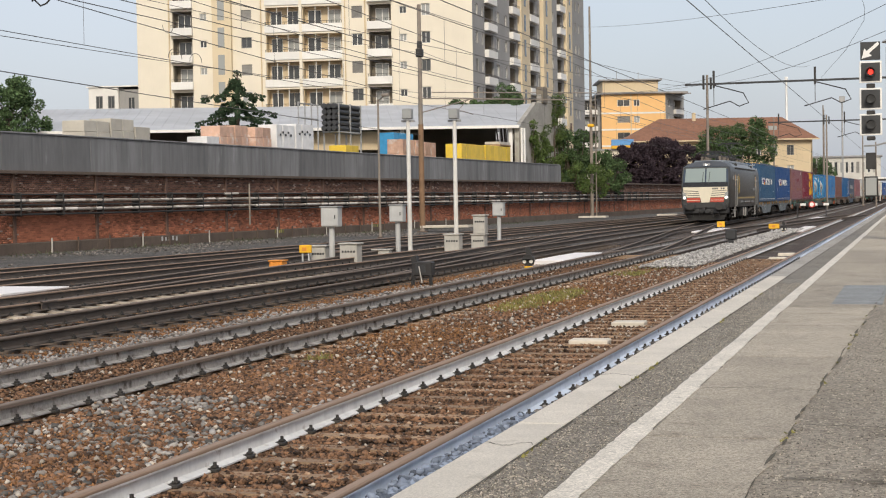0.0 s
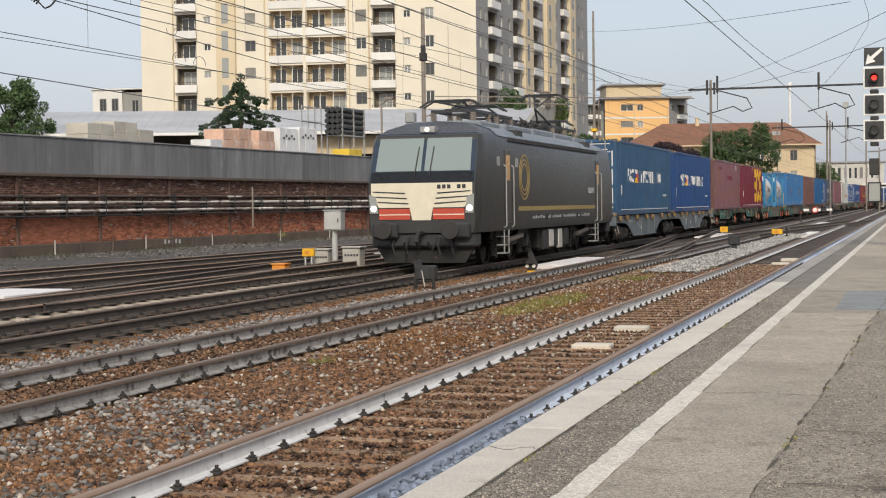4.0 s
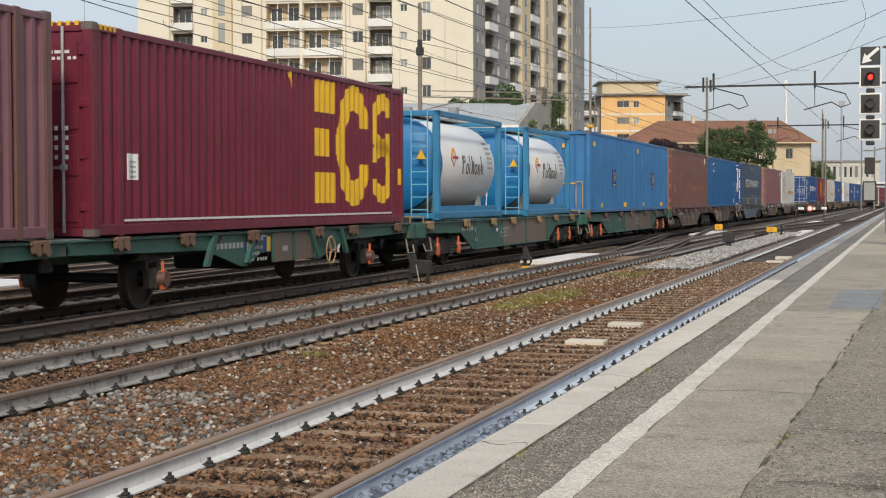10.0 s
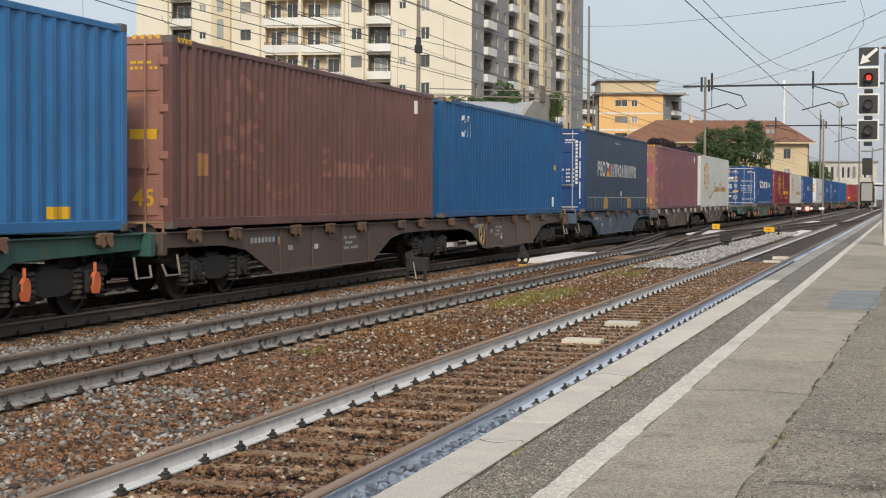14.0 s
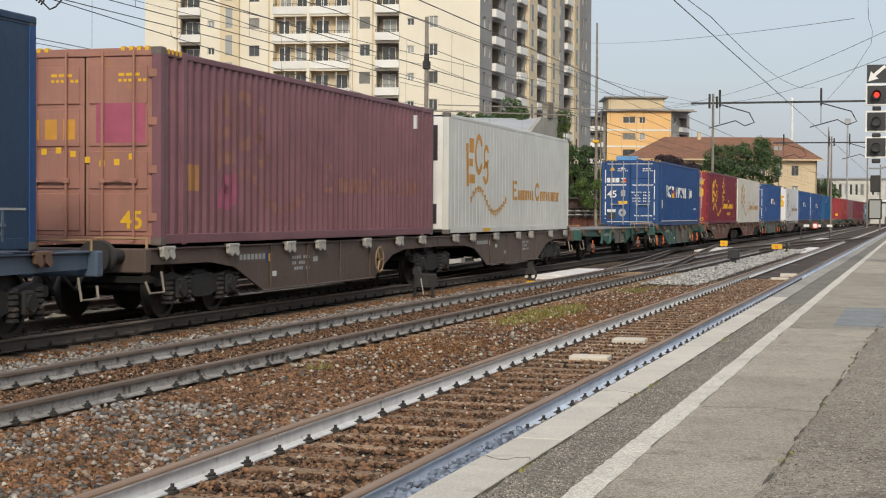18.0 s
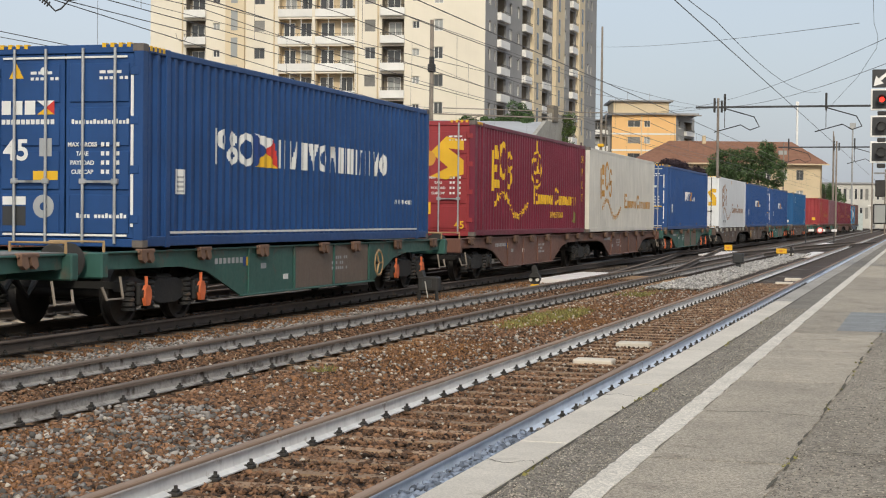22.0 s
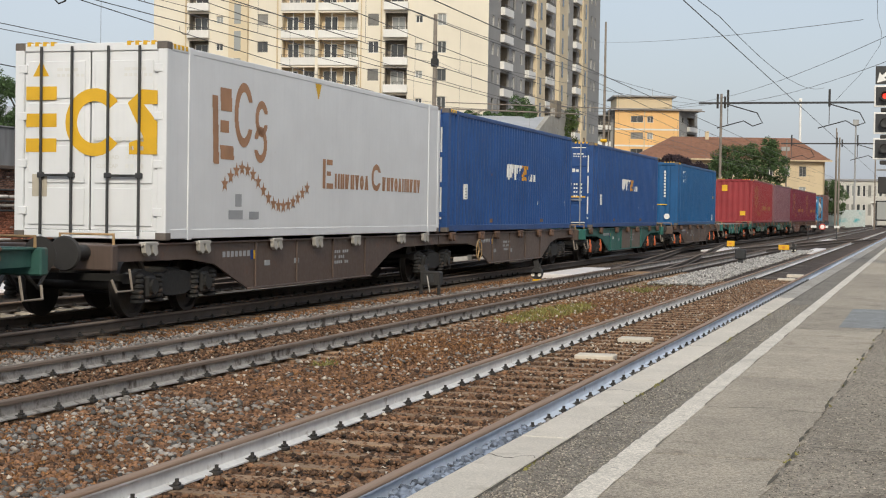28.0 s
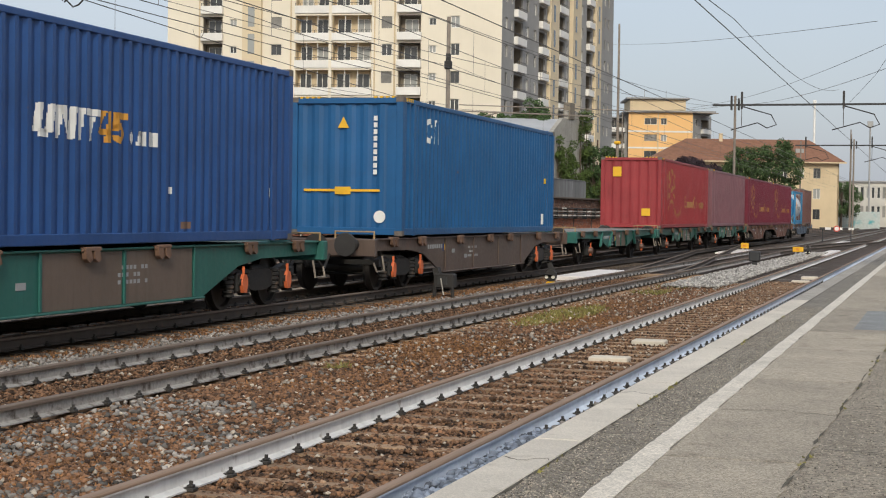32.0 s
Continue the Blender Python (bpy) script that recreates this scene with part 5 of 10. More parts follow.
def tree(label, x, y, z, height, spread, mat, seed, per=190, size=0.11, clumps=90, trunk=0.25, low=0.3):
    r = random.Random(seed)
    tr = thing("tree", label, "tree", pose(x, y, z))
    s = Shape().cyl((0, 0, -0.2), (0.1, 0.05, height * 0.45), trunk, trunk * 0.65, 10).cyl((0.1, 0.05, height * 0.45), (0.2, 0, height * 0.8), trunk * 0.65, trunk * 0.25, 8)
    cs = []
    for i in range(clumps):
        a, q = r.uniform(0, 6.28), r.uniform(0.1, 1) ** 0.6
        h = r.uniform(low, 0.97)
        rad = spread * q * math.sin(math.pi * min(0.93, max(0.12 if low > 0.2 else 0.4, (h - 0.12) / 0.95))) ** 0.7
        p = (rad * math.cos(a), rad * math.sin(a), h * height, spread * r.uniform(0.1, 0.24))
        cs.append(p)
        if i % 4 == 0:
            s.cyl((0.1, 0.02, height * min(0.7, h * 0.7)), p[:3], trunk * 0.28, trunk * 0.06, 5)
    s.make("trunk", M_BARK, tr, "tapered trunk with limbs")
    crown(tr, cs, per, size, mat)
    return tr


tree("dense green leafy tree behind the yard", -73.2, 116, YARD, 9.6, 3.6, M_LEAF, 1, per=170, clumps=150, low=0.15)
tree("dense green leafy tree behind the yard", -77.5, 114, YARD, 11.6, 3.8, M_LEAF, 2, per=170, clumps=150, low=0.15)
tree("dark purple-leaved plum tree behind the wall", -35.0, 204, YARD, 5.6, 3.4, M_LEAF_PURPLE, 3, clumps=120, low=0.04)
tree("dark purple-leaved plum tree behind the wall", -32.0, 207, YARD, 6.2, 3.4, M_LEAF_PURPLE, 4, clumps=120, low=0.04)
tree("dark purple-leaved plum tree behind the wall", -29.6, 210, YARD, 5.4, 3.0, M_LEAF_PURPLE, 14, clumps=120, low=0.04)
tree("green tree before the tiled house", -26.6, 226, 0, 11.6, 3.8, M_LEAF, 5, clumps=120)
tree("green tree before the tiled house", -22.6, 228, 0, 12.8, 4.0, M_LEAF, 6, clumps=120)
tree("distant green tree beside the tracks", -16.5, 285, 0, 8.0, 3.6, M_LEAF, 7)
def shrub(label, x, y, z, centres, mat, per=230, size=0.1):
    """A many-stemmed bush: stems to each clump of leaves."""
    b = thing("shrub", label, "shrub", pose(x, y, z))
    st = Shape()
    for c in centres:
        st.tube([(c[0] * 0.3, c[1] * 0.3, -0.1), (c[0] * 0.7, c[1] * 0.7, c[2] * 0.5), c[:3]], 0.04, 5)
    st.make("stem", M_BARK, b)
    crown(b, centres, per, size, mat)
    return b


rr = random.Random(31)
roof_bush = [(rr.gauss(0, 0.55), rr.gauss(0, 0.5), rr.uniform(7.4, 9.4), rr.uniform(0.35, 0.6)) for k in range(16)] + [(rr.uniform(-6.2, 1.0), rr.uniform(-0.5, 0.5), rr.uniform(7.6, 8.2), rr.uniform(0.28, 0.45)) for k in range(40)]
shrub("green bush growing up behind the shed roof", -37.2, 147, YARD, roof_bush, M_LEAF)
shrub("dark green bush at the end of the concrete parapet", -31.5, 148, 2.6, [(rr.gauss(0.2, 0.95), rr.gauss(0, 0.7), rr.uniform(0.4, 5.4), rr.uniform(0.4, 0.75)) for k in range(56)], M_LEAF)
shrub("green bush hanging over the brick wall", -30.0, 158, 2.4, [(rr.gauss(0, 1.1), rr.gauss(0, 0.8), rr.uniform(0.1, 4.0), rr.uniform(0.4, 0.7)) for k in range(46)], M_LEAF)

cedar = thing("cedar_tree", "dark spreading cedar tree in front of the tower", "tree", pose(-51.6, 115, YARD))
s = Shape().cyl((0, 0, -0.2), (0.1, 0, 9.2), 0.3, 0.05, 10)
tiers = [(0.05, 0, 9.2, 0.28), (0.1, 0.05, 8.9, 0.4), (-0.1, 0, 8.55, 0.5), (0.15, 0.1, 8.25, 0.4)]
rr = random.Random(5)
for h, reach, count in ((8.5, 0.5, 3), (8.0, 0.7, 3), (7.4, 2.9, 6), (6.75, 2.5, 4), (6.2, 3.2, 7), (5.5, 3.2, 7), (4.8, 3.3, 6)):
    a0 = rr.uniform(0, 6.28)
    for k in range(count):
        a = a0 + 6.28 * k / count + rr.uniform(-0.3, 0.3)
        rc = reach * rr.uniform(0.4, 1.08)
        rise = rr.uniform(0.0, 0.3)
        q = [(rc * f * math.cos(a), rc * f * math.sin(a), h + rise * f - 0.42 * f * f) for f in (0, 0.35, 0.7, 1.0)]
        s.tube(q, 0.035, 5)
        for f in (0.3, 0.5, 0.68, 0.84, 1.0):
            z = h + rise * f - 0.42 * f * f
            tiers.append((rc * f * math.cos(a), rc * f * math.sin(a), z - 0.06, 0.24 + 0.1 * (1 - f)))
            if f > 0.6:
                tiers.append((rc * f * math.cos(a) + rr.uniform(-0.2, 0.2), rc * f * math.sin(a) + rr.uniform(-0.2, 0.2), z - 0.32, 0.2))
s.make("trunk", M_BARK, cedar)
crown(cedar, tiers, 60, 0.075, M_LEAF_DARK, 0.55)

ivy = thing("ivy", "ivy climbing the shed's weathered gable wall", "ivy", pose(-32.4, 131.8, 0, 0, 0, 87.3))
cs = []
rr = random.Random(11)
for i in range(26):
    cs.append((rr.uniform(10.6, 13.2), rr.uniform(-0.35, 0.1), rr.uniform(3.2, 11.2), rr.uniform(0.35, 0.65)))
for i in range(44):
    cs.append((rr.uniform(3.0, 9.6), rr.uniform(-0.2, 0.0), rr.uniform(3.2, 8.6) * (0.75 + 0.25 * rr.random()), rr.uniform(0.25, 0.5)))
crown(ivy, cs, 170, 0.085, M_IVY)
vine = Shape()
for k, c_ in enumerate(cs):
    if k % 3 == 0:
        vine.tube([(c_[0] + 0.4 * math.sin(k), 0.02, 3.0), (c_[0] + 0.3 * math.sin(k * 2.0), 0.0, 0.5 * (3.0 + c_[2])), (c_[0], c_[1], c_[2])], 0.03, 5)
vine.make("stem", M_BARK, ivy, "woody climbing stems")
hedge = thing("creeper", "green creeper hanging over the wall top", "creeper", pose(-30.0, 146, 0))
crown(hedge, [(rr.uniform(-0.6, 0.9) + 0.05 * k, -5 + 0.75 * k, rr.uniform(2.4, 4.8) - 0.03 * k, rr.uniform(0.35, 0.7)) for k in range(18)], 240, 0.085, M_IVY)

# ---- lineside things ----
def steel_pole(name, label, category, x, y, z0, z1, r0, r1, mat, group=""):
    ob = thing(name, label, category, pose(x, y, 0), group)
    Shape().cyl((0, 0, z0 - 0.2), (0, 0, z1), r0, r1, 12).make("pole", mat, ob, smooth=True)
    Shape().box(-r0 * 1.8, r0 * 1.8, -r0 * 1.8, r0 * 1.8, z0 - 0.3, z0 + 0.08, 0.02).make("foot", M_PLINTH, ob)
    return ob


G = GROUND
for x, y, lab in ((-17.3, 53.4, "slim pale lamp post with a floodlight beside the sidings"), (-15.8, 54.2, "slim pale lamp post with a floodlight beside cabinets")):
    lp = steel_pole("lamp_post", lab, "lamp post", x, y, G, 4.6, 0.085, 0.07, M_POLE, "lamp posts")
    Shape().box(-0.17, 0.17, -0.2, 0.12, 4.62, 5.0, 0.03).make("floodlight", M_STEEL, lp)
    Shape().box(-0.14, 0.14, -0.215, -0.2, 4.66, 4.96).make("lens", M_PANE_LIGHT, lp)
    Shape().box(-0.25, 0.25, -0.03, 0.03, 4.52, 4.6, 0.01).make("bracket", M_STEEL, lp)
tl = steel_pole("lamp_post", "thin dark lamp post beside the wall", "lamp post", -26.5, 76.8, G, 7.0, 0.07, 0.05, M_MAST, "lamp posts")
Shape().cyl((0, 0, 6.9), (0.5, -0.4, 7.15), 0.03, n=6).box(0.35, 0.75, -0.55, -0.3, 7.1, 7.25, 0.03).make("lamp_head", M_MAST, tl)
m2 = steel_pole("catenary_mast", "tall brown catenary mast beside the wall", "mast", -28.35, 90, G, 13.5, 0.16, 0.11, M_MAST, "catenary masts")
Shape().cyl((0, 0, 0.2), (0, 0, 6.3), 0.175, 0.16, 12).make("rusted_sleeve", M_MAST_RUST, m2, "rust-brown lower half", smooth=True)
Shape().box(-0.2, 0.2, -0.2, 0.2, 10.35, 10.85, 0.04).box(-0.13, 0.13, -0.13, 0.13, 10.85, 11.3, 0.03).make("clamp", M_BLACK, m2)
Shape().cyl((0, 0, 7.87), (9.15, 0, 7.46), 0.04, n=6).cyl((0, 0, 7.0), (3.4, 0, 7.77), 0.035, n=6).tube([(3.0, 0, 7.77), (2.4, 0, 7.1), (3.3, 0, 6.8)], 0.03).make("bracket", M_MAST, m2)
m3 = steel_pole("catenary_mast", "very tall thin mast at the end of the parapet", "mast", -29.3, 147, G, 19.9, 0.18, 0.09, M_MAST, "catenary masts")
Shape().box(-0.3, 0.3, -0.3, 0.3, 8.45, 8.75, 0.08).make("junction_box", M_YELLOW, m3, "yellow fitting")
Shape().cyl((0.45, 0, -0.2), (0.45, 0, 11.5), 0.06, n=8).make("cable_pipe", M_MAST, m3)
Shape().cyl((0, 0, 11.7), (-14, -6, 11.9), 0.05, n=6).cyl((0, 0, 11.7), (9, 4, 11.6), 0.05, n=6).make("cross_arm", M_MAST, m3)


def portal(label, y, masts, x0, x1, z, drops):
    p = thing("catenary_portal", label, "catenary portal", pose(0, y, 0), "catenary portals")
    for x in masts:
        Shape().cyl((x, 0, G - 0.2), (x, 0, z + 0.7), 0.115, 0.09, 10).make("mast", M_MAST, p, smooth=True)
        Shape().box(x - 0.35, x - 0.2, -0.1, 0.1, z - 0.4, z + 0.7, 0.02).box(x + 0.2, x + 0.35, -0.1, 0.1, z - 0.4, z + 0.5, 0.02).make("insulator", M_BLACK, p)
    Shape().box(x0, x1, -0.07, 0.07, z - 0.075, z + 0.075, 0.02).make("beam", M_DARK, p, "dark steel cross beam")
    for x in drops:
        Shape().box(x - 0.08, x + 0.08, -0.08, 0.08, z - 0.3, z + 1.0, 0.02).make("drop_post", M_BLACK, p)
        Shape().tube([(x, 0, z - 0.1), (x + 2.2, 0, z - 0.75), (x + 2.6, 0, z - 1.5), (x + 1.9, 0, z - 1.75), (x + 1.2, 0, z - 1.35), (x - 0.8, 0, z - 1.9)], 0.045, 6).make("steady_arm", M_BLACK, p)
        Shape().cyl((x, 0, z - 0.1), (x, 0, z - 1.6), 0.03, n=6).make("hanger", M_WIRE, p)
    return p


portal("dark catenary portal spanning the tracks", 120, (-14.9, 8.0), -16.6, 8.3, 10.2, (-14.4, -6.9))
portal("farther catenary portal spanning the tracks", 185, (-9.4, 8.0), -16.0, 8.3, 10.1, (-14.8, -7.4))
for x, y, h in ((-19.5, 235, 13.0), (-13.2, 250, 15.5), (-7.0, 240, 12.5), (-4.6, 215, 8.5), (-11.8, 225, 13.5)):
    steel_pole("distant_mast", "thin distant mast among the tracks", "mast", x, y, G, h, 0.13, 0.09, M_MAST, "catenary masts")
wm = steel_pole("floodlight_mast", "tall white floodlight mast far off", "mast", -22.5, 300, G, 23.2, 0.3, 0.2, M_WHITE, "floodlight masts")
Shape().box(-1.3, 1.3, -0.15, 0.15, 22.9, 23.15, 0.05).box(-0.3, 0.3, -0.2, 0.2, 23.15, 23.8, 0.05).make("lamp_row", M_WHITE, wm)
wm = steel_pole("floodlight_mast", "thin lattice floodlight mast far off", "mast", -12.8, 310, G, 20, 0.2, 0.15, M_STEEL, "floodlight masts")
Shape().box(-0.55, 0.55, -0.2, 0.2, 19.2, 20.4, 0.05).make("lamp_row", M_STEEL, wm)


# wires: contact and carrier wires with droppers, one thing a track
def wire_run(label, xf, z0, z1, spans, top=1.35, carrier=True):
    w = thing("overhead_line", label, "overhead line", pose(0, 0, 0), "overhead lines")
    k = 0
    for a, b in zip(spans[:-1], spans[1:]):
        n = 8
        pts = [(xf(a + (b - a) * i / n), a + (b - a) * i / n, z0) for i in range(n + 1)]
        Shape().tube(pts, 0.010, 5).make("contact_wire", M_WIRE, w)
        if not carrier:
            continue
        up = [(p[0], p[1], z0 + 0.8 * top + 0.2 * top * (2 * abs(i / n - 0.5)) ** 2) for i, p in enumerate(pts)]
        Shape().tube(up, 0.011, 5).make("carrier_wire", M_WIRE, w)
        for p, q in list(zip(pts, up))[1:-1]:
            Shape().cyl(p, q, 0.005, n=4).make("dropper", M_WIRE, w)
    return w


SPANS = [-60, -5, 55, 120, 185, 250, 330]
wire_run("overhead line above the platform track", lambda y: TRACK_ONE, 5.3, 5.3, SPANS, carrier=False)
wire_run("overhead line above the second track", lambda y: TRACK_TWO, 5.3, 5.3, SPANS, carrier=False)
wire_run("overhead line above the goods track", track_x, 5.36, 5.3, SPANS)
wire_run("overhead line above a siding", lambda y: -15.4 + 0.004 * y, 5.85, 5.3, [-60, -5, 40, 90, 150, 220])
wire_run("overhead line above the outer siding", lambda y: -19.6 + 0.004 * y, 5.66, 5.3, [-60, -5, 40, 90, 150, 220], top=1.8)


def feeder(label, p, q, sag, r=0.011, n=14):
    pts = []
    for i in range(n + 1):
        f = i / n
        pts.append((p[0] + (q[0] - p[0]) * f, p[1] + (q[1] - p[1]) * f, p[2] + (q[2] - p[2]) * f - sag * 4 * f * (1 - f)))
    ob = Shape().tube(pts, r, 5).make("feeder_wire", M_WIRE)
    return tagged(ob, label, "wire", "feeder wires")


feeder("long feeder wire across the yard", (-28.3, 90, 10.6), (-24.0, 0, 9.0), 0.8)
feeder("long feeder wire across the yard", (-28.3, 90, 8.2), (-22.0, 0, 6.2), 0.5)
feeder("feeder wire between two masts", (-28.3, 90, 10.7), (-29.3, 147, 11.6), 0.6)
feeder("feeder wire between mast and portal", (-28.3, 90, 8.0), (-14.9, 120, 10.2), 0.5)
feeder("feeder wire from mast to portal", (-29.3, 147, 11.7), (-14.9, 120, 10.6), 0.4)
feeder("slack wire rising over the platform", (-14.9, 120, 10.6), (2.0, 46, 8.3), 0.4)
feeder("slack wire rising over the platform", (-14.9, 120, 10.2), (1.5, 50, 7.6), 0.6)
feeder("high wire over the yard", (-30.2, 147, 18.0), (-2.3, 60, 9.0), 0.3)
feeder("carrier wire dropping from the portal", (-7.29, 120, 11.3), (-5.67, 45, 7.33), 0.75)
feeder("carrier wire running on towards the platform", (-5.67, 45, 7.33), (-4.9, 10, 6.1), 0.1)
loop_wire = Shape().tube([(-2.8, 92, 14.6), (-2.96, 100, 13.86), (-2.83, 104, 13.55), (-3.0, 108, 13.18), (-4.4, 114, 11.84), (-6.46, 120, 10.35)], 0.013, 5).make("feeder_wire", M_WIRE)
tagged(loop_wire, "slack looping wire hung from the portal", "wire", "feeder wires")
feeder("wire over the sidings", (-20.0, 10, 7.4), (-16.3, 120, 10.1), 0.8)
feeder("wire over the sidings", (-17.0, 10, 8.6), (-15.2, 120, 10.1), 0.9)
feeder("twin wire slanting over the sidings", (-21.35, 34.6, 7.16), (-28.35, 90, 7.83), 0.1, r=0.014)
feeder("twin wire slanting over the sidings", (-20.8, 33.7, 7.05), (-28.35, 90, 9.22), 0.05, r=0.014)
feeder("thin wire along the retaining wall", (-19.3, 20.0, 4.9), (-28.35, 90, 5.68), 0.1, r=0.014)
hook = thing("wire_insulator", "black ribbed wire insulator with a bent tension arm", "insulator", pose(-21.1, 34.75, 6.95))
Shape().tube([(-0.25, -0.15, 0.2), (0.0, 0.0, 0.0), (0.16, 0.12, -0.2), (0.3, 0.16, -0.14), (0.46, 0.26, 0.08), (0.9, 0.5, 0.16)], 0.022).make("tension_arm", M_BLACK, hook)
q = Shape()
for k in range(6):
    q.cyl((-0.24 + 0.05 * k, -0.14 + 0.03 * k, 0.2 - 0.045 * k), (-0.215 + 0.05 * k, -0.125 + 0.03 * k, 0.18 - 0.045 * k), 0.075, n=10)
q.make("insulator_disc", M_BLACK, hook, "ribbed black insulator")
for px_, py_, pz_, r_ in ((-23.1, 46.2, 7.52, 0.24), (-19.45, 39.3, 5.74, 0.26), (-19.45, 40.6, 5.74, 0.24)):
    lp_ = Shape().tube([(px_ + 0.3 * r_ * math.cos(a_), py_ + r_ * math.cos(a_), pz_ + (1 if pz_ < 6 else -1) * r_ * math.sin(a_)) for a_ in [math.pi * k / 8 for k in range(9)]], 0.009, 5).make("jumper_loop", M_WIRE)
    tagged(lp_, "small looped jumper cable on an overhead wire", "wire", "jumper loops")


# ---- the colour-light signal on the platform ----
sig = thing("railway_signal", "railway colour-light signal showing red, with white-framed panels", "signal", pose(-0.72, 46.4, PLAT))
Shape().cyl((0.12, 0.12, -0.1), (0.12, 0.12, 5.7), 0.07, n=12).make("post", M_POLE, sig, "pale steel post", smooth=True)
Shape().box(0.02, 0.5, 0.2, 0.25, 0.3, 5.5).make("ladder", M_STEEL, sig)
PX = -0.4
for i, (z, lit) in enumerate(((4.80, True), (4.035, False), (3.30, False))):
    head = Shape().box(PX - 0.31, PX + 0.31, 0.0, 0.05, z - 0.31, z + 0.31, 0.01).make("signal_panel", M_WHITE, sig, "white-bordered black panel")
    Shape().box(PX - 0.26, PX + 0.26, -0.012, 0.0, z - 0.26, z + 0.26).make("panel_face", M_DARK, head)
    Shape().lathe([(0.12, 0.0), (0.12, -0.2), (0.135, -0.2), (0.135, 0.0)], (PX, -0.01, z), "y", 16).make("hood", M_BLACK, head, smooth=True)
    Shape().cyl((PX, -0.012, z), (PX, -0.03, z), 0.075 if lit else 0.11, n=16).make("lens", M_LAMP_RED if lit else M_PANE, head, "lit red lens" if lit else "dark lens")
    Shape().box(PX - 0.12, PX + 0.12, -0.02, 0.2, z - 0.45, z - 0.33, 0.02).make("bracket", M_BLACK, sig)
arrow = Shape().box(PX - 0.28, PX + 0.27, 0.0, 0.04, 5.14, 5.66, 0.01).make("arrow_panel", M_DARK, sig, "black panel with a white arrow")
Shape().extrude([(PX - 0.24, 5.18), (PX + 0.04, 5.26), (PX - 0.04, 5.33), (PX + 0.25, 5.58), (PX + 0.2, 5.65), (PX - 0.1, 5.40), (PX - 0.17, 5.48)], "y", -0.012, -0.002).make("arrow", M_WHITE, arrow, "white arrow pointing down to one side")
Shape().box(PX - 0.15, PX + 0.13, 0.0, 0.14, 2.02, 2.5, 0.02).make("dark_box", M_BLACK, sig)
Shape().box(PX - 0.2, PX + 0.18, 0.0, 0.14, 1.24, 1.82, 0.02).make("dark_frame", M_BLACK, sig)
Shape().box(PX - 0.16, PX + 0.14, -0.012, 0.0, 1.28, 1.78).make("dark_glass", M_PANE_LIGHT, sig)
Shape().tube([(0.12, 0.12, 2.8), (-0.3, 0.15, 2.7), (-0.6, 0.15, 2.7)], 0.025).make("side_arm", M_STEEL, sig)
lampst = thing("platform_lamp", "grey platform lamp on a tall post", "lamp post", pose(0.35, 47.5, PLAT))
Shape().cyl((0, 0, -0.1), (0, 0, 5.8), 0.055, 0.045, 10).make("post", M_MAST, lampst, smooth=True)
Shape().lathe([(0.02, 0.35), (0.12, 0.3), (0.75, 0.02), (0.78, -0.02), (0.6, -0.05), (0.02, -0.05)], (-0.4, 0, 5.75), "z", 20).make("shade", M_CAB_LIGHT, lampst, "flat conical shade", smooth=True)


# ---- boxes, cabinets and marker boards ----
def post_box(x, y, h, w, label):
    b = thing("signal_box", label, "junction box", pose(x, y, G), "junction boxes")
    Shape().cyl((0, 0, -0.2), (0, 0, h - 0.3), 0.09, n=10).make("post", M_CAB_LIGHT, b, smooth=True)
    Shape().box(-0.16, 0.16, -0.16, 0.16, -0.2, 0.1, 0.02).make("foot", M_PLINTH, b)
    box_ = Shape().box(-w / 2, w / 2, -0.2, 0.2, h - 0.3, h + 0.3, 0.03).make("case", M_CAB_LIGHT, b)
    Shape().box(-w / 2 + 0.04, w / 2 - 0.04, -0.215, -0.2, h - 0.26, h + 0.26, 0.005).make("door", M_CAB_LIGHT, box_)
    Shape().box(-w / 2 - 0.03, w / 2 + 0.03, -0.23, 0.23, h + 0.29, h + 0.33, 0.01).make("lid", M_STEEL, box_)
    Shape().box(w / 2 - 0.1, w / 2 - 0.07, -0.235, -0.21, h - 0.06, h + 0.06).make("handle", M_DARK, box_)
    return b


post_box(-16.84, 44.3, 1.45, 0.55, "pale grey junction box on a post beside the tracks")
post_box(-17.49, 52.6, 1.45, 0.5, "pale grey junction box on a post with a yellow label")
post_box(-17.63, 67.3, 1.45, 0.5, "pale grey junction box on a post beside the tracks")


def cabinet(x, y, w, d, h, label, turn=0):
    c = thing("relay_cabinet", label, "cabinet", pose(x, y, G, 0, 0, turn), "relay cabinets")
    body = Shape().box(-w / 2, w / 2, -d / 2, d / 2, -0.1, h, 0.03).make("body", M_CABINET, c)
    Shape().box(-w / 2 - 0.04, w / 2 + 0.04, -d / 2 - 0.04, d / 2 + 0.04, h, h + 0.05, 0.015).make("lid", M_CABINET, c)
    Shape().box(-w / 2 + 0.03, w / 2 - 0.03, -d / 2 - 0.012, -d / 2, 0.05, h - 0.04, 0.004).make("door", M_CABINET, body)
    for k in range(5):
        Shape().box(-w / 2 + 0.08 + k * w / 6, -w / 2 + 0.14 + k * w / 6, -d / 2 - 0.02, -d / 2 - 0.01, h - 0.24, h - 0.18).make("vent", M_DARK, body)
    return c


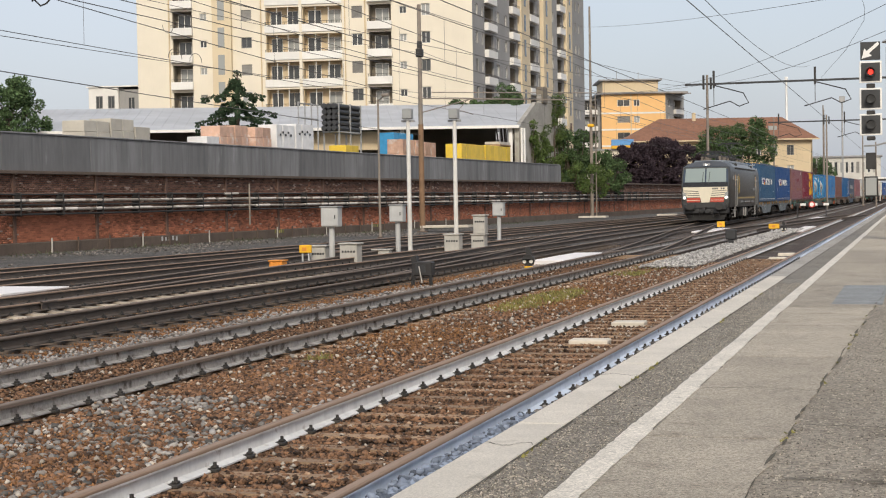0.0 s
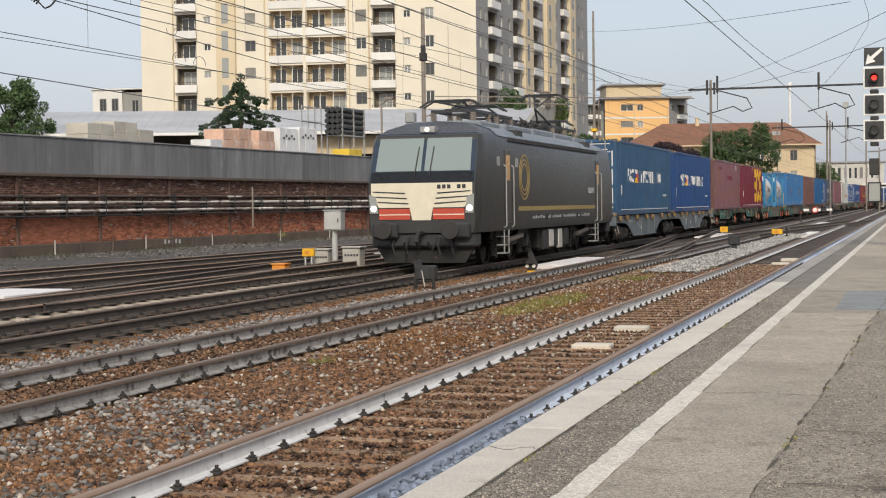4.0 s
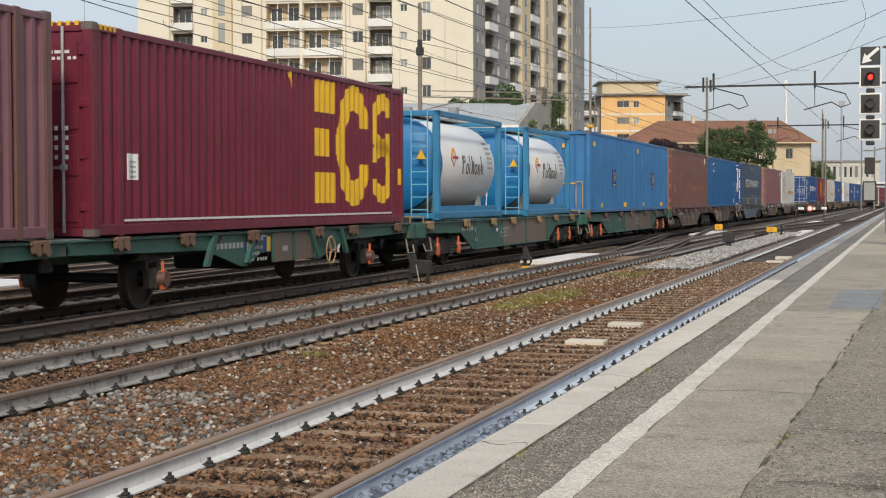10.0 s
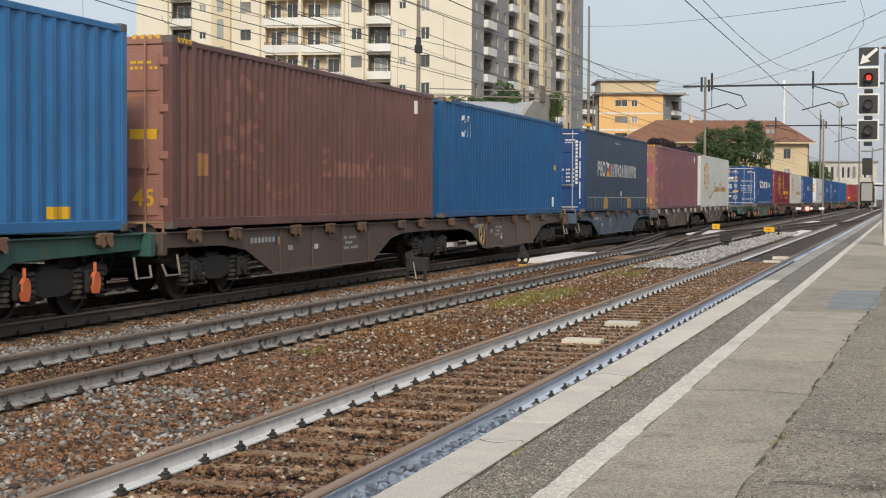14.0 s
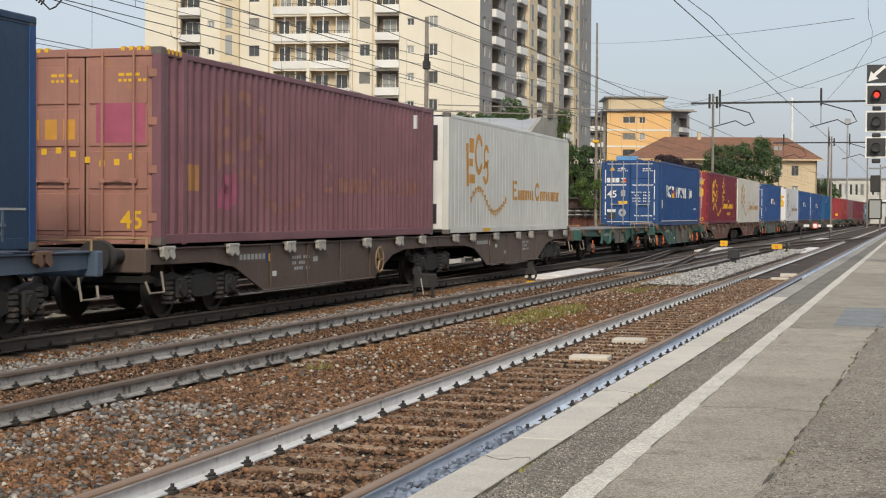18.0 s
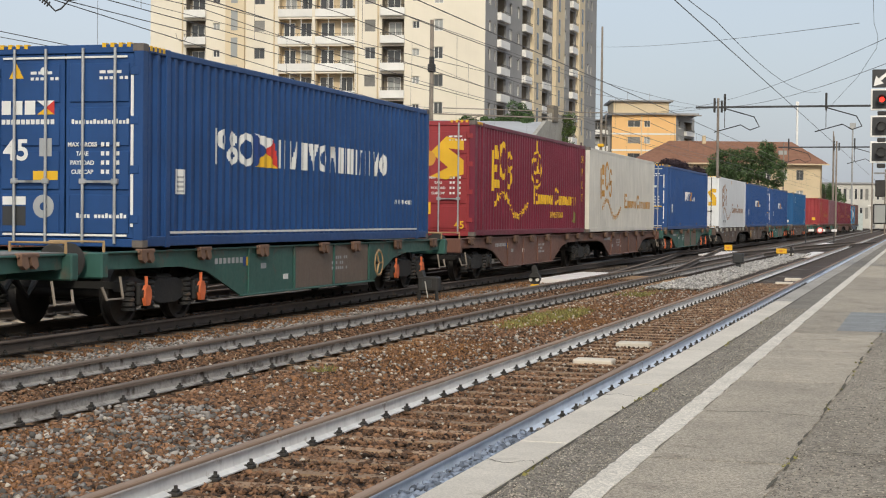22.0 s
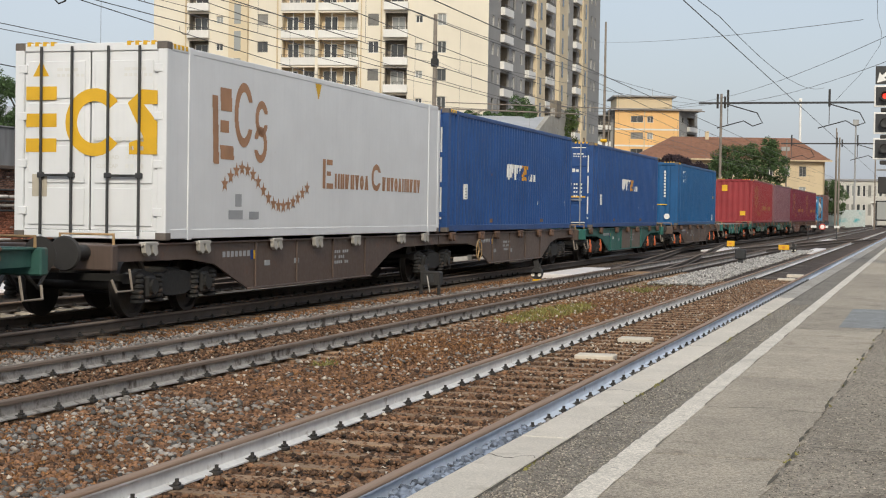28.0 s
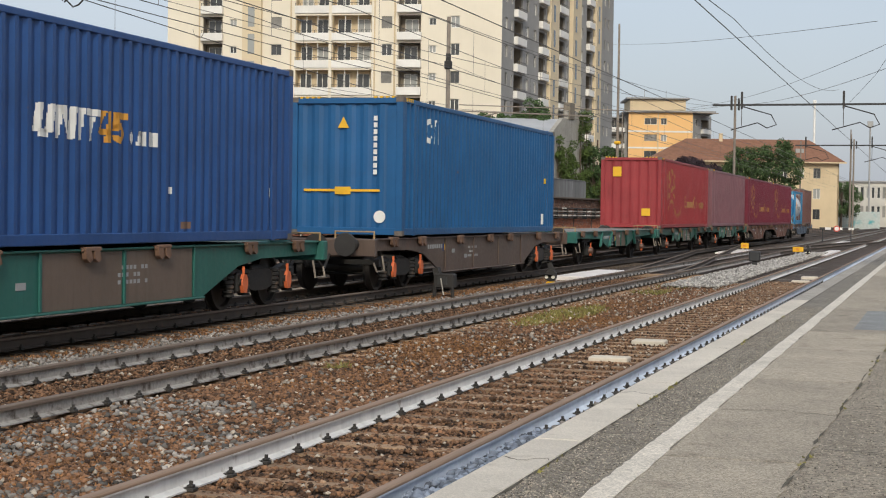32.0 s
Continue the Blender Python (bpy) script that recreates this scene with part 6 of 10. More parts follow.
cabinet(-16.2, 44.2, 0.55, 0.5, 0.62, "grey steel relay cabinet beside the tracks")
cabinet(-17.3, 44.5, 0.5, 0.5, 0.55, "low grey steel relay cabinet beside a yellow marker")
cabinet(-15.65, 53.3, 0.55, 0.5, 0.66, "grey steel relay cabinet at a lamp post")
cabinet(-15.3, 55.5, 0.5, 0.5, 0.6, "grey steel relay cabinet at a lamp post")
cabinet(-15.25, 55.5, 0.45, 0.45, 0.55, "grey steel relay cabinet stacked on another").matrix_basis = pose(-15.25, 55.5, G + 0.75)
cabinet(-17.2, 50.0, 0.6, 0.3, 0.24, "low pale cable pit cover beside the tracks")


def marker(x, y, label, w=0.36, h=0.2, z=0.42):
    mk = thing("marker_board", label, "marker board", pose(x, y, G), "yellow marker boards")
    for dx in (-0.1, 0.1):
        Shape().box(dx - 0.025, dx + 0.025, -0.02, 0.02, -0.1, z, 0.005).make("leg", M_CAB_LIGHT, mk)
    brd = Shape().box(-w / 2, w / 2, -0.06, 0.06, z - h / 2, z + h / 2, 0.02).make("board", M_YELLOW, mk, "bright yellow board")
    Shape().box(-0.09, 0.05, -0.066, -0.06, z - 0.05, z + 0.05).make("marking", M_ORANGE, brd)
    return mk


marker(-17.5, 43.8, "small yellow marker board on short legs", 0.38, 0.24, 0.5)
marker(-17.6, 64.1, "small yellow marker board on short legs", 0.5, 0.25)
marker(-9.95, 85.4, "small yellow marker board between the tracks", 0.42, 0.3, 0.35)
marker(-6.3, 75.5, "yellow marker board beside white lamps", 0.5, 0.24, 0.4)
ob = thing("cable_box", "low orange cable box beside the sidings", "cable box", pose(-17.1, 40.7, G))
Shape().box(-0.2, 0.2, -0.2, 0.2, -0.05, 0.26, 0.03).make("case", M_ORANGE, ob)
Shape().box(-0.22, 0.22, -0.22, 0.22, 0.26, 0.3, 0.01).make("lid", M_ORANGE, ob)


def dwarf(x, y, label, s=1.0):
    d = thing("dwarf_signal", label, "dwarf signal", pose(x, y, G), "dwarf signals")
    Shape().box(-0.17 * s, 0.17 * s, -0.08, 0.1, -0.1, 0.12, 0.02).make("base", M_YELLOW, d, "yellow base")
    case = Shape().lathe([(0.0, -0.06), (0.26 * s, -0.06), (0.27 * s, 0.0), (0.26 * s, 0.1), (0.0, 0.12)], (0, 0, 0.12 + 0.26 * s), "y", 20).make("case", M_BLACK, d, smooth=True)
    for dx, dz in ((-0.15, -0.06), (0.15, -0.06)):
        Shape().cyl((dx * s, -0.06, 0.12 + 0.26 * s + dz * s), (dx * s, -0.09, 0.12 + 0.26 * s + dz * s), 0.08 * s, n=14).make("lens", M_LENS_PALE, case, "white lens")
    Shape().box(-0.2 * s, 0.2 * s, -0.16, -0.05, 0.12 + 0.3 * s, 0.12 + 0.33 * s, 0.01).make("hood", M_BLACK, case)
    Shape().extrude([(-0.1 * s, 0.12 + 0.48 * s), (0.2 * s, 0.12 + 0.44 * s), (0.02 * s, 0.12 + 0.85 * s), (-0.16 * s, 0.12 + 0.78 * s)], "y", 0.0, 0.06).make("top_plate", M_BLACK, case)
    return d


dwarf(-9.72, 40.1, "low black dwarf signal with two white lamps", 0.6)
dwarf(-6.0, 77.5, "low black dwarf signal with two white lamps", 0.55)
pt = thing("point_motor", "black point lever stand beside the goods track", "point stand", pose(-10.3, 32.6, G - 0.1))
Shape().box(-0.2, 0.26, -0.14, 0.14, 0.34, 0.66, 0.03).extrude([(-0.2, 0.62), (-0.06, 0.62), (-0.12, 0.8), (-0.24, 0.76)], "y", -0.1, 0.1).make("case", M_BLACK, pt)
Shape().tube([(-0.02, -0.16, 0.56), (0.06, -0.2, 0.2)], 0.014).make("lever", M_CABINET, pt, "slanted steel lever")
for dx in (-0.17, 0.22):
    Shape().tube([(dx, -0.1, 0.4), (dx * 1.15, -0.1, -0.1)], 0.045).make("leg", M_BLACK, pt)
Shape().box(-0.1, 0.12, -0.155, -0.14, 0.42, 0.6).make("plate", M_DARK, pt)
bp = thing("track_magnet", "dark blue equipment post between the tracks", "equipment post", pose(-6.5, 59, G))
Shape().box(-0.09, 0.09, -0.09, 0.09, -0.1, 0.3).box(-0.2, 0.2, -0.16, 0.16, 0.25, 0.62, 0.03).make("case", M_DARK, bp)


def white_cover(x0, x1, y0, y1, label, z=-0.02):
    w = thing("walkway_cover", label, "track crossing cover", pose(0, 0, 0), "white covers")
    n = max(1, int((y1 - y0) / 1.6))
    for i in range(n):
        a = y0 + (y1 - y0) * i / n
        Shape().box(x0, x1, a, a + (y1 - y0) / n - 0.02, G - 0.05, z + 0.004 * (i % 2), 0.015).make("board", M_WHITE_BOARD, w)
    return w


white_cover(-10.25, -9.35, 42.6, 48.6, "white painted boards beside the goods track", -0.03)
white_cover(-10.9, -9.8, 80.5, 88.5, "white painted boards far along the tracks", -0.12)
white_cover(-8.0, -6.6, 116, 128, "white painted boards far along the tracks", -0.12)
white_cover(-5.9, -5.3, 80, 92, "white painted boards beside the platform track", -0.13)
white_cover(-18.6, -17.0, 26.6, 29.2, "white painted boards between the sidings", 0.02)


def block(x, y, w, d, label, z=-0.115):
    b = Shape().box(-w / 2, w / 2, -d / 2, d / 2, -0.14, 0.0, 0.015).make("concrete_block", M_BLOCK, at=pose(x, y, z, 0, 0, 2))
    return tagged(b, label, "concrete block", "track blocks")


block(-3.96, 19.6, 0.5, 0.34, "pale concrete block lying between the rails")
block(-3.96, 22.5, 0.48, 0.4, "pale concrete block lying between the rails")
block(-3.75, 46.0, 0.5, 0.5, "pale concrete block far along between the rails")
block(-3.75, 49.3, 0.5, 0.5, "pale concrete block far along between the rails")
block(-6.55, 42.4, 0.42, 0.7, "pale stone block on the ballast between the tracks", -0.1)
block(-24.6, 124.0, 2.2, 1.6, "grey concrete cable pit near the wall", 0.25)
block(-27.0, 90.7, 3.0, 1.6, "grey concrete cable pit near the wall", 0.2)
block(-20.5, 136.0, 1.6, 1.6, "grey concrete cable pit near the wall", 0.2)
bar = thing("stop_barrier", "red and white barrier bar with a round red sign", "barrier", pose(-7.7, 128, 0))
for x in (-1.1, 1.1):
    Shape().box(x - 0.04, x + 0.04, -0.03, 0.03, G - 0.1, 0.85).make("post", M_DARK, bar)
for k in range(6):
    Shape().box(-1.35 + 0.45 * k, -0.92 + 0.45 * k, -0.03, 0.03, 0.78, 0.98, 0.01).make("stripe", M_WHITE if k % 2 else M_DARK, bar)
disc = Shape().cyl((0, -0.04, 0.88), (0, -0.07, 0.88), 0.25, n=20).make("round_sign", M_RED, bar, "round red sign with a white centre")
Shape().cyl((0, -0.07, 0.88), (0, -0.08, 0.88), 0.17, n=20).make("sign_face", M_WHITE, disc)

# ---- the goods train ----
MOVERS = []      # thing, distance of its centre behind the locomotive's front, height
WHEELSETS = []   # wheelset, distance behind the locomotive's front
FLOOR = 1.186    # underside of the containers
WHEEL_R = 0.46

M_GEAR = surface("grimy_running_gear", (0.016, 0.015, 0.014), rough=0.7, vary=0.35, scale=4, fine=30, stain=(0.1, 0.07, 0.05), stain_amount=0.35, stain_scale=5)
M_TREAD = surface("worn_wheel_steel", (0.034, 0.03, 0.027), rough=0.6, metal=0.2, vary=0.3, scale=6)
M_AXLEBOX = surface("orange_red_axlebox_cover", (0.6, 0.14, 0.05), rough=0.55, vary=0.2, scale=6, rnd=0.1)
M_LOCK = surface("faded_orange_lock_flap", (0.18, 0.105, 0.07), rough=0.65, vary=0.25, scale=5, rnd=0.2, stain=(0.2, 0.12, 0.07), stain_amount=0.3)
M_LOCKY = surface("faded_yellow_lock_flap", (0.34, 0.225, 0.11), rough=0.65, vary=0.25, scale=5, rnd=0.2, stain=(0.2, 0.12, 0.07), stain_amount=0.3)
W_GREY = paint("grey_wagon_paint", (0.14, 0.165, 0.185), rust=0.25, streak=0.35)
W_GREEN = paint("dark_green_wagon_paint", (0.036, 0.106, 0.088), rust=0.4, streak=0.4, stain=(0.11, 0.085, 0.065))
W_TEAL = paint("teal_wagon_paint", (0.024, 0.125, 0.105), rust=0.22, streak=0.3, stain=(0.10, 0.08, 0.065))
W_BROWN = paint("brown_grimed_wagon_paint", (0.105, 0.074, 0.06), rust=0.35, streak=0.4, stain=(0.16, 0.075, 0.05))
W_PANEL = paint("brown_grimed_panel_paint", (0.15, 0.112, 0.088), rust=0.3, streak=0.35, stain=(0.11, 0.07, 0.05))
W_RED = paint("oxide_red_wagon_paint", (0.15, 0.07, 0.05), rust=0.3, streak=0.35, stain=(0.07, 0.05, 0.04))
W_NAVY = paint("slate_blue_wagon_paint", (0.075, 0.108, 0.155), rust=0.2, streak=0.35, stain=(0.08, 0.07, 0.06))
M_TEXT_W = surface("faded_white_marking", (0.72, 0.72, 0.70), rough=0.6, vary=0.08, scale=2, stain=(0.4, 0.4, 0.4), stain_amount=0.15)
M_TEXT_Y = surface("yellow_marking", (0.72, 0.42, 0.02), rough=0.6, vary=0.1, scale=2)
M_TEXT_O = surface("ochre_orange_marking", (0.58, 0.28, 0.04), rough=0.6, vary=0.15, scale=2)
M_TEXT_FADE = surface("half_faded_yellow_marking", (0.33, 0.16, 0.06), rough=0.65, vary=0.3, scale=3)
M_TEXT_FADER = surface("almost_gone_marking", (0.225, 0.105, 0.085), rough=0.65, vary=0.3, scale=3)
M_TEXT_GREY = surface("grey_marking", (0.35, 0.36, 0.37), rough=0.6, vary=0.1)
M_TEXT_RED = surface("red_marking", (0.55, 0.04, 0.03), rough=0.6, vary=0.1)
M_FLAG_BLUE = surface("blue_marking", (0.015, 0.045, 0.19), rough=0.6, vary=0.1)
M_STEEL_BAR = surface("galvanised_lock_bar", (0.38, 0.39, 0.4), rough=0.5, metal=0.4, vary=0.2, scale=5)


def wheelset_shape(r=WHEEL_R):
    s = Shape()
    for sx in (1, -1):
        prof = [(0.0, 0.69), (0.1, 0.68), (0.12, 0.80), (0.16, 0.78), (0.3, 0.735), (r - 0.08, 0.74), (r - 0.06, 0.80), (r - 0.005, 0.80), (r, 0.70), (r + 0.028, 0.685), (r + 0.02, 0.665), (r - 0.06, 0.665), (0.3, 0.70), (0.1, 0.66), (0.0, 0.66)]
        s.lathe([(a, sx * b) for a, b in prof], axis="x", n=28)
    s.cyl((-1.0, 0, 0), (1.0, 0, 0), 0.075, n=12)
    return s


def y25_frame():
    s = Shape()
    out = [(-1.45, 0.52), (-1.45, 0.66), (-1.1, 0.72), (-0.55, 0.6), (-0.3, 0.66), (0.3, 0.66), (0.55, 0.6), (1.1, 0.72), (1.45, 0.66), (1.45, 0.52), (1.15, 0.50), (0.9, 0.52), (0.5, 0.36), (0.25, 0.30), (-0.25, 0.30), (-0.5, 0.36), (-0.9, 0.52), (-1.15, 0.50)]
    for x in (0.93, -1.05):
        s.extrude(out, "x", x, x + 0.12)
    s.box(-1.0, 1.0, -0.25, 0.25, 0.45, 0.72, 0.03)
    for y in (-1.4, 1.34):
        s.box(-1.0, 1.0, y, y + 0.08, 0.55, 0.65)
    return s


def axle_box():
    s = Shape()
    s.box(0.9, 1.12, -0.14, 0.14, -0.16, 0.16, 0.03)
    s.cyl((1.1, 0, 0), (1.17, 0, 0), 0.11, n=14)
    return s


def coil_spring_shape():
    prof = [(0.0, -0.22), (0.1, -0.22), (0.1, -0.185)]
    for k in range(5):
        prof += [(0.068, -0.175 + 0.075 * k), (0.096, -0.155 + 0.075 * k), (0.096, -0.125 + 0.075 * k)]
    return Shape().lathe(prof + [(0.06, 0.2), (0.0, 0.2)], (1.03, 0, 0), "z", 10)


def box_cover():
    return Shape().extrude([(-0.05, -0.16), (0.05, -0.16), (0.1, -0.04), (0.09, 0.06), (0.04, 0.13), (-0.04, 0.13), (-0.09, 0.06), (-0.1, -0.04)], "x", 1.14, 1.2).cyl((1.16, 0, 0.1), (1.16, 0, 0.26), 0.025, n=6)


def brake_rig():
    s = Shape()
    for y in (-0.42, 0.42):
        s.box(0.62, 0.8, y - 0.04, y + 0.04, 0.25, 0.6, 0.02).box(-0.8, -0.62, y - 0.04, y + 0.04, 0.25, 0.6, 0.02)
    s.cyl((-0.8, 0.42, 0.33), (0.8, 0.42, 0.33), 0.03, n=6).cyl((-0.8, -0.42, 0.33), (0.8, -0.42, 0.33), 0.03, n=6)
    return s


def bogie(parent, y, u, covers=True, base=1.8):
    b = put("bogie", shared("bogie", y25_frame, M_GEAR), parent, "grimy two-axle bogie", pose(0, y, 0))
    put("brake_rigging", shared("brake_rigging", brake_rig, M_GEAR), b)
    for dy in (-base / 2, base / 2):
        w = put("wheelset", shared("wheelset", wheelset_shape, M_TREAD, True), b, at=pose(0, dy, WHEEL_R))
        WHEELSETS.append((w, u + dy, WHEEL_R, dy))
        for sgn in (0, 180):
            at = pose(0, dy, WHEEL_R, 0, 0, sgn)
            put("axlebox", shared("axlebox", axle_box, M_GEAR), b, at=at)
            for k in (-0.3, 0.3):
                put("spring", shared("spring", coil_spring_shape, M_GEAR, True), b, at=pose(0, dy + k, WHEEL_R, 0, 0, sgn))
            if covers:
                put("axlebox_cover", shared("axlebox_cover", box_cover, M_AXLEBOX), b, "orange-red cover", at)
    return b


def axle_gear(parent, y, u):
    def irons():
        s = Shape()
        for x in (0.93, -1.0):
            s.extrude([(-0.3, 0.95), (0.3, 0.95), (0.16, 0.35), (0.1, 0.35), (0.12, 0.7), (-0.12, 0.7), (-0.1, 0.35), (-0.16, 0.35)], "x", x, x + 0.07)
            for k in range(5):
                s.box(x - 0.01, x + 0.09, -0.6 + 0.06 * k, 0.6 - 0.06 * k, 0.74 + 0.03 * k, 0.768 + 0.03 * k)
        return s
    b = put("axle_guard", shared("axle_guard", irons, M_GEAR), parent, "leaf-sprung axle guard", pose(0, y, 0))
    w = put("wheelset", shared("wheelset", wheelset_shape, M_TREAD, True), b, at=pose(0, 0, WHEEL_R))
    WHEELSETS.append((w, u, WHEEL_R, 0.0))
    for sgn in (0, 180):
        put("axlebox", shared("axlebox", axle_box, M_GEAR), b, at=pose(0, 0, WHEEL_R, 0, 0, sgn))
        put("axlebox_cover", shared("axlebox_cover", box_cover, M_AXLEBOX), b, "orange-red cover", pose(0, 0, WHEEL_R, 0, 0, sgn))


def buffer_shape():
    s = Shape().cyl((0, 0, 0), (0, 0.35, 0), 0.11, n=12).cyl((0, 0.33, 0), (0, 0.58, 0), 0.075, n=12)
    s.cyl((0, 0.58, 0), (0, 0.62, 0), 0.24, 0.22, n=18)
    return s


def lock_flap():
    s = Shape().box(-0.02, 0.09, -0.2, 0.2, -0.02, 0.035, 0.01)
    for y in (-0.12, 0.1):
        s.extrude([(y - 0.09, 0.0), (y + 0.05, 0.0), (y + 0.1, -0.13), (y + 0.02, -0.17), (y - 0.06, -0.12)], "x", 0.02, 0.09)
    return s.cyl((0.05, -0.24, 0.0), (0.05, 0.24, 0.0), 0.025, n=6)


def handwheel():
    s = Shape().lathe([(0.25, -0.015), (0.28, 0.0), (0.25, 0.015), (0.22, 0.0), (0.25, -0.015)], axis="x", n=24)
    for a in (0, 120, 240):
        s.cyl((0, 0, 0), (0, 0.25 * math.cos(radians(a)), 0.25 * math.sin(radians(a))), 0.02, n=6)
    return s


def coupling():
    s = Shape().box(-0.06, 0.06, -0.1, 0.45, 0.86, 0.98, 0.02).tube([(0, 0.42, 0.9), (0, 0.55, 0.72), (0, 0.35, 0.55)], 0.04)
    s.tube([(0.35, 0.0, 0.8), (0.36, 0.35, 0.5), (0.3, 0.62, 0.72)], 0.028).tube([(-0.35, 0.0, 0.8), (-0.36, 0.35, 0.5), (-0.3, 0.62, 0.72)], 0.028)
    return s


def wagon(u0, u1, mat, label, style="belly", bogies=(1, 1), ends=(1, 1), flaps=M_LOCK, covers=True, wheel_at=None, plates=1):
    """One wagon body from u0 to u1 behind the train's front; style belly (deep sill), slim (two-axle)."""
    half = (u1 - u0) / 2
    w = thing("container_wagon", label, "container wagon", None, "wagons of the train")
    MOVERS.append((w, (u0 + u1) / 2, TZ))
    top = FLOOR - TZ - 0.035
    if style == "belly":
        low_, a, b = 0.3, 3.45, 4.75
        if half < 7.6:
            a, b = 3.3, 4.5
        out = [(-half, top), (half, top), (half, top - 0.24), (half - a + 0.9, top - 0.26), (half - a, top - 0.36), (half - b, low_), (-half + b, low_), (-half + a, top - 0.36), (-half + a - 0.9, top - 0.26), (-half, top - 0.24)]
    elif style == "long":
        low_, a, b = 0.36, 3.5, 4.6
        out = [(-half, top), (half, top), (half, top - 0.24), (half - a, top - 0.3), (half - b, low_), (-half + b, low_), (-half + a, top - 0.3), (-half, top - 0.24)]
    else:
        low_, a, b = 0.52, 4.2, 5.6
        out = [(-half, top), (half, top), (half, top - 0.2), (half - a, top - 0.26), (half - b, low_), (1.6, low_), (1.0, low_ + 0.2), (-1.0, low_ + 0.2), (-1.6, low_), (-half + b, low_), (-half + a, top - 0.26), (-half, top - 0.2)]
    for sx in (1, -1):
        x0, x1 = (1.12, 1.16) if sx > 0 else (-1.16, -1.12)
        sill = Shape().extrude(out, "x", x0, x1)
        sill.box(min(x0, x1 + 0.05 * sx), max(x1, x0 + 0.09 * sx), -half, half, top - 0.03, top, 0.008)
        if style != "slim":
            sill.box(min(x0, x1 + 0.05 * sx), max(x1, x0 + 0.09 * sx), -half + b, half - b, low_ - 0.02, low_ + 0.01, 0.008)
        sl = sill.make("side_sill", mat, w)
        if sx > 0:
            n = 4
            for k in range(n):
                y = -half + b + 0.3 + (2 * half - 2 * b - 0.6) * k / (n - 1)
                Shape().box(1.16, 1.19, y - 0.03, y + 0.03, low_ + 0.02, top - 0.03, 0.008).make("stiffener", mat, sl)
            for k in range(plates * 2):
                y = -half + b + 0.55 + 1.55 * k + 0.3 * math.sin(k * 3 + u0)
                z = low_ + 0.3 + 0.12 * math.sin(k * 2.2 + u0)
                Shape().box(1.162, 1.168, y, y + 0.22, z, z + 0.09).make("plate", M_TEXT_W if (k + int(u0)) % 3 == 0 else M_TEXT_GREY, sl, "worn painted plate")
            for k in (1, 2) if mat in (W_GREEN, W_TEAL) else ():
                y = -half + b + 0.36 + (2 * half - 2 * b - 0.6) * k / (n - 1)
                Shape().box(1.1605, 1.164, y, y + (2 * half - 2 * b - 0.6) / (n - 1) - 0.12, low_ + 0.02, top - 0.05).make("grimy_panel", W_PANEL, sl, "brown grimed panel")
            Shape().box(1.1625, 1.168, -half + b + 0.1, -half + b + 0.2, top - 0.32, top - 0.16).make("label_plate", M_FLAG_BLUE, sl, "blue and yellow label")
            Shape().box(1.1625, 1.168, -half + b + 0.2, -half + b + 0.3, top - 0.31, top - 0.17).make("label_plate", M_TEXT_Y, sl)
            s = Shape()
            for r_ in range(3):
                for k in range(8 - 2 * (r_ % 2)):
                    if (k * 3 + r_ + int(u0)) % 5:
                        y = (0.9 if int(u0) % 2 else -1.6) + 0.11 * k
                        s.box(1.1615, 1.165, y, y + 0.075, top - 0.3 - 0.1 * r_, top - 0.245 - 0.1 * r_)
            tagged(s.make("marking", M_TEXT_GREY, sl, "rows of small worn marks"), kind="stuff")
            s = Shape()
            for k in range(7):
                s.box(1.162, 1.166, -half + b - 1.0 + 0.16 * k, -half + b - 0.9 + 0.16 * k, top - 0.26, top - 0.17)
            tagged(s.make("marking", M_TEXT_GREY, sl), kind="stuff")
    # flaps that hold the containers
    fl = shared("lock_flap", lock_flap, flaps)
    n = 7 if style != "slim" else 6
    for k in range(n):
        y = -half + 1.0 + (2 * half - 2.0) * k / (n - 1) + 0.35 * math.sin(k * 4.0 + u0)
        for sx in (0, 180):
            put("lock_flap", fl, w, "faded hinged container lock", pose(1.17 if sx == 0 else -1.17, y, top - 0.01, 0, 0, sx))
    frame_ = Shape().box(-0.35, 0.35, -half + 0.05, half - 0.05, 0.72, top - 0.02, 0.03)
    k = -half + 0.8
    while k < half:
        frame_.box(-1.12, 1.12, k - 0.06, k + 0.06, top - 0.22, top - 0.02)
        k += 1.55
    frame_.make("centre_frame", mat, w)
    if style == "slim":
        Shape().box(-1.15, 1.15, -half, half, top - 0.01, top + 0.015).make("deck_edge", M_DECK, w, "grimy worn deck")
        for y in (-half + 4.4, -half + 6.0, half - 6.2, half - 4.6):
            lean = 0.32 if y < 0 else -0.32
            Shape().extrude([(y, top - 0.03), (y + 0.14, top - 0.03), (y + 0.14 - lean, low_ + 0.06), (y - lean, low_ + 0.06)], "x", 1.16, 1.23).make("gusset", mat, w, "slanted sill gusset")
            # no recess is cut: a thin dark sheet on the sill draws the shade
            Shape().extrude([(y + 0.15, top - 0.04), (y + 0.45, top - 0.04), (y + 0.2 - lean, low_ + 0.08), (y + 0.15 - lean, low_ + 0.08)], "x", 1.1605, 1.166).make("dark_recess", M_GEAR, w, "flat near-black sheet painted as shade beside the gusset")
        Shape().box(1.164, 1.17, -half + 6.5, -half + 6.66, low_ + 0.22, top - 0.1).make("label_plate", M_FLAG_BLUE, w, "blue label")
        Shape().box(1.164, 1.17, -half + 6.66, -half + 6.82, low_ + 0.22, top - 0.1).make("label_plate", M_TEXT_Y, w, "yellow label")
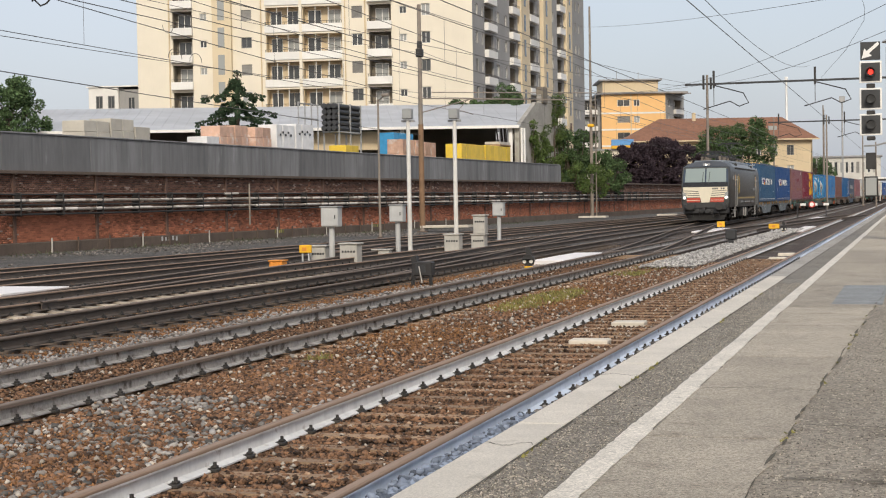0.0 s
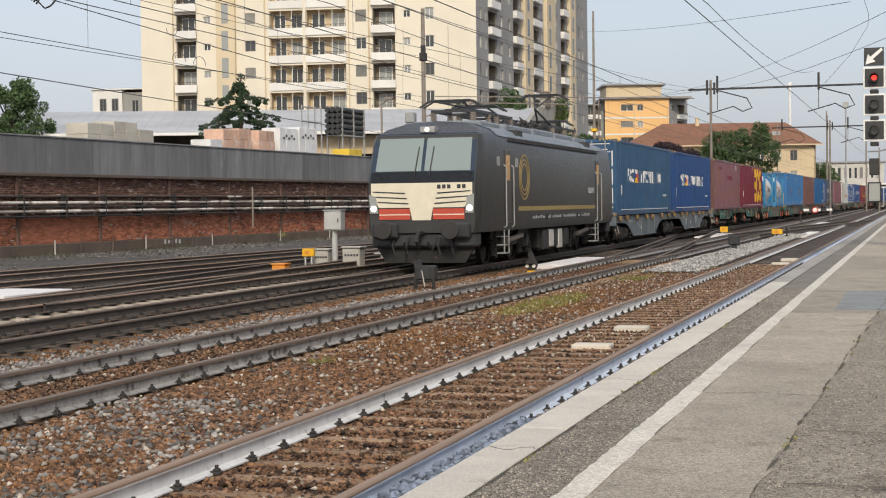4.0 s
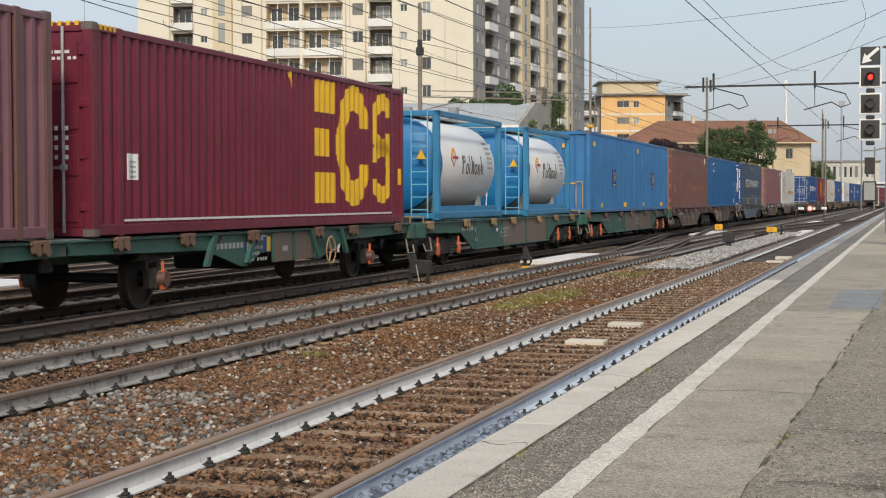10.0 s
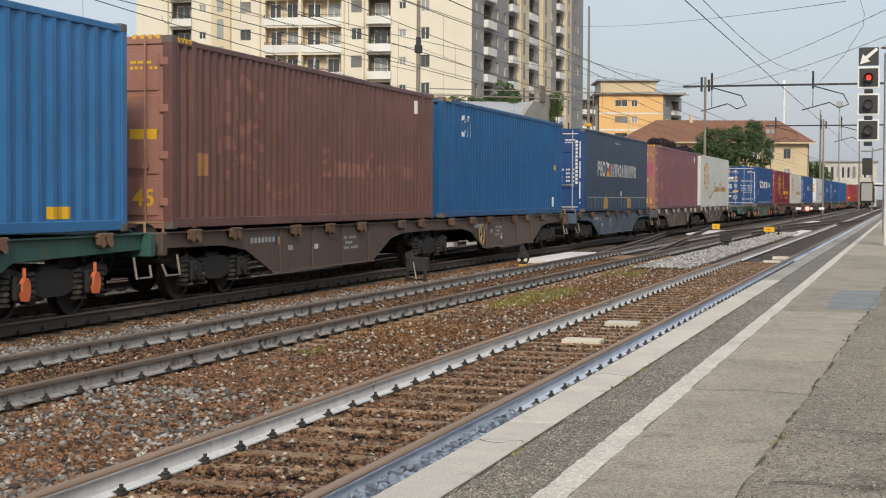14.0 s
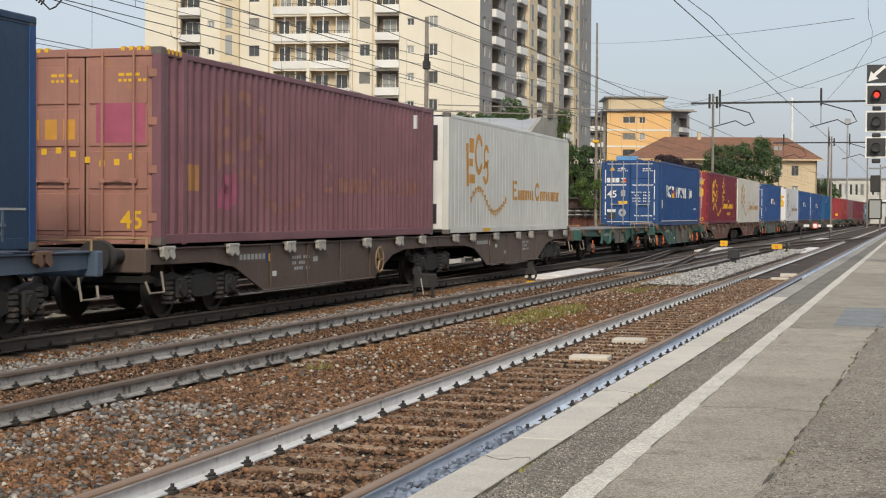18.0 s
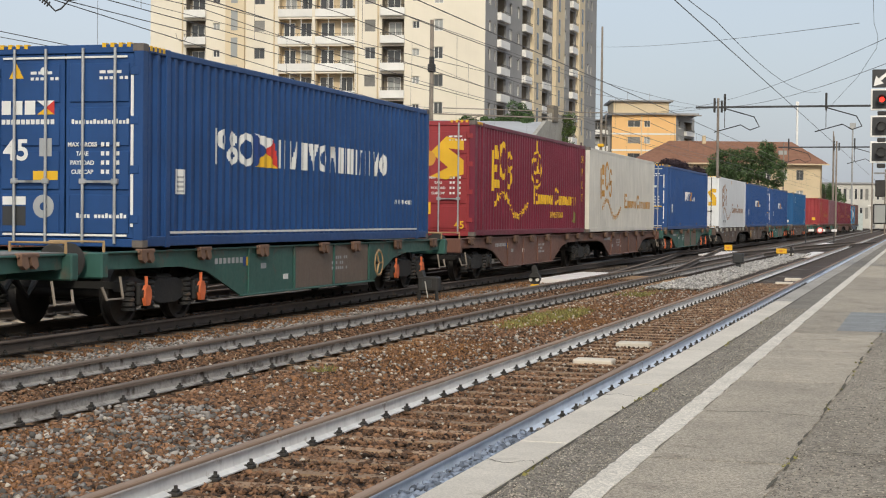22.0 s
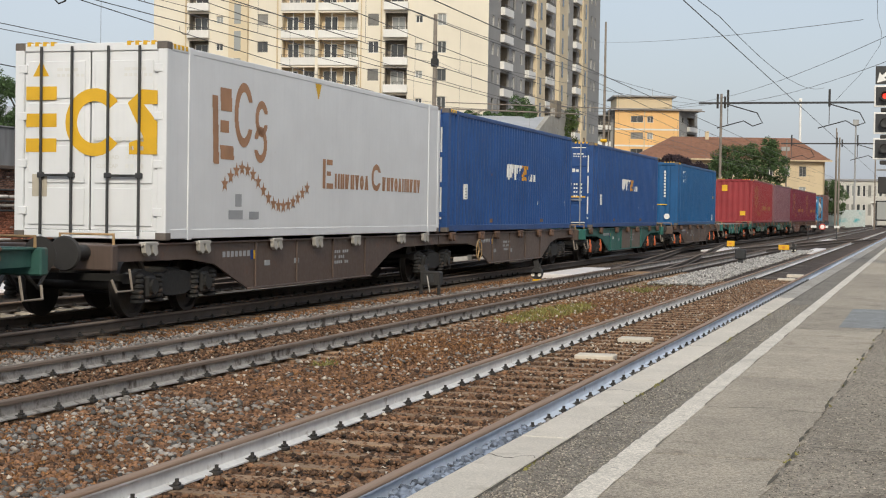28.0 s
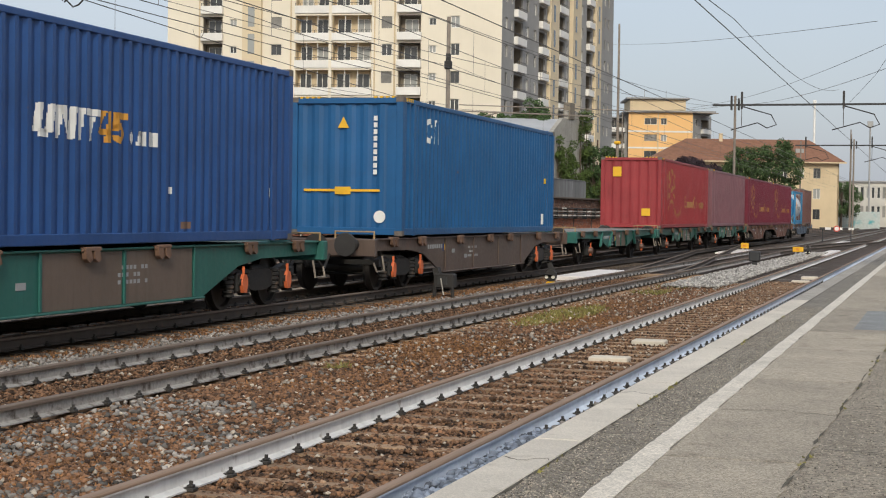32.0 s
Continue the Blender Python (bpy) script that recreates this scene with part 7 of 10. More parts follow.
        for y in (-half + 2.7, half - 2.7):
            Shape().cyl((1.12, y, WHEEL_R), (1.24, y, WHEEL_R), 0.13, 0.11, n=14).make("axle_cap", W_RED, w, "rusty round axle cap", smooth=True)
    for i, sgn in ((0, -1), (1, 1)):
        if ends[i]:
            Shape().box(-1.3, 1.3, sgn * half - 0.09, sgn * half + 0.09, 0.74, top, 0.02).make("headstock", mat, w)
            for x in (-0.875, 0.875):
                put("buffer", shared("buffer", buffer_shape, M_BLACK, True), w, at=pose(x, sgn * half, 0.98, 0, 0, 180 if sgn < 0 else 0))
            put("coupling", shared("coupling", coupling, M_BLACK), w, at=pose(0, sgn * (half + 0.05), 0, 0, 0, 180 if sgn < 0 else 0))
            Shape().tube([(1.25, sgn * half, 0.62), (1.3, sgn * (half - 0.05), 0.45), (1.3, sgn * (half - 0.5), 0.45), (1.25, sgn * (half - 0.5), 0.75)], 0.02).make("step", M_MAST, w, "grimy step iron")
            Shape().tube([(1.22, sgn * (half - 0.1), top), (1.22, sgn * (half - 0.1), top + 0.14), (0.4, sgn * (half - 0.1), top + 0.14), (0.4, sgn * (half - 0.1), top)], 0.022).make("grab_rail", M_LOCKY, w, "yellow end rail")
        else:
            Shape().box(-0.9, 0.9, sgn * half - 0.2, sgn * half + 0.06, 0.66, top - 0.05, 0.03).make("joint_beam", M_GEAR, w)
    if wheel_at is not None:
        put("handwheel", shared("handwheel", handwheel, M_LOCKY, True), w, "yellow brake handwheel", pose(1.25, wheel_at, 0.66))
        Shape().cyl((1.1, wheel_at, 0.66), (1.26, wheel_at, 0.66), 0.03, n=8).make("handwheel_shaft", M_GEAR, w)
    Shape().box(-0.7, 0.7, -0.6, 0.9, 0.42, 0.74, 0.05).cyl((0.3, 1.2, 0.6), (0.3, 2.1, 0.6), 0.17, n=12).make("brake_cylinder", M_GEAR, w)
    cu = (u0 + u1) / 2
    if style == "slim":
        for y in (-half + 2.7, half - 2.7):
            axle_gear(w, y, cu + y)
    else:
        if bogies[0]:
            y = -half + (2.35 if ends[0] else 0.0)
            bogie(w, y, cu + y, covers)
        if bogies[1]:
            y = half - (2.35 if ends[1] else 0.0)
            bogie(w, y, cu + y, covers)
    return w


# ---- containers ----
def corrugation(pitch, depth, dents):
    """The sideways offset of a profiled panel at y, and the y of its folds."""
    a, b, c = dents

    def at(y):
        f = (y / pitch) % 1.0
        if f < a:
            return 0.0
        if f < b:
            return -depth * (f - a) / (b - a)
        if f < c:
            return -depth
        return -depth * (1 - f) / (1 - c)

    def folds(y0, y1):
        out, k = [], math.floor(y0 / pitch)
        while k * pitch < y1:
            out += [k * pitch + pitch * q for q in (0.0, a, b, c)]
            k += 1
        return [y0] + [q for q in out if y0 + 1e-4 < q < y1 - 1e-4] + [y1]
    return at, folds


STEELY = corrugation(0.278, 0.046, (0.27, 0.5, 0.77))
COARSE = corrugation(0.365, 0.036, (0.27, 0.5, 0.77))
RIBBED = corrugation(0.33, 0.006, (0.86, 0.9, 0.96))
SMOOTH = (lambda y: 0.0, lambda y0, y1: [y0 + (y1 - y0) * i / 12 for i in range(13)])


def panel(profile, y0, y1, z0, z1):
    at, folds = profile
    s = Shape()
    ys = folds(y0, y1)
    v = [(at(y), y, z) for y in ys for z in (z0, z1)]
    s.add(v, [(2 * i, 2 * i + 2, 2 * i + 3, 2 * i + 1) for i in range(len(ys) - 1)])
    v = [(at(y) - 0.004, y, z) for y in ys for z in (z0, z1)]
    s.add(v, [(2 * i + 1, 2 * i + 3, 2 * i + 2, 2 * i) for i in range(len(ys) - 1)])
    return s


# flat painted shapes, as the stretches of height that they cover at each y
def p_rect(a, b, z0, z1):
    return (a, b, lambda y: [(z0, z1)])


def p_ring(cy, cz, ry, rz, t):
    def spans(y):
        u = (y - cy) / ry
        if abs(u) >= 1:
            return []
        h = rz * math.sqrt(1 - u * u)
        v = (y - cy) / (ry - t)
        if abs(v) >= 1:
            return [(cz - h, cz + h)]
        g = (rz - t) * math.sqrt(1 - v * v)
        return [(cz - h, cz - g), (cz + g, cz + h)]
    return (cy - ry, cy + ry, spans)


def p_star(cy, cz, r):
    pts = [(cy + (r if k % 2 == 0 else 0.42 * r) * math.sin(math.pi * k / 5), cz + (r if k % 2 == 0 else 0.42 * r) * math.cos(math.pi * k / 5)) for k in range(10)]
    return p_poly(pts)


def p_poly(pts):
    def spans(y):
        cut = []
        for (a, b), (c, d) in zip(pts, pts[1:] + pts[:1]):
            if (a - y) * (c - y) < 0:
                cut.append(b + (d - b) * (y - a) / (c - a))
        cut.sort()
        return list(zip(cut[0::2], cut[1::2]))
    return (min(p[0] for p in pts), max(p[0] for p in pts), spans)


def p_crescent(cy, cz, ry, rz, t, side=1, gap=0.45):
    """A ring left open on one side."""
    whole = p_ring(cy, cz, ry, rz, t)

    def spans(y):
        if (y - cy) * side < 0.1 * ry:
            return whole[2](y)
        out = []
        for a, b in whole[2](y):
            if b > cz + gap * rz:
                out.append((max(a, cz + gap * rz), b))
            if a < cz - gap * rz:
                out.append((a, min(b, cz - gap * rz)))
        return out
    return (whole[0], whole[1], spans)


def p_slant(a, b, z0, z1, t):
    """A leaning stroke from (a, z0) to (b, z1)."""
    return p_poly([(a - t / 2, z0), (a + t / 2, z0), (b + t / 2, z1), (b - t / 2, z1)])


def p_word(a, b, z0, z1, n, gap=0.2, weight=0.3):
    """A row of plain strokes, wedges and open rings of one height."""
    out, w, h = [], (b - a) / n, z1 - z0
    for k in range(n):
        y0, y1 = a + k * w, a + (k + 1 - gap) * w
        t = min(weight * w, (0.2 if weight < 0.35 else 0.34) * h + 0.01)
        m, r = (y0 + y1) / 2, (y1 - y0) / 2
        kind = (k * 5 + n) % 7
        if kind == 0:
            out += [p_rect(y0, y0 + t, z0, z1), p_rect(y0 + 1.8 * t, y0 + 2.6 * t, z0, z1), p_rect(y1 - 0.6 * t, y1, z0, z1)]
        elif kind in (1, 5):
            out += [p_rect(m - 0.8 * r, m - 0.8 * r + t, z0, z1), p_rect(m + 0.2 * r, m + 0.2 * r + t, z0, z1)]
        elif kind == 2:
            out += [p_slant(y0 + t / 2, m, z0, z1, t), p_slant(y1 - t / 2, m, z0, z1, t)]
        elif kind == 3:
            out += [p_rect(y0, y0 + t, z0, z1), p_slant(m, y1 - t / 2, z0, z1, t)]
        elif kind == 4:
            out.append(p_ring(m, (z0 + z1) / 2, r, h / 2, t))
        else:
            out += [p_slant(m, y0 + t / 2, z0, z1, t), p_slant(m, y1 - t / 2, z0, z1, t)]
    return out


def marking(parent, profile, x, half, shapes, mat, label="", step=0.024, lift=0.005, name="marking"):
    """shapes: y counted from the front end, z from the container's underside; drawn on the panel at x."""
    at, folds = profile
    big = [q for q in shapes if q[1] - q[0] > 0.3]
    if len(shapes) > 1 and len(big) == len(shapes) and len(shapes) < 8:
        return [marking(parent, profile, x, half, [q], mat, label, step, lift, name) for q in shapes][0]
    s = Shape()
    for a, b, spans in shapes:
        ys = set(folds(a - half, b - half))
        n = max(2, int((b - a) / step))
        ys |= {a - half + (b - a) * i / n for i in range(n + 1)}
        ys = sorted(ys)
        for p, q in zip(ys[:-1], ys[1:]):
            if q - p < 1e-5:
                continue
            for z0, z1 in spans((p + q) / 2 + half):
                s.add([(x + at(p) + lift, p, z0), (x + at(q) + lift, q, z0), (x + at(q) + lift, q, z1), (x + at(p) + lift, p, z1)], [(0, 1, 2, 3)])
    ob = s.make(name, mat, parent, label)
    return tagged(ob, label, kind="stuff") if len(shapes) > 1 else ob


def writing(text, size, mat, parent, at, name="writing"):
    cu = bpy.data.curves.new("writing", "FONT")
    cu.body, cu.size, cu.extrude, cu.align_x = text, size, 0.002, "CENTER"
    cu.offset = 0.022 * size
    tmp = bpy.data.objects.new("tmp", cu)
    me = bpy.data.meshes.new_from_object(tmp)
    bpy.data.objects.remove(tmp)
    bpy.data.curves.remove(cu)
    me.materials.clear()
    me.materials.append(mat)
    return put(name, me, parent, "readable writing", at)


def casting():
    return Shape().box(-0.085, 0.085, -0.09, 0.09, 0, 0.118, 0.012)


M_CAST = surface("rubbed_corner_steel", (0.13, 0.11, 0.095), rough=0.6, vary=0.3, scale=5, stain=RUST, stain_amount=0.3)


def bars(parent, x, z, w, rows, mat, y, gap=0.085, h=0.042):
    s = Shape()
    for r_ in range(rows):
        at, k = 0.0, 0
        while at < w * (0.98 if r_ % 3 else 0.8):
            ln = 0.05 + 0.045 * ((r_ * 5 + k * 3 + int(w * 10)) % 3)
            if not 0.42 * w < at < 0.55 * w:
                s.box(x + at, x + min(w, at + ln), y - 0.004, y, z - gap * r_, z - gap * r_ + h)
            at, k = at + ln + 0.03, k + 1
    return tagged(s.make("marking", mat, parent), kind="stuff")


def container(u, length, mat, label, front="doors", profile=STEELY, width=2.5, height=2.896, posts=True, end_mat=None, post_mat=None, trim=None, text=None):
    """A box container whose front end stands u behind the train's front. Returns the thing and its near side panel."""
    c = thing("freight_container", label, "freight container", None, "containers of the train")
    half, hw = length / 2, width / 2
    MOVERS.append((c, u + half, FLOOR))
    end_mat, post_mat = end_mat or mat, post_mat or mat
    z0, z1 = 0.16, height - 0.12
    at = profile[0]
    for sx in (1, -1):
        sp = panel(profile, -half + 0.12, half - 0.12, z0, z1)
        sp.v = [(sx * (hw - 0.012 + p[0]), p[1], p[2]) for p in sp.v]
        if sx < 0:
            sp.f = [f[::-1] for f in sp.f]
        ob = sp.make("side_panel", mat, c)
        if sx > 0:
            near = ob
        Shape().box(min(sx * (hw - 0.07), sx * (hw - 0.003)), max(sx * (hw - 0.07), sx * (hw - 0.003)), -half + 0.15, half - 0.15, 0.02, 0.165, 0.01).make("bottom_rail", mat, c)
        Shape().box(min(sx * (hw - 0.07), sx * (hw - 0.004)), max(sx * (hw - 0.07), sx * (hw - 0.004)), -half + 0.15, half - 0.15, height - 0.125, height - 0.03, 0.012).make("top_rail", mat, c)
        for sy in (1, -1):
            x0, x1 = sorted((sx * (hw - 0.15), sx * hw))
            y0, y1 = sorted((sy * (half - 0.16), sy * half))
            Shape().box(x0, x1, y0, y1, 0.1, height - 0.1, 0.012).make("corner_post", post_mat, c)
            for z in (0.0, height - 0.118):
                cast = put("corner_casting", shared("corner_casting", casting, M_CAST), c, at=pose(sx * (hw - 0.083), sy * (half - 0.088), z))
            if posts:
                y = sy * (half - 0.80)
                Shape().box(min(sx * (hw - 0.05), sx * (hw + 0.003)), max(sx * (hw - 0.05), sx * (hw + 0.003)), y - 0.075, y + 0.075, 0.0, height - 0.02, 0.012).make("inner_post", post_mat, c)
    roof_ = panel(STEELY, -half + 0.1, half - 0.1, -hw + 0.06, hw - 0.06)
    roof_.v = [(p[2], p[1], height - 0.03 + p[0] * 0.6) for p in roof_.v]
    roof_.f = [f[::-1] for f in roof_.f]
    roof_.make("roof", mat, c)
    Shape().box(-hw + 0.06, hw - 0.06, -half + 0.06, half - 0.06, 0.05, 0.14).make("floor_frame", M_GEAR, c)
    if posts:
        for sx in (1, -1):
            q = Shape()
            for k in range(4):
                q.box(*sorted((sx * (hw - 0.2 - 0.13 * k), sx * (hw - 0.26 - 0.13 * k))), -half + 0.005, -half + 0.1, height - 0.05, height + 0.012)
                q.box(*sorted((sx * (hw - 0.08), sx * (hw + 0.001))), -half + 0.22 + 0.13 * k, -half + 0.29 + 0.13 * k, height - 0.09, height - 0.02)
            q.make("hazard_stripe", M_TEXT_Y, c, "yellow hazard stripes on the top corner")
    # ends
    def plain_end(sy):
        e = panel(COARSE, -hw + 0.14, hw - 0.14, 0.16, height - 0.13)
        e.v = [(p[1], sy * (half - 0.045 + p[0]), p[2]) for p in e.v]
        if sy > 0:
            e.f = [f[::-1] for f in e.f]
        ob = e.make("end_wall", end_mat, c)
        Shape().box(-hw + 0.14, hw - 0.14, *sorted((sy * (half - 0.09), sy * (half - 0.004))), 0.02, 0.17, 0.01).box(-hw + 0.14, hw - 0.14, *sorted((sy * (half - 0.09), sy * (half - 0.004))), height - 0.14, height - 0.02, 0.01).make("end_rail", end_mat, c)
        return ob
    plain_end(1)
    face = -half + 0.02
    if front == "plain":
        fe = plain_end(-1)
        return c, near, fe, -half + 0.033
    if front == "reefer":
        fe = Shape().box(-hw + 0.1, hw - 0.1, face + 0.0, face + 0.3, 0.1, height - 0.1, 0.02).make("cooling_unit", M_WHITE, c, "white refrigeration unit")
        Shape().box(-hw + 0.28, hw - 0.28, face - 0.01, face, 1.75, height - 0.3, 0.004).make("grille", M_DARK, fe, "dark louvred grille")
        s = Shape()
        for k in range(9):
            s.box(-hw + 0.3, hw - 0.3, face - 0.03, face - 0.008, 1.8 + 0.085 * k, 1.83 + 0.085 * k)
        s.make("louvre", M_BLACK, fe)
        Shape().box(-hw + 0.3, hw - 0.3, face - 0.012, face, 0.25, 0.72, 0.004).make("machine_bay", M_DARK, fe, "dark machinery bay")
        Shape().cyl((0.2, face - 0.1, 0.45), (0.9, face - 0.1, 0.45), 0.14, n=12).make("compressor", M_GEAR, fe, smooth=True)
        Shape().tube([(-0.8, face - 0.03, 0.3), (-0.8, face - 0.03, 1.3), (-0.3, face - 0.03, 1.5)], 0.03).make("hose", M_BLACK, fe)
        Shape().box(0.3, 0.75, face - 0.02, face, 0.95, 1.25, 0.01).make("control_box", M_DARK, fe)
        return c, near, fe, face
    # doors
    fe = None
    Shape().box(-hw + 0.14, hw - 0.14, face - 0.01, face + 0.08, 0.01, 0.13, 0.01).make("door_sill", end_mat, c)
    Shape().box(-hw + 0.14, hw - 0.14, face - 0.01, face + 0.08, height - 0.13, height - 0.01, 0.01).make("door_header", end_mat, c)
    for sx in (-1, 1):
        x0, x1 = sorted((sx * 0.012, sx * (hw - 0.155)))
        dr = Shape().box(x0, x1, face + 0.012, face + 0.05, 0.135, height - 0.135, 0.008).make("door", end_mat, c)
        for k in range(4):
            a, b = 0.2 + k * (height - 0.4) / 4, 0.2 + (k + 1) * (height - 0.4) / 4 - 0.07
            Shape().box(x0 + 0.07, x1 - 0.07, face - 0.012, face + 0.012, a, b, 0.01).make("door_panel", end_mat, dr)
        fe = dr if sx > 0 else fe or dr
        for f in (0.28, 0.75):
            x = x0 + (x1 - x0) * f
            Shape().cyl((x, face - 0.05, 0.06), (x, face - 0.05, height - 0.06), 0.022, n=8).make("locking_bar", M_STEEL_BAR if trim is None else trim, dr, "galvanised locking bar", smooth=True)
            Shape().box(x - 0.05, x + 0.05, face - 0.075, face - 0.01, 0.9, 0.98, 0.01).box(x - 0.03, x + 0.32 * (1 if f < 0.5 else -1) + 0.0, face - 0.08, face - 0.05, 0.92, 0.955) .make("locking_handle", M_STEEL_BAR if trim is None else trim, dr)
        for k in range(4):
            z = 0.35 + k * 0.7
            Shape().box(min(sx * (hw - 0.2), sx * (hw - 0.06)), max(sx * (hw - 0.2), sx * (hw - 0.06)), face - 0.03, face + 0.02, z, z + 0.12, 0.008).make("hinge", end_mat, dr)
        bars(dr, x0 + 0.55, height - 0.42, 0.45, 2, text or M_TEXT_W, face - 0.014)
        if sx > 0 and text is None:
            for k, word in enumerate(("MAX GROSS", "TARE", "PAYLOAD", "CUB CAP")):
                w_ = writing(word, 0.085, M_TEXT_W, dr, pose(x0 + 0.28, face - 0.0145, 1.44 - 0.13 * k, 90))
                bars(dr, x0 + 0.58, 1.44 - 0.13 * k, 0.36, 1, M_TEXT_W, face - 0.014, h=0.06)
    return c, near, fe, face


def flag_marks(side, profile, half, hw, dv=0.0):
    x = hw - 0.012
    g = FLOOR
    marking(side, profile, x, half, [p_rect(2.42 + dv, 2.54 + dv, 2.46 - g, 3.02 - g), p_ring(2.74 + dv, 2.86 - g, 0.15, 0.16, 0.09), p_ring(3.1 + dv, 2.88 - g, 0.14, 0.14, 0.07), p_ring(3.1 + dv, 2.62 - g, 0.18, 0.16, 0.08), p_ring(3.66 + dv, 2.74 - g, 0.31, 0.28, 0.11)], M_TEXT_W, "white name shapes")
    marking(side, profile, x, half, p_word(5.0 + dv, 10.9 + dv, 2.48 - g, 2.97 - g, 12), M_TEXT_W, "white name shapes")
    y0, y1, m, zt, zb, zm = 4.02 + dv, 4.95 + dv, 4.48 + dv, 3.02 - g, 2.47 - g, 2.75 - g
    marking(side, profile, x, half, [p_poly([(y0, zt), (y1 - 0.1, zt - 0.06), (m, zm)])], M_TEXT_W)
    marking(side, profile, x, half, [p_poly([(y0 + 0.02, zb), (y1, zb), (m, zm)])], M_TEXT_Y)
    marking(side, profile, x, half, [p_poly([(y1 - 0.1, zt - 0.06), (y1, zb), (m, zm)])], M_TEXT_RED)
    marking(side, profile, x, half, [p_poly([(y0, zt), (y0 + 0.02, zb), (m, zm)])], M_FLAG_BLUE)


def small_marks(side, profile, half, hw, v=1.05, stripe=True, extra=True):
    x, g = hw - 0.012, FLOOR
    marking(side, profile, x, half, [p_rect(v, v + 0.32, 1.97 - g, 2.34 - g)], M_TEXT_W, "white data panel")
    marking(side, profile, x, half, [p_rect(v + 0.05, v + 0.27, 2.0 - g + 0.07 * k, 2.03 - g + 0.07 * k) for k in range(4)], M_TEXT_GREY, lift=0.009)
    if stripe:
        Shape().box(hw - 0.003, hw + 0.002, -half + 0.85, half - 0.85, 0.2, 0.235).make("stripe", M_TEXT_W, side, "thin white stripe")
    if extra:
        marking(side, profile, x, half, p_word(11.3, 12.5, 1.93 - g, 2.02 - g, 9), M_TEXT_W)


def stars_marks(side, profile, half, hw, mat, faint=False, lead=0.0):
    x, g = hw - 0.012, FLOOR
    d = lead
    # three tall open shapes, an arc of stars and a row of small strokes
    marking(side, profile, x, half, [p_slant(1.72 + d, 1.66 + d, 2.36 - g, 3.42 - g, 0.2), p_slant(2.08 + d, 2.06 + d, 3.2 - g, 3.56 - g, 0.42), p_slant(2.02 + d, 2.02 + d, 2.86 - g, 3.05 - g, 0.32), p_slant(2.14 + d, 2.1 + d, 2.44 - g, 2.66 - g, 0.5)], mat)
    marking(side, profile, x, half, [p_crescent(2.76 + d, 3.18 - g, 0.37, 0.52, 0.15, 1, 0.42)], mat)
    marking(side, profile, x, half, [p_crescent(3.48 + d, 3.16 - g, 0.26, 0.3, 0.13, 1, 0.3), p_crescent(3.44 + d, 2.73 - g, 0.27, 0.3, 0.13, -1, 0.3)], mat)
    st = []
    for k in range(17):
        f = k / 16.0
        y = 2.05 + 3.5 * f
        z = 2.05 + 0.27 * math.sin(min(1.0, f / 0.3) * math.pi * 0.75) * (1 if f < 0.3 else max(0, 1 - (f - 0.3) / 0.25)) - 0.33 * math.sin(max(0.0, (f - 0.33) / 0.67) * math.pi)
        st.append(p_star(y + d, z - g, 0.14))
    marking(side, profile, x, half, st, mat, "arc of stars", step=0.02)
    marking(side, profile, x, half, [p_rect(6.32 + d, 6.46 + d, 2.06 - g, 2.6 - g), p_rect(6.52 + d, 6.82 + d, 2.5 - g, 2.6 - g), p_rect(6.52 + d, 6.74 + d, 2.3 - g, 2.38 - g), p_rect(6.52 + d, 6.86 + d, 2.06 - g, 2.16 - g), p_crescent(9.32 + d, 2.33 - g, 0.29, 0.27, 0.11, 1, 0.4)] + p_word(6.95 + d, 8.9 + d, 2.07 - g, 2.35 - g, 7, weight=0.36) + p_word(9.7 + d, 12.3 + d, 2.07 - g, 2.35 - g, 10, weight=0.36), mat, "row of small name shapes")


def unit_marks(side, half, hw):
    x, g = hw - 0.012, FLOOR
    a, b, k = 2.55 - g, 2.97 - g, 0.07
    strokes = [p_slant(5.7, 5.7 + k, a + 0.06, b, 0.12), p_slant(5.98, 5.98 + k, a + 0.06, b, 0.12), p_rect(5.72, 5.98, a, a + 0.1), p_slant(6.18, 6.18 + k, a, b, 0.12), p_slant(6.44, 6.3, a, b, 0.12), p_slant(6.5, 6.5 + k, a, b, 0.12), p_slant(6.72, 6.72 + k, a, b, 0.12), p_slant(6.98, 6.98 + k, a, b - 0.1, 0.12), p_rect(6.86, 7.22, b - 0.09, b)]
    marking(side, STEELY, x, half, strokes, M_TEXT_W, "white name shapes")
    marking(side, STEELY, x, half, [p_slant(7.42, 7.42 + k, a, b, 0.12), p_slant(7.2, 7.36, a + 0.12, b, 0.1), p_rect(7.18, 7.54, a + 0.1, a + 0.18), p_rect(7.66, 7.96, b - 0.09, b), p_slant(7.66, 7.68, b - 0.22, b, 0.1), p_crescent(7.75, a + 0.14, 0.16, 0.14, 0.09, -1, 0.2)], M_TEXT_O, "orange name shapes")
    marking(side, STEELY, x, half, p_word(8.0, 8.85, a, a + 0.2, 4, weight=0.38), M_TEXT_W)
    small_marks(side, STEELY, half, hw, 1.5, stripe=False, extra=False)
    marking(side, STEELY, x, half, [p_rect(3.9, 4.15, 1.4 - g, 1.5 - g), p_rect(9.6, 9.9, 1.4 - g, 1.5 - g)], M_LOCK)
    marking(side, STEELY, x, half, [p_rect(12.75, 12.9, 1.9 - g, 2.05 - g), p_rect(9.2, 9.32, 1.9 - g, 2.0 - g)], M_TEXT_W)

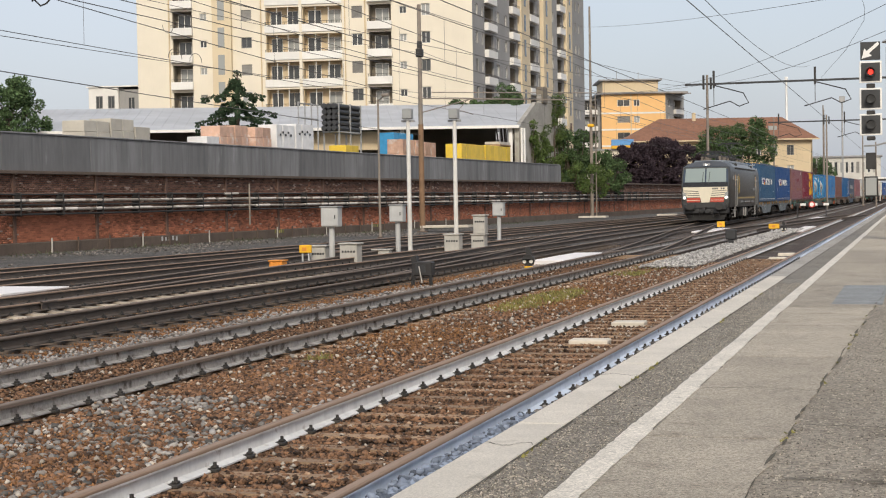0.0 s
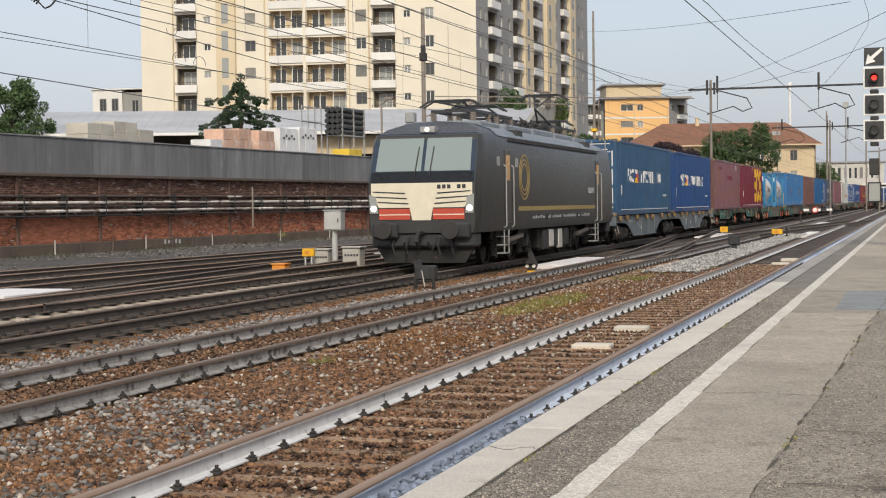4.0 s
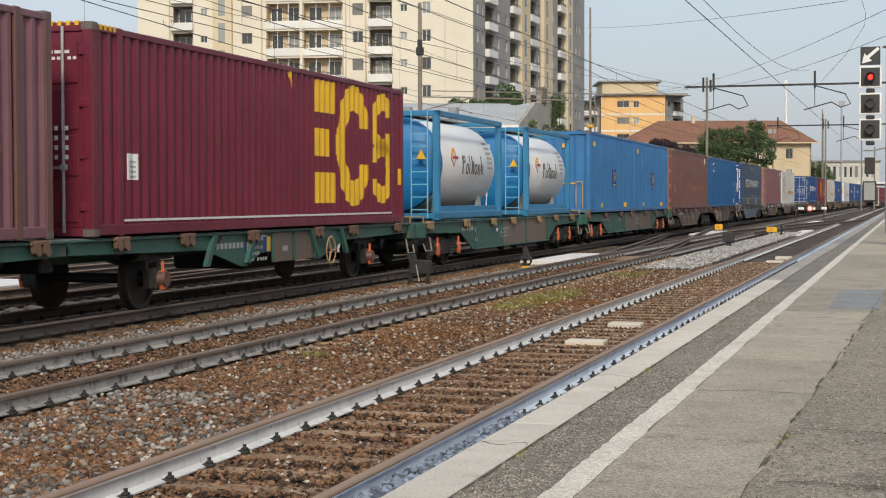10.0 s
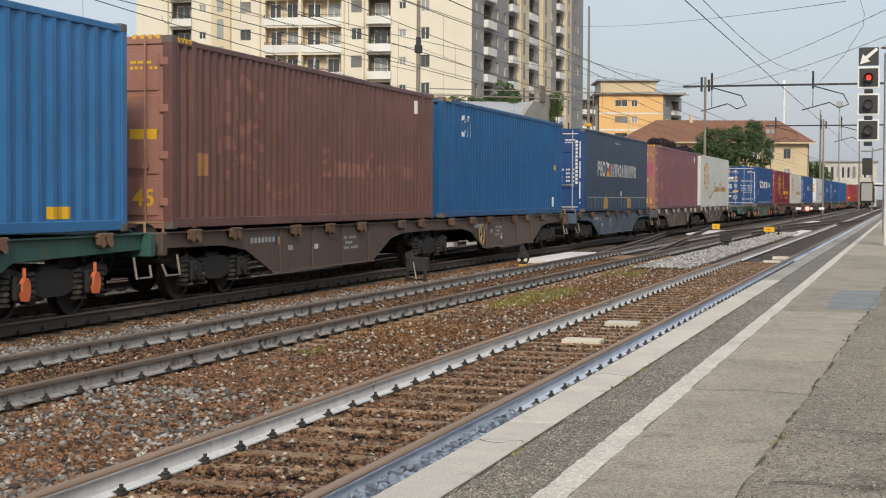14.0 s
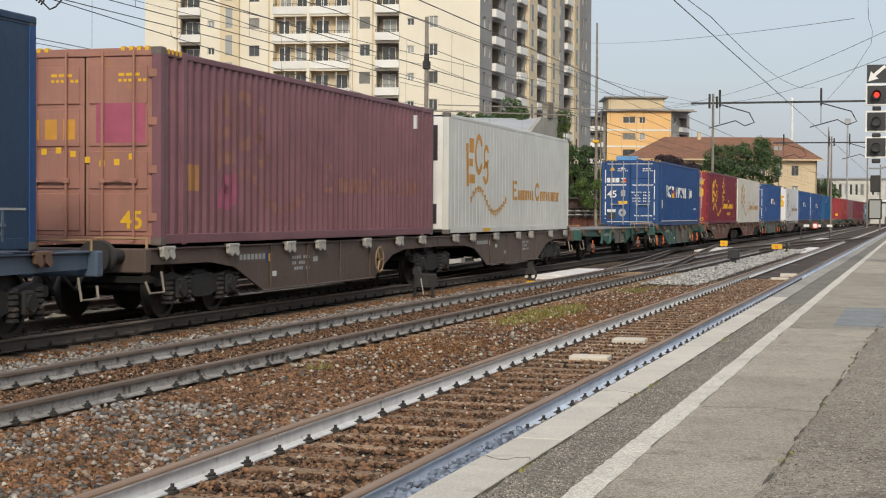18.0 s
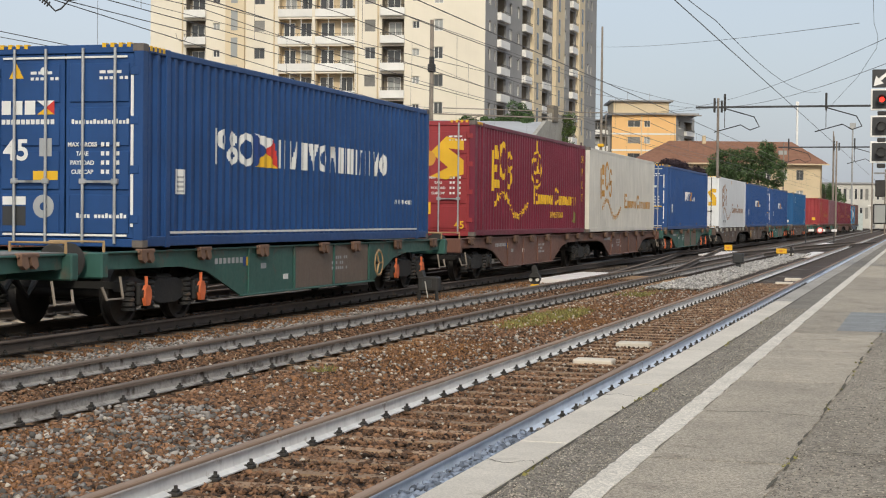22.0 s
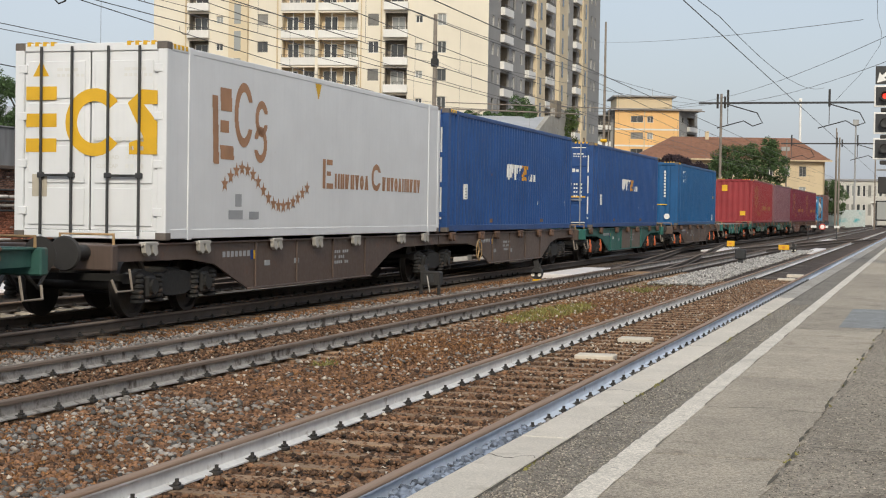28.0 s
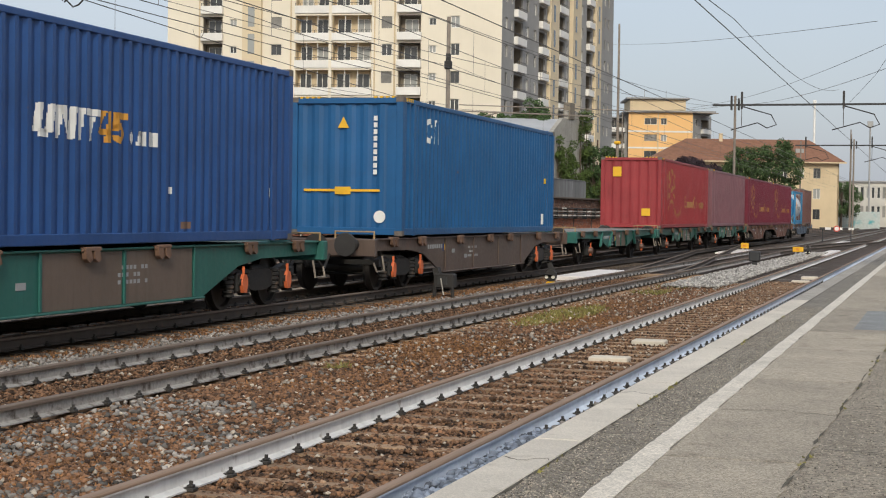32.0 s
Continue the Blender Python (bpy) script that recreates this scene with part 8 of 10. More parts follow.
# ---- locomotive ----
M_LOCO = surface("matt_dark_grey_loco_paint", (0.042, 0.042, 0.041), rough=0.38, spec=0.4, vary=0.16, scale=0.8, fine=12, stain=(0.06, 0.055, 0.048), stain_amount=0.25, stain_scale=0.5, streak=0.2)
M_LOCO_NAVY = surface("navy_cab_top_paint", (0.022, 0.04, 0.07), rough=0.4, spec=0.35, vary=0.15, scale=1)
# roof base colour is lightened to include part of the sky's reflection
M_LOCO_ROOF = surface("sky_lightened_loco_roof", (0.2, 0.225, 0.25), rough=0.6, vary=0.2, scale=1, streak=0.2)
M_CREAM_P = surface("cream_front_paint", (0.72, 0.66, 0.52), rough=0.45, vary=0.06, scale=3)
M_LOCO_RED = surface("red_front_stripe", (0.48, 0.07, 0.04), rough=0.45, vary=0.08)
M_LOCO_YEL = surface("mustard_stripe", (0.34, 0.24, 0.07), rough=0.45, vary=0.08)
# pale green base colour stands in for sky reflected in the windscreen
M_SCREEN = glassy("sky_toned_windscreen", (0.24, 0.29, 0.28), 0.06)
M_LOCO_MASK = surface("near_black_front_mask", (0.008, 0.01, 0.014), rough=0.3, spec=0.3, vary=0.1)
# cab glass: the lit look is only a yellow base colour, no emission
M_CABGLASS = surface("glass_painted_lit_yellow", (0.62, 0.36, 0.13), rough=0.3, vary=0.1)

loco = thing("locomotive", "dark grey electric locomotive with a cream and red front", "locomotive")
MOVERS.append((loco, 9.45, TZ))
PROF = [(1.44, 0.92), (1.49, 1.15), (1.49, 2.2), (1.49, 2.7), (1.48, 3.16), (1.43, 3.4), (1.24, 3.58), (0.8, 3.74), (0.0, 3.8)]


def nose(z):
    if z < 2.2:
        return 9.32 - 0.03 * (z - 0.9)
    if z < 3.42:
        return 9.281 - 0.5 * ((z - 2.2) / 1.22) ** 1.1
    return 8.781 - 0.95 * (z - 3.42) / 0.38


def loco_ring(sy, back, pinch):
    pts = []
    for x, z in PROF:
        pts.append((x * pinch, sy * (nose(z) - back), z))
    return pts + [(-p[0], p[1], p[2]) for p in pts[-2::-1]]


rings = [loco_ring(-1, 0.0, 0.93), loco_ring(-1, 0.1, 0.972), loco_ring(-1, 0.28, 1.0), loco_ring(1, 0.28, 1.0), loco_ring(1, 0.1, 0.972), loco_ring(1, 0.0, 0.93)]
m = len(rings[0])
b = Shape()
b.add([p for r_ in rings for p in r_], [(i * m + j, (i + 1) * m + j, (i + 1) * m + j + 1, i * m + j + 1) for i in range(5) for j in range(m - 1)])
for i, flip in ((0, False), (5, True)):
    for j in range(m // 2):
        q = (i * m + j, i * m + j + 1, i * m + m - 2 - j, i * m + m - 1 - j)
        b.f.append(q if not flip else q[::-1])
b.f.append(tuple([0 * m, 5 * m, 5 * m + m - 1, m - 1]))
body = b.make("body", M_LOCO, loco, smooth=True)
# roof skin, cab top, front panels
for sy in (-1, 1):
    Shape().add([(x, sy * (nose(z) - (0.3 if k < 2 else 2.2)), z + 0.012) for k, z in ((0, 3.42), (1, 3.74), (2, 3.74), (3, 3.42)) for x in ((-1.3, 1.3) if z < 3.5 else (-0.75, 0.75))], [(0, 1, 3, 2), (2, 3, 5, 4)]).make("cab_roof", M_LOCO_NAVY, body)
    def curved(x0, x1, z0, z1, lift, name, mat, label):
        """A sheet that follows the rounded front between two heights."""
        n, v = 6, []
        for k in range(n + 1):
            z = z0 + (z1 - z0) * k / n
            e = 1.0 - 0.03 * max(0.0, z - 2.2)
            v += [(x0 * e, sy * (nose(z) + lift), z), (x1 * e, sy * (nose(z) + lift), z)]
        fs = [(2 * k, 2 * k + 1, 2 * k + 3, 2 * k + 2) for k in range(n)]
        return Shape().add(v, fs if sy < 0 else [q[::-1] for q in fs]).make(name, mat, body, label)
    curved(-1.385, 1.385, 2.2, 3.44, 0.005, "front_mask", M_LOCO_NAVY, "navy surround of the windscreen")
    curved(-1.36, 1.36, 2.19, 2.46, 0.012, "wiper_tray", M_LOCO_MASK, "black strip under the windscreen")
    for x0, x1 in ((-1.26, -0.045), (0.045, 1.26)):
        curved(x0, x1, 2.48, 3.32, 0.018, "windscreen", M_SCREEN, "windscreen with the sky's reflection put into its pale colour")
        mx = (x0 + x1) / 2
        Shape().tube([(mx * 0.3, sy * (nose(2.35) + 0.04), 2.35), (mx * 0.3 + 0.05, sy * (nose(3.1) + 0.035), 3.1)], 0.016).make("wiper", M_BLACK, body)
    f = sy * 9.322
    y0, y1 = sorted((f, f + sy * 0.012))
    Shape().extrude([(-1.12, 1.56), (1.12, 1.56), (1.33, 1.9), (1.33, 2.18), (-1.33, 2.18), (-1.33, 1.9)], "y", y0, y1).make("cream_band", M_CREAM_P, body, "cream band under the windscreen")
    for sx in (-1, 1):
        x0, x1 = sorted((sx * 0.3, sx * 1.12))
        Shape().box(x0, x1, y0, y1, 1.26, 1.53).make("red_stripe", M_LOCO_RED, body, "red front stripe")
        Shape().box(x0, x1, *sorted((f + sy * 0.012, f + sy * 0.016)), 1.37, 1.395).make("trim_line", M_CREAM_P, body)
        for k in range(3):
            xa, xb, z = sx * (0.42 - 0.04 * k), sx * (1.28 - 0.06 * k), 1.95 - 0.13 * k
            Shape().extrude([(xa, z - 0.05), (xb, z), (xb, z + 0.03), (xa, z - 0.015)], "y", *sorted((f + sy * 0.012, f + sy * 0.018))).make("trim_line", M_DARK, body, "dark slanting line")
    Shape().extrude([(-0.42, 2.17), (0.42, 2.17), (0.34, 1.72), (0.24, 1.24), (-0.24, 1.24), (-0.34, 1.72)], "y", *sorted((f, f + sy * 0.02))).make("cream_shield", M_CREAM_P, body)
    for k in range(6):
        if k != 3:
            Shape().box(0.42 + 0.13 * k, 0.51 + 0.13 * k, *sorted((f + sy * 0.012, f + sy * 0.018)), 2.03, 2.13).make("number_block", M_DARK, body)
    for sx in (-1, 1):
        lamp = Shape().extrude([(sx * 1.14, 1.42), (sx * 1.36, 1.42), (sx * 1.38, 1.9), (sx * 1.2, 1.84)], "y", *sorted((f + sy * 0.01, f + sy * 0.03))).make("headlamp", M_PANE_LIGHT, body, "headlamp cluster")
        Shape().cyl((sx * 1.26, f + sy * 0.03, 1.54), (sx * 1.26, f + sy * 0.045, 1.54), 0.075, n=14).make("headlamp_lens", M_LAMP_WHITE, lamp, "lit headlamp")
        Shape().box(*sorted((sx * 0.62, sx * 1.28)), *sorted((sy * 9.1, sy * 9.45)), 0.78, 1.18, 0.05).make("buffer_box", M_DARK, loco, "dark square buffer box")
        put("buffer", shared("buffer", buffer_shape, M_BLACK, True), loco, at=pose(sx * 0.875, sy * 9.2, 1.0, 0, 0, 180 if sy < 0 else 0))
    Shape().box(-0.2, 0.2, *sorted((sy * 8.4, sy * 8.76)), 3.46, 3.62, 0.02).make("lamp_case", M_STEEL, body)
    Shape().cyl((0, sy * 8.76, 3.54), (0, sy * 8.78, 3.54), 0.055, n=12).make("top_lamp", M_LAMP_WHITE, body, "top marker lamp")
    put("coupling", shared("coupling", coupling, M_BLACK), loco, at=pose(0, sy * 9.25, 0, 0, 0, 180 if sy < 0 else 0))
    Shape().box(-1.36, 1.36, *sorted((sy * 8.6, sy * 9.24)), 0.55, 0.95, 0.06).make("buffer_beam", M_DARK, loco, "dark buffer beam")
    Shape().extrude([(-1.3, 0.58), (1.3, 0.58), (1.05, 0.16), (-1.05, 0.16)], "y", *sorted((sy * 8.95, sy * 9.05))).make("rail_guard", M_GEAR, loco, "low rail guard")
    for x in (-0.75, -0.4, 0.45, 0.8):
        Shape().tube([(x, sy * 9.24, 0.8), (x, sy * 9.42, 0.6), (x + 0.05, sy * 9.4, 0.38)], 0.022).make("brake_hose", M_BLACK, loco)


def loco_y(v):
    return v - 9.45


for sx in (1, -1):
    X = 1.49 * sx
    for v0 in (2.75, 15.35):
        d = Shape().box(*sorted((X - 0.02 * sx, X + 0.012 * sx)), loco_y(v0), loco_y(v0 + 0.68), 1.12, 3.06, 0.01).make("cab_door", M_LOCO, body, "dark cab door")
        Shape().box(*sorted((X + 0.012 * sx, X + 0.018 * sx)), loco_y(v0 + 0.14), loco_y(v0 + 0.54), 2.25, 2.92).make("door_window", M_CABGLASS, d, "door window with a lit look put into its yellow colour")
        for dy in (-0.07, 0.75):
            Shape().tube([(X, loco_y(v0 + dy), 1.0), (X + 0.07 * sx, loco_y(v0 + dy), 1.05), (X + 0.07 * sx, loco_y(v0 + dy), 2.6), (X, loco_y(v0 + dy), 2.66)], 0.02).make("handrail", M_STEEL, body, "pale vertical handrail")
        s = Shape()
        for k in range(3):
            s.box(*sorted((X - 0.3 * sx, X - 0.02 * sx)), loco_y(v0 + 0.1), loco_y(v0 + 0.6), 0.3 + 0.22 * k, 0.33 + 0.22 * k)
        s.box(*sorted((X - 0.06 * sx, X - 0.03 * sx)), loco_y(v0 + 0.08), loco_y(v0 + 0.12), 0.3, 0.95).box(*sorted((X - 0.06 * sx, X - 0.03 * sx)), loco_y(v0 + 0.58), loco_y(v0 + 0.62), 0.3, 0.95)
        s.make("cab_steps", M_STEEL, loco)
    Shape().box(*sorted((X - 0.075 * sx, X + 0.004 * sx)), loco_y(3.3), loco_y(15.8), 3.3, 3.345).make("drip_rail", M_BLACK, body, "black drip rail")
    Shape().box(*sorted((X, X + 0.008 * sx)), loco_y(4.3), loco_y(15.15), 1.43, 1.55).make("side_stripe", M_LOCO_YEL, body, "mustard side stripe")
    if sx > 0:
        for r_ in (0.64, 0.515, 0.39):
            Shape().lathe([(r_, 0.0), (r_, 0.008), (r_ - 0.055, 0.008), (r_ - 0.055, 0.0)], (X, loco_y(5.0), 2.36), "x", 40).make("ring_emblem", M_LOCO_YEL, body, "mustard ring")
        s = Shape()
        for k in range(6):
            s.box(X, X + 0.006, loco_y(14.05 + 0.19 * k), loco_y(14.18 + 0.19 * k), 1.96, 2.14)
        s.make("marking", M_TEXT_GREY, body)
        s = Shape()
        for k in range(26):
            if k % 7 != 5:
                s.box(X, X + 0.006, loco_y(6.0 + 0.32 * k), loco_y(6.2 + 0.32 * k), 1.2, 1.26 + 0.03 * (k % 2))
        s.make("marking", M_TEXT_GREY, body)
        for v in (7.85, 8.4, 12.25, 12.75):
            Shape().cyl((X - 0.01, loco_y(v), 1.24), (X + 0.01, loco_y(v), 1.24), 0.1, n=14).make("inspection_hole", M_BLACK, body)
        for v in (1.95, 3.95):
            Shape().box(X, X + 0.02, loco_y(v), loco_y(v + 0.28), 2.62, 2.86, 0.006).make("side_mirror_plate", M_STEEL, body)
    for k in range(34):
        Shape().box(*sorted((X - 0.06 * sx, X + 0.02 * sx)), loco_y(3.4 + 0.36 * k), loco_y(3.44 + 0.36 * k), 3.335, 3.38).make("roof_bolt", M_BLACK, body)
for y0, y1, z in ((2.4, 4.4, 3.84), (5.0, 8.2, 3.86), (8.5, 11.2, 3.88), (11.5, 14.2, 3.86), (14.6, 16.6, 3.84)):
    Shape().box(-0.95, 0.95, loco_y(y0), loco_y(y1), 3.66, z, 0.05).make("roof_hatch", M_LOCO_ROOF, body, "blue-grey roof hatch, sky sheen in its colour")
for sx in (1, -1):
    Shape().add([(1.445 * sx, loco_y(2.2), 3.41), (1.445 * sx, loco_y(16.8), 3.41), (1.25 * sx, loco_y(16.8), 3.595), (1.25 * sx, loco_y(2.2), 3.595), (0.8 * sx, loco_y(16.8), 3.755), (0.8 * sx, loco_y(2.2), 3.755)], [(0, 1, 2, 3), (3, 2, 4, 5)] if sx > 0 else [(3, 2, 1, 0), (5, 4, 2, 3)]).make("roof_slope", M_LOCO_ROOF, body, "blue-grey roof slope, sky sheen in its colour")
    for v in (4.6, 14.3):
        s = Shape()
        for k in range(9):
            s.box(*sorted((1.0 * sx, 1.36 * sx)), loco_y(v + 0.09 * k), loco_y(v + 0.05 + 0.09 * k), 3.5, 3.66)
        s.make("roof_grille", M_DARK, body)


def pantograph(v, up):
    p = Shape()
    y = loco_y(v)
    for x in (-0.55, 0.55):
        p.box(x - 0.04, x + 0.04, y - 0.9, y + 0.9, 4.1, 4.17)
    for yy in (-0.85, 0.85):
        p.box(-0.6, 0.6, y + yy - 0.04, y + yy + 0.04, 4.1, 4.17)
    base = p.make("pantograph_base", M_DARK, loco, "dark pantograph frame")
    for x in (-0.55, 0.55):
        for yy in (-0.8, 0.8):
            q = Shape()
            for k in range(5):
                q.cyl((x, y + yy, 3.84 + 0.055 * k), (x, y + yy, 3.875 + 0.055 * k), 0.085, n=12)
            q.cyl((x, y + yy, 3.8), (x, y + yy, 4.1), 0.05, n=8).make("insulator", M_MAST, base, "ribbed brown insulator")
    z1, z2 = (4.72, 5.2) if up else (4.3, 4.36)
    knee = (0, y - 0.95 if up else y + 1.3, z1)
    s = Shape()
    foot = y + 0.7 if up else y - 0.7
    s.tube([(-0.25, foot, 4.17), (0, knee[1], knee[2])], 0.035).tube([(0.25, foot, 4.17), (0, knee[1], knee[2])], 0.035)
    top = (0, y + 0.25 if up else y - 0.9, z2)
    s.tube([knee, (-0.3, top[1], top[2])], 0.028).tube([knee, (0.3, top[1], top[2])], 0.028)
    s.make("pantograph_arm", M_DARK, base)
    s = Shape()
    for yy in (-0.16, 0.16):
        s.tube([(-0.85, top[1] + yy, z2 - 0.12), (-0.55, top[1] + yy, z2 + 0.05), (0.55, top[1] + yy, z2 + 0.05), (0.85, top[1] + yy, z2 - 0.12)], 0.028)
    s.box(-0.35, 0.35, top[1] - 0.16, top[1] + 0.16, z2 - 0.02, z2 + 0.02)
    s.make("collector_head", M_DARK, base)


pantograph(3.9, False)
pantograph(6.4, False)
pantograph(13.7, True)
pantograph(15.6, False)
s = Shape()
for k in range(5):
    s.cyl((-0.3 + 0.2 * (k % 2), loco_y(8.6 + 0.55 * k), 3.86), (-0.3 + 0.2 * (k % 2), loco_y(8.6 + 0.55 * k), 4.2), 0.09, n=10)
s.tube([(-0.3, loco_y(5.0), 4.25), (-0.2, loco_y(8.6), 4.22), (-0.1, loco_y(11.0), 4.24), (0.0, loco_y(14.5), 4.2)], 0.03)
s.make("roof_busbar", M_DARK, loco, "dark roof busbar on insulators")
for k in range(7):
    v, xx = 7.9 + 0.72 * k, (0.55 if k % 2 else -0.1)
    q = Shape()
    for i in range(6):
        q.cyl((xx, loco_y(v + 0.075 * i), 4.08), (xx, loco_y(v + 0.04 + 0.075 * i), 4.08), 0.085, n=10)
    q.cyl((xx, loco_y(v - 0.1), 4.08), (xx, loco_y(v + 0.55), 4.08), 0.045, n=8).cyl((xx, loco_y(v), 3.84), (xx, loco_y(v), 4.08), 0.04, n=8)
    q.tube([(xx, loco_y(v + 0.5), 4.1), (xx - 0.2, loco_y(v + 0.6), 4.25), (xx - 0.1, loco_y(v + 0.75), 4.1)], 0.02)
    q.make("roof_insulator", M_BLACK, loco, "black ribbed roof insulator")
Shape().box(-1.3, 1.3, loco_y(7.6), loco_y(11.4), 0.28, 0.92, 0.06).make("transformer_case", M_GEAR, loco)
for v, w, c in ((7.7, 0.75, M_GEAR), (8.55, 0.6, M_CABINET), (9.25, 0.45, M_GEAR), (9.85, 0.5, M_CABINET), (10.6, 0.7, M_GEAR)):
    Shape().box(1.28, 1.4, loco_y(v), loco_y(v + w), 0.3 + 0.05 * math.sin(v * 3), 0.85, 0.03).make("equipment_box", c, loco)
Shape().cyl((1.2, loco_y(9.3), 0.55), (1.2, loco_y(10.4), 0.55), 0.16, n=14).make("air_tank", M_GEAR, loco, smooth=True)


def loco_bogie_frame():
    s = Shape()
    out = [(-2.3, 0.72), (-2.2, 0.9), (-1.0, 0.92), (-0.6, 0.74), (0.6, 0.74), (1.0, 0.92), (2.2, 0.9), (2.3, 0.72), (1.9, 0.66), (0.9, 0.7), (0.6, 0.5), (-0.6, 0.5), (-0.9, 0.7), (-1.9, 0.66)]
    for x in (1.0, -1.16):
        s.extrude(out, "x", x, x + 0.16)
    s.box(-1.0, 1.0, -0.35, 0.35, 0.45, 0.85, 0.04)
    return s


def loco_wheel():
    s = wheelset_shape(0.6)
    return s


for v in (4.7, 14.2):
    lb = put("bogie", shared("loco_bogie", loco_bogie_frame, M_GEAR), loco, "grimy locomotive bogie", pose(0, loco_y(v), 0))
    for dy in (-1.45, 1.45):
        w = put("wheelset", shared("loco_wheelset", loco_wheel, M_TREAD, True), lb, at=pose(0, dy, 0.6))
        WHEELSETS.append((w, v + dy, 0.6, dy))
        for sgn in (0, 180):
            put("axlebox", shared("loco_axlebox", lambda: Shape().box(1.0, 1.22, -0.2, 0.2, -0.18, 0.14, 0.04).cyl((1.2, 0, 0), (1.28, 0, 0), 0.15, n=16), M_GEAR), lb, at=pose(0, dy, 0.6, 0, 0, sgn))
            for k in (-0.42, 0.42):
                def coil():
                    q = Shape()
                    for i in range(5):
                        q.cyl((1.1, 0, 0.3 + 0.09 * i), (1.1, 0, 0.345 + 0.09 * i), 0.12, n=12)
                    return q.cyl((1.1, 0, 0.24), (1.1, 0, 0.78), 0.07, n=8)
                put("coil_spring", shared("coil_spring", coil, M_GEAR, True), lb, at=pose(0, dy + (k if sgn == 0 else -k), 0, 0, 0, sgn))
    Shape().tube([(1.24, -0.9, 0.62), (1.24, 0.9, 0.74)], 0.07, 10).make("damper", M_MAST, lb, smooth=True)
    for k in (-1.9, 1.95):
        Shape().tube([(1.2, k, 0.9), (1.24, k, 0.2)], 0.03).make("sand_pipe", M_GEAR, lb)


# ---- wagons, front to rear ----
wagon(20.3, 34.97, W_GREY, "grey deep-sided container wagon with orange locks", bogies=(1, 1), ends=(1, 0), covers=False, flaps=M_LOCKY)
ringed = wagon(35.0, 49.7, W_GREY, "grey deep-sided container wagon with a white ring emblem", bogies=(0, 1), ends=(0, 1), covers=False, flaps=M_LOCKY)
Shape().lathe([(0.25, 0.0), (0.25, 0.006), (0.185, 0.006), (0.185, 0.0)], (1.164, -2.3, 0.74), "x", 28).make("ring_emblem", M_TEXT_W, ringed, "white ring emblem")
Shape().box(1.164, 1.17, -2.6, -2.0, 0.715, 0.765).make("emblem_bar", M_TEXT_W, ringed)
wagon(50.0, 64.65, W_GREEN, "dark green two-axle container wagon", style="slim", ends=(1, 0))
wagon(64.75, 79.6, W_GREEN, "dark green two-axle container wagon with a yellow handwheel", style="slim", ends=(0, 1), wheel_at=2.2)
wagon(80.4, 98.6, W_GREEN, "green and brown grimed container wagon carrying tanks", style="long", flaps=M_LOCKY)
wagon(99.5, 119.5, W_GREEN, "dark green grimed container wagon with orange axlebox covers", style="long", flaps=M_LOCK)
wagon(119.9, 134.35, W_BROWN, "brown grimed deep-sided container wagon", bogies=(1, 1), ends=(1, 0), covers=False)
wagon(134.4, 149.2, W_BROWN, "brown grimed deep-sided container wagon with a handwheel", bogies=(0, 1), ends=(0, 1), covers=False, wheel_at=-3.4)
wagon(150.7, 167.5, W_NAVY, "slate-blue container wagon with orange corner locks", covers=False)
wagon(168.9, 183.7, W_BROWN, "brown grimed deep-sided container wagon", bogies=(1, 1), ends=(1, 0), covers=False, wheel_at=3.0, flaps=M_CABINET)
wagon(183.75, 198.6, W_BROWN, "brown grimed deep-sided container wagon", bogies=(0, 1), ends=(0, 1), covers=False, flaps=M_CABINET)
wagon(199.9, 214.8, W_GREEN, "empty dark green two-axle container wagon", style="slim")
wagon(215.6, 231.7, W_GREEN, "green container wagon with orange axlebox covers and a handwheel", wheel_at=3.4)
wagon(233.0, 248.4, W_RED, "oxide-red deep-sided container wagon", bogies=(1, 1), ends=(1, 0), covers=False)
wagon(248.45, 263.5, W_RED, "oxide-red deep-sided container wagon", bogies=(0, 1), ends=(0, 1), covers=False)
wagon(264.7, 281.4, W_GREEN, "green container wagon with orange axlebox covers")
wagon(283.2, 298.75, W_BROWN, "brown grimed deep-sided container wagon", bogies=(1, 1), ends=(1, 0), covers=False, flaps=M_CABINET)
wagon(298.8, 313.8, W_BROWN, "brown grimed deep-sided container wagon with a yellow handwheel", bogies=(0, 1), ends=(0, 1), covers=False, wheel_at=-4.3)
wagon(315.0, 331.5, W_TEAL, "teal container wagon with orange axlebox covers")
wagon(334.2, 351.2, W_BROWN, "grey-brown container wagon with orange axlebox covers")
wagon(352.6, 367.3, W_TEAL, "empty teal two-axle container wagon", style="slim")
wagon(367.9, 383.0, W_GREEN, "dark green two-axle container wagon", style="slim", ends=(1, 0))
wagon(383.1, 398.3, W_GREEN, "dark green two-axle container wagon", style="slim", ends=(0, 1))
wagon(399.0, 412.9, W_RED, "oxide-red deep-sided container wagon", bogies=(1, 1), ends=(1, 0), covers=False)
wagon(413.0, 428.2, W_RED, "oxide-red deep-sided container wagon", bogies=(0, 1), ends=(0, 1), covers=False)
wagon(429.2, 446.2, W_NAVY, "dark container wagon at the train's rear", style="long", covers=False)

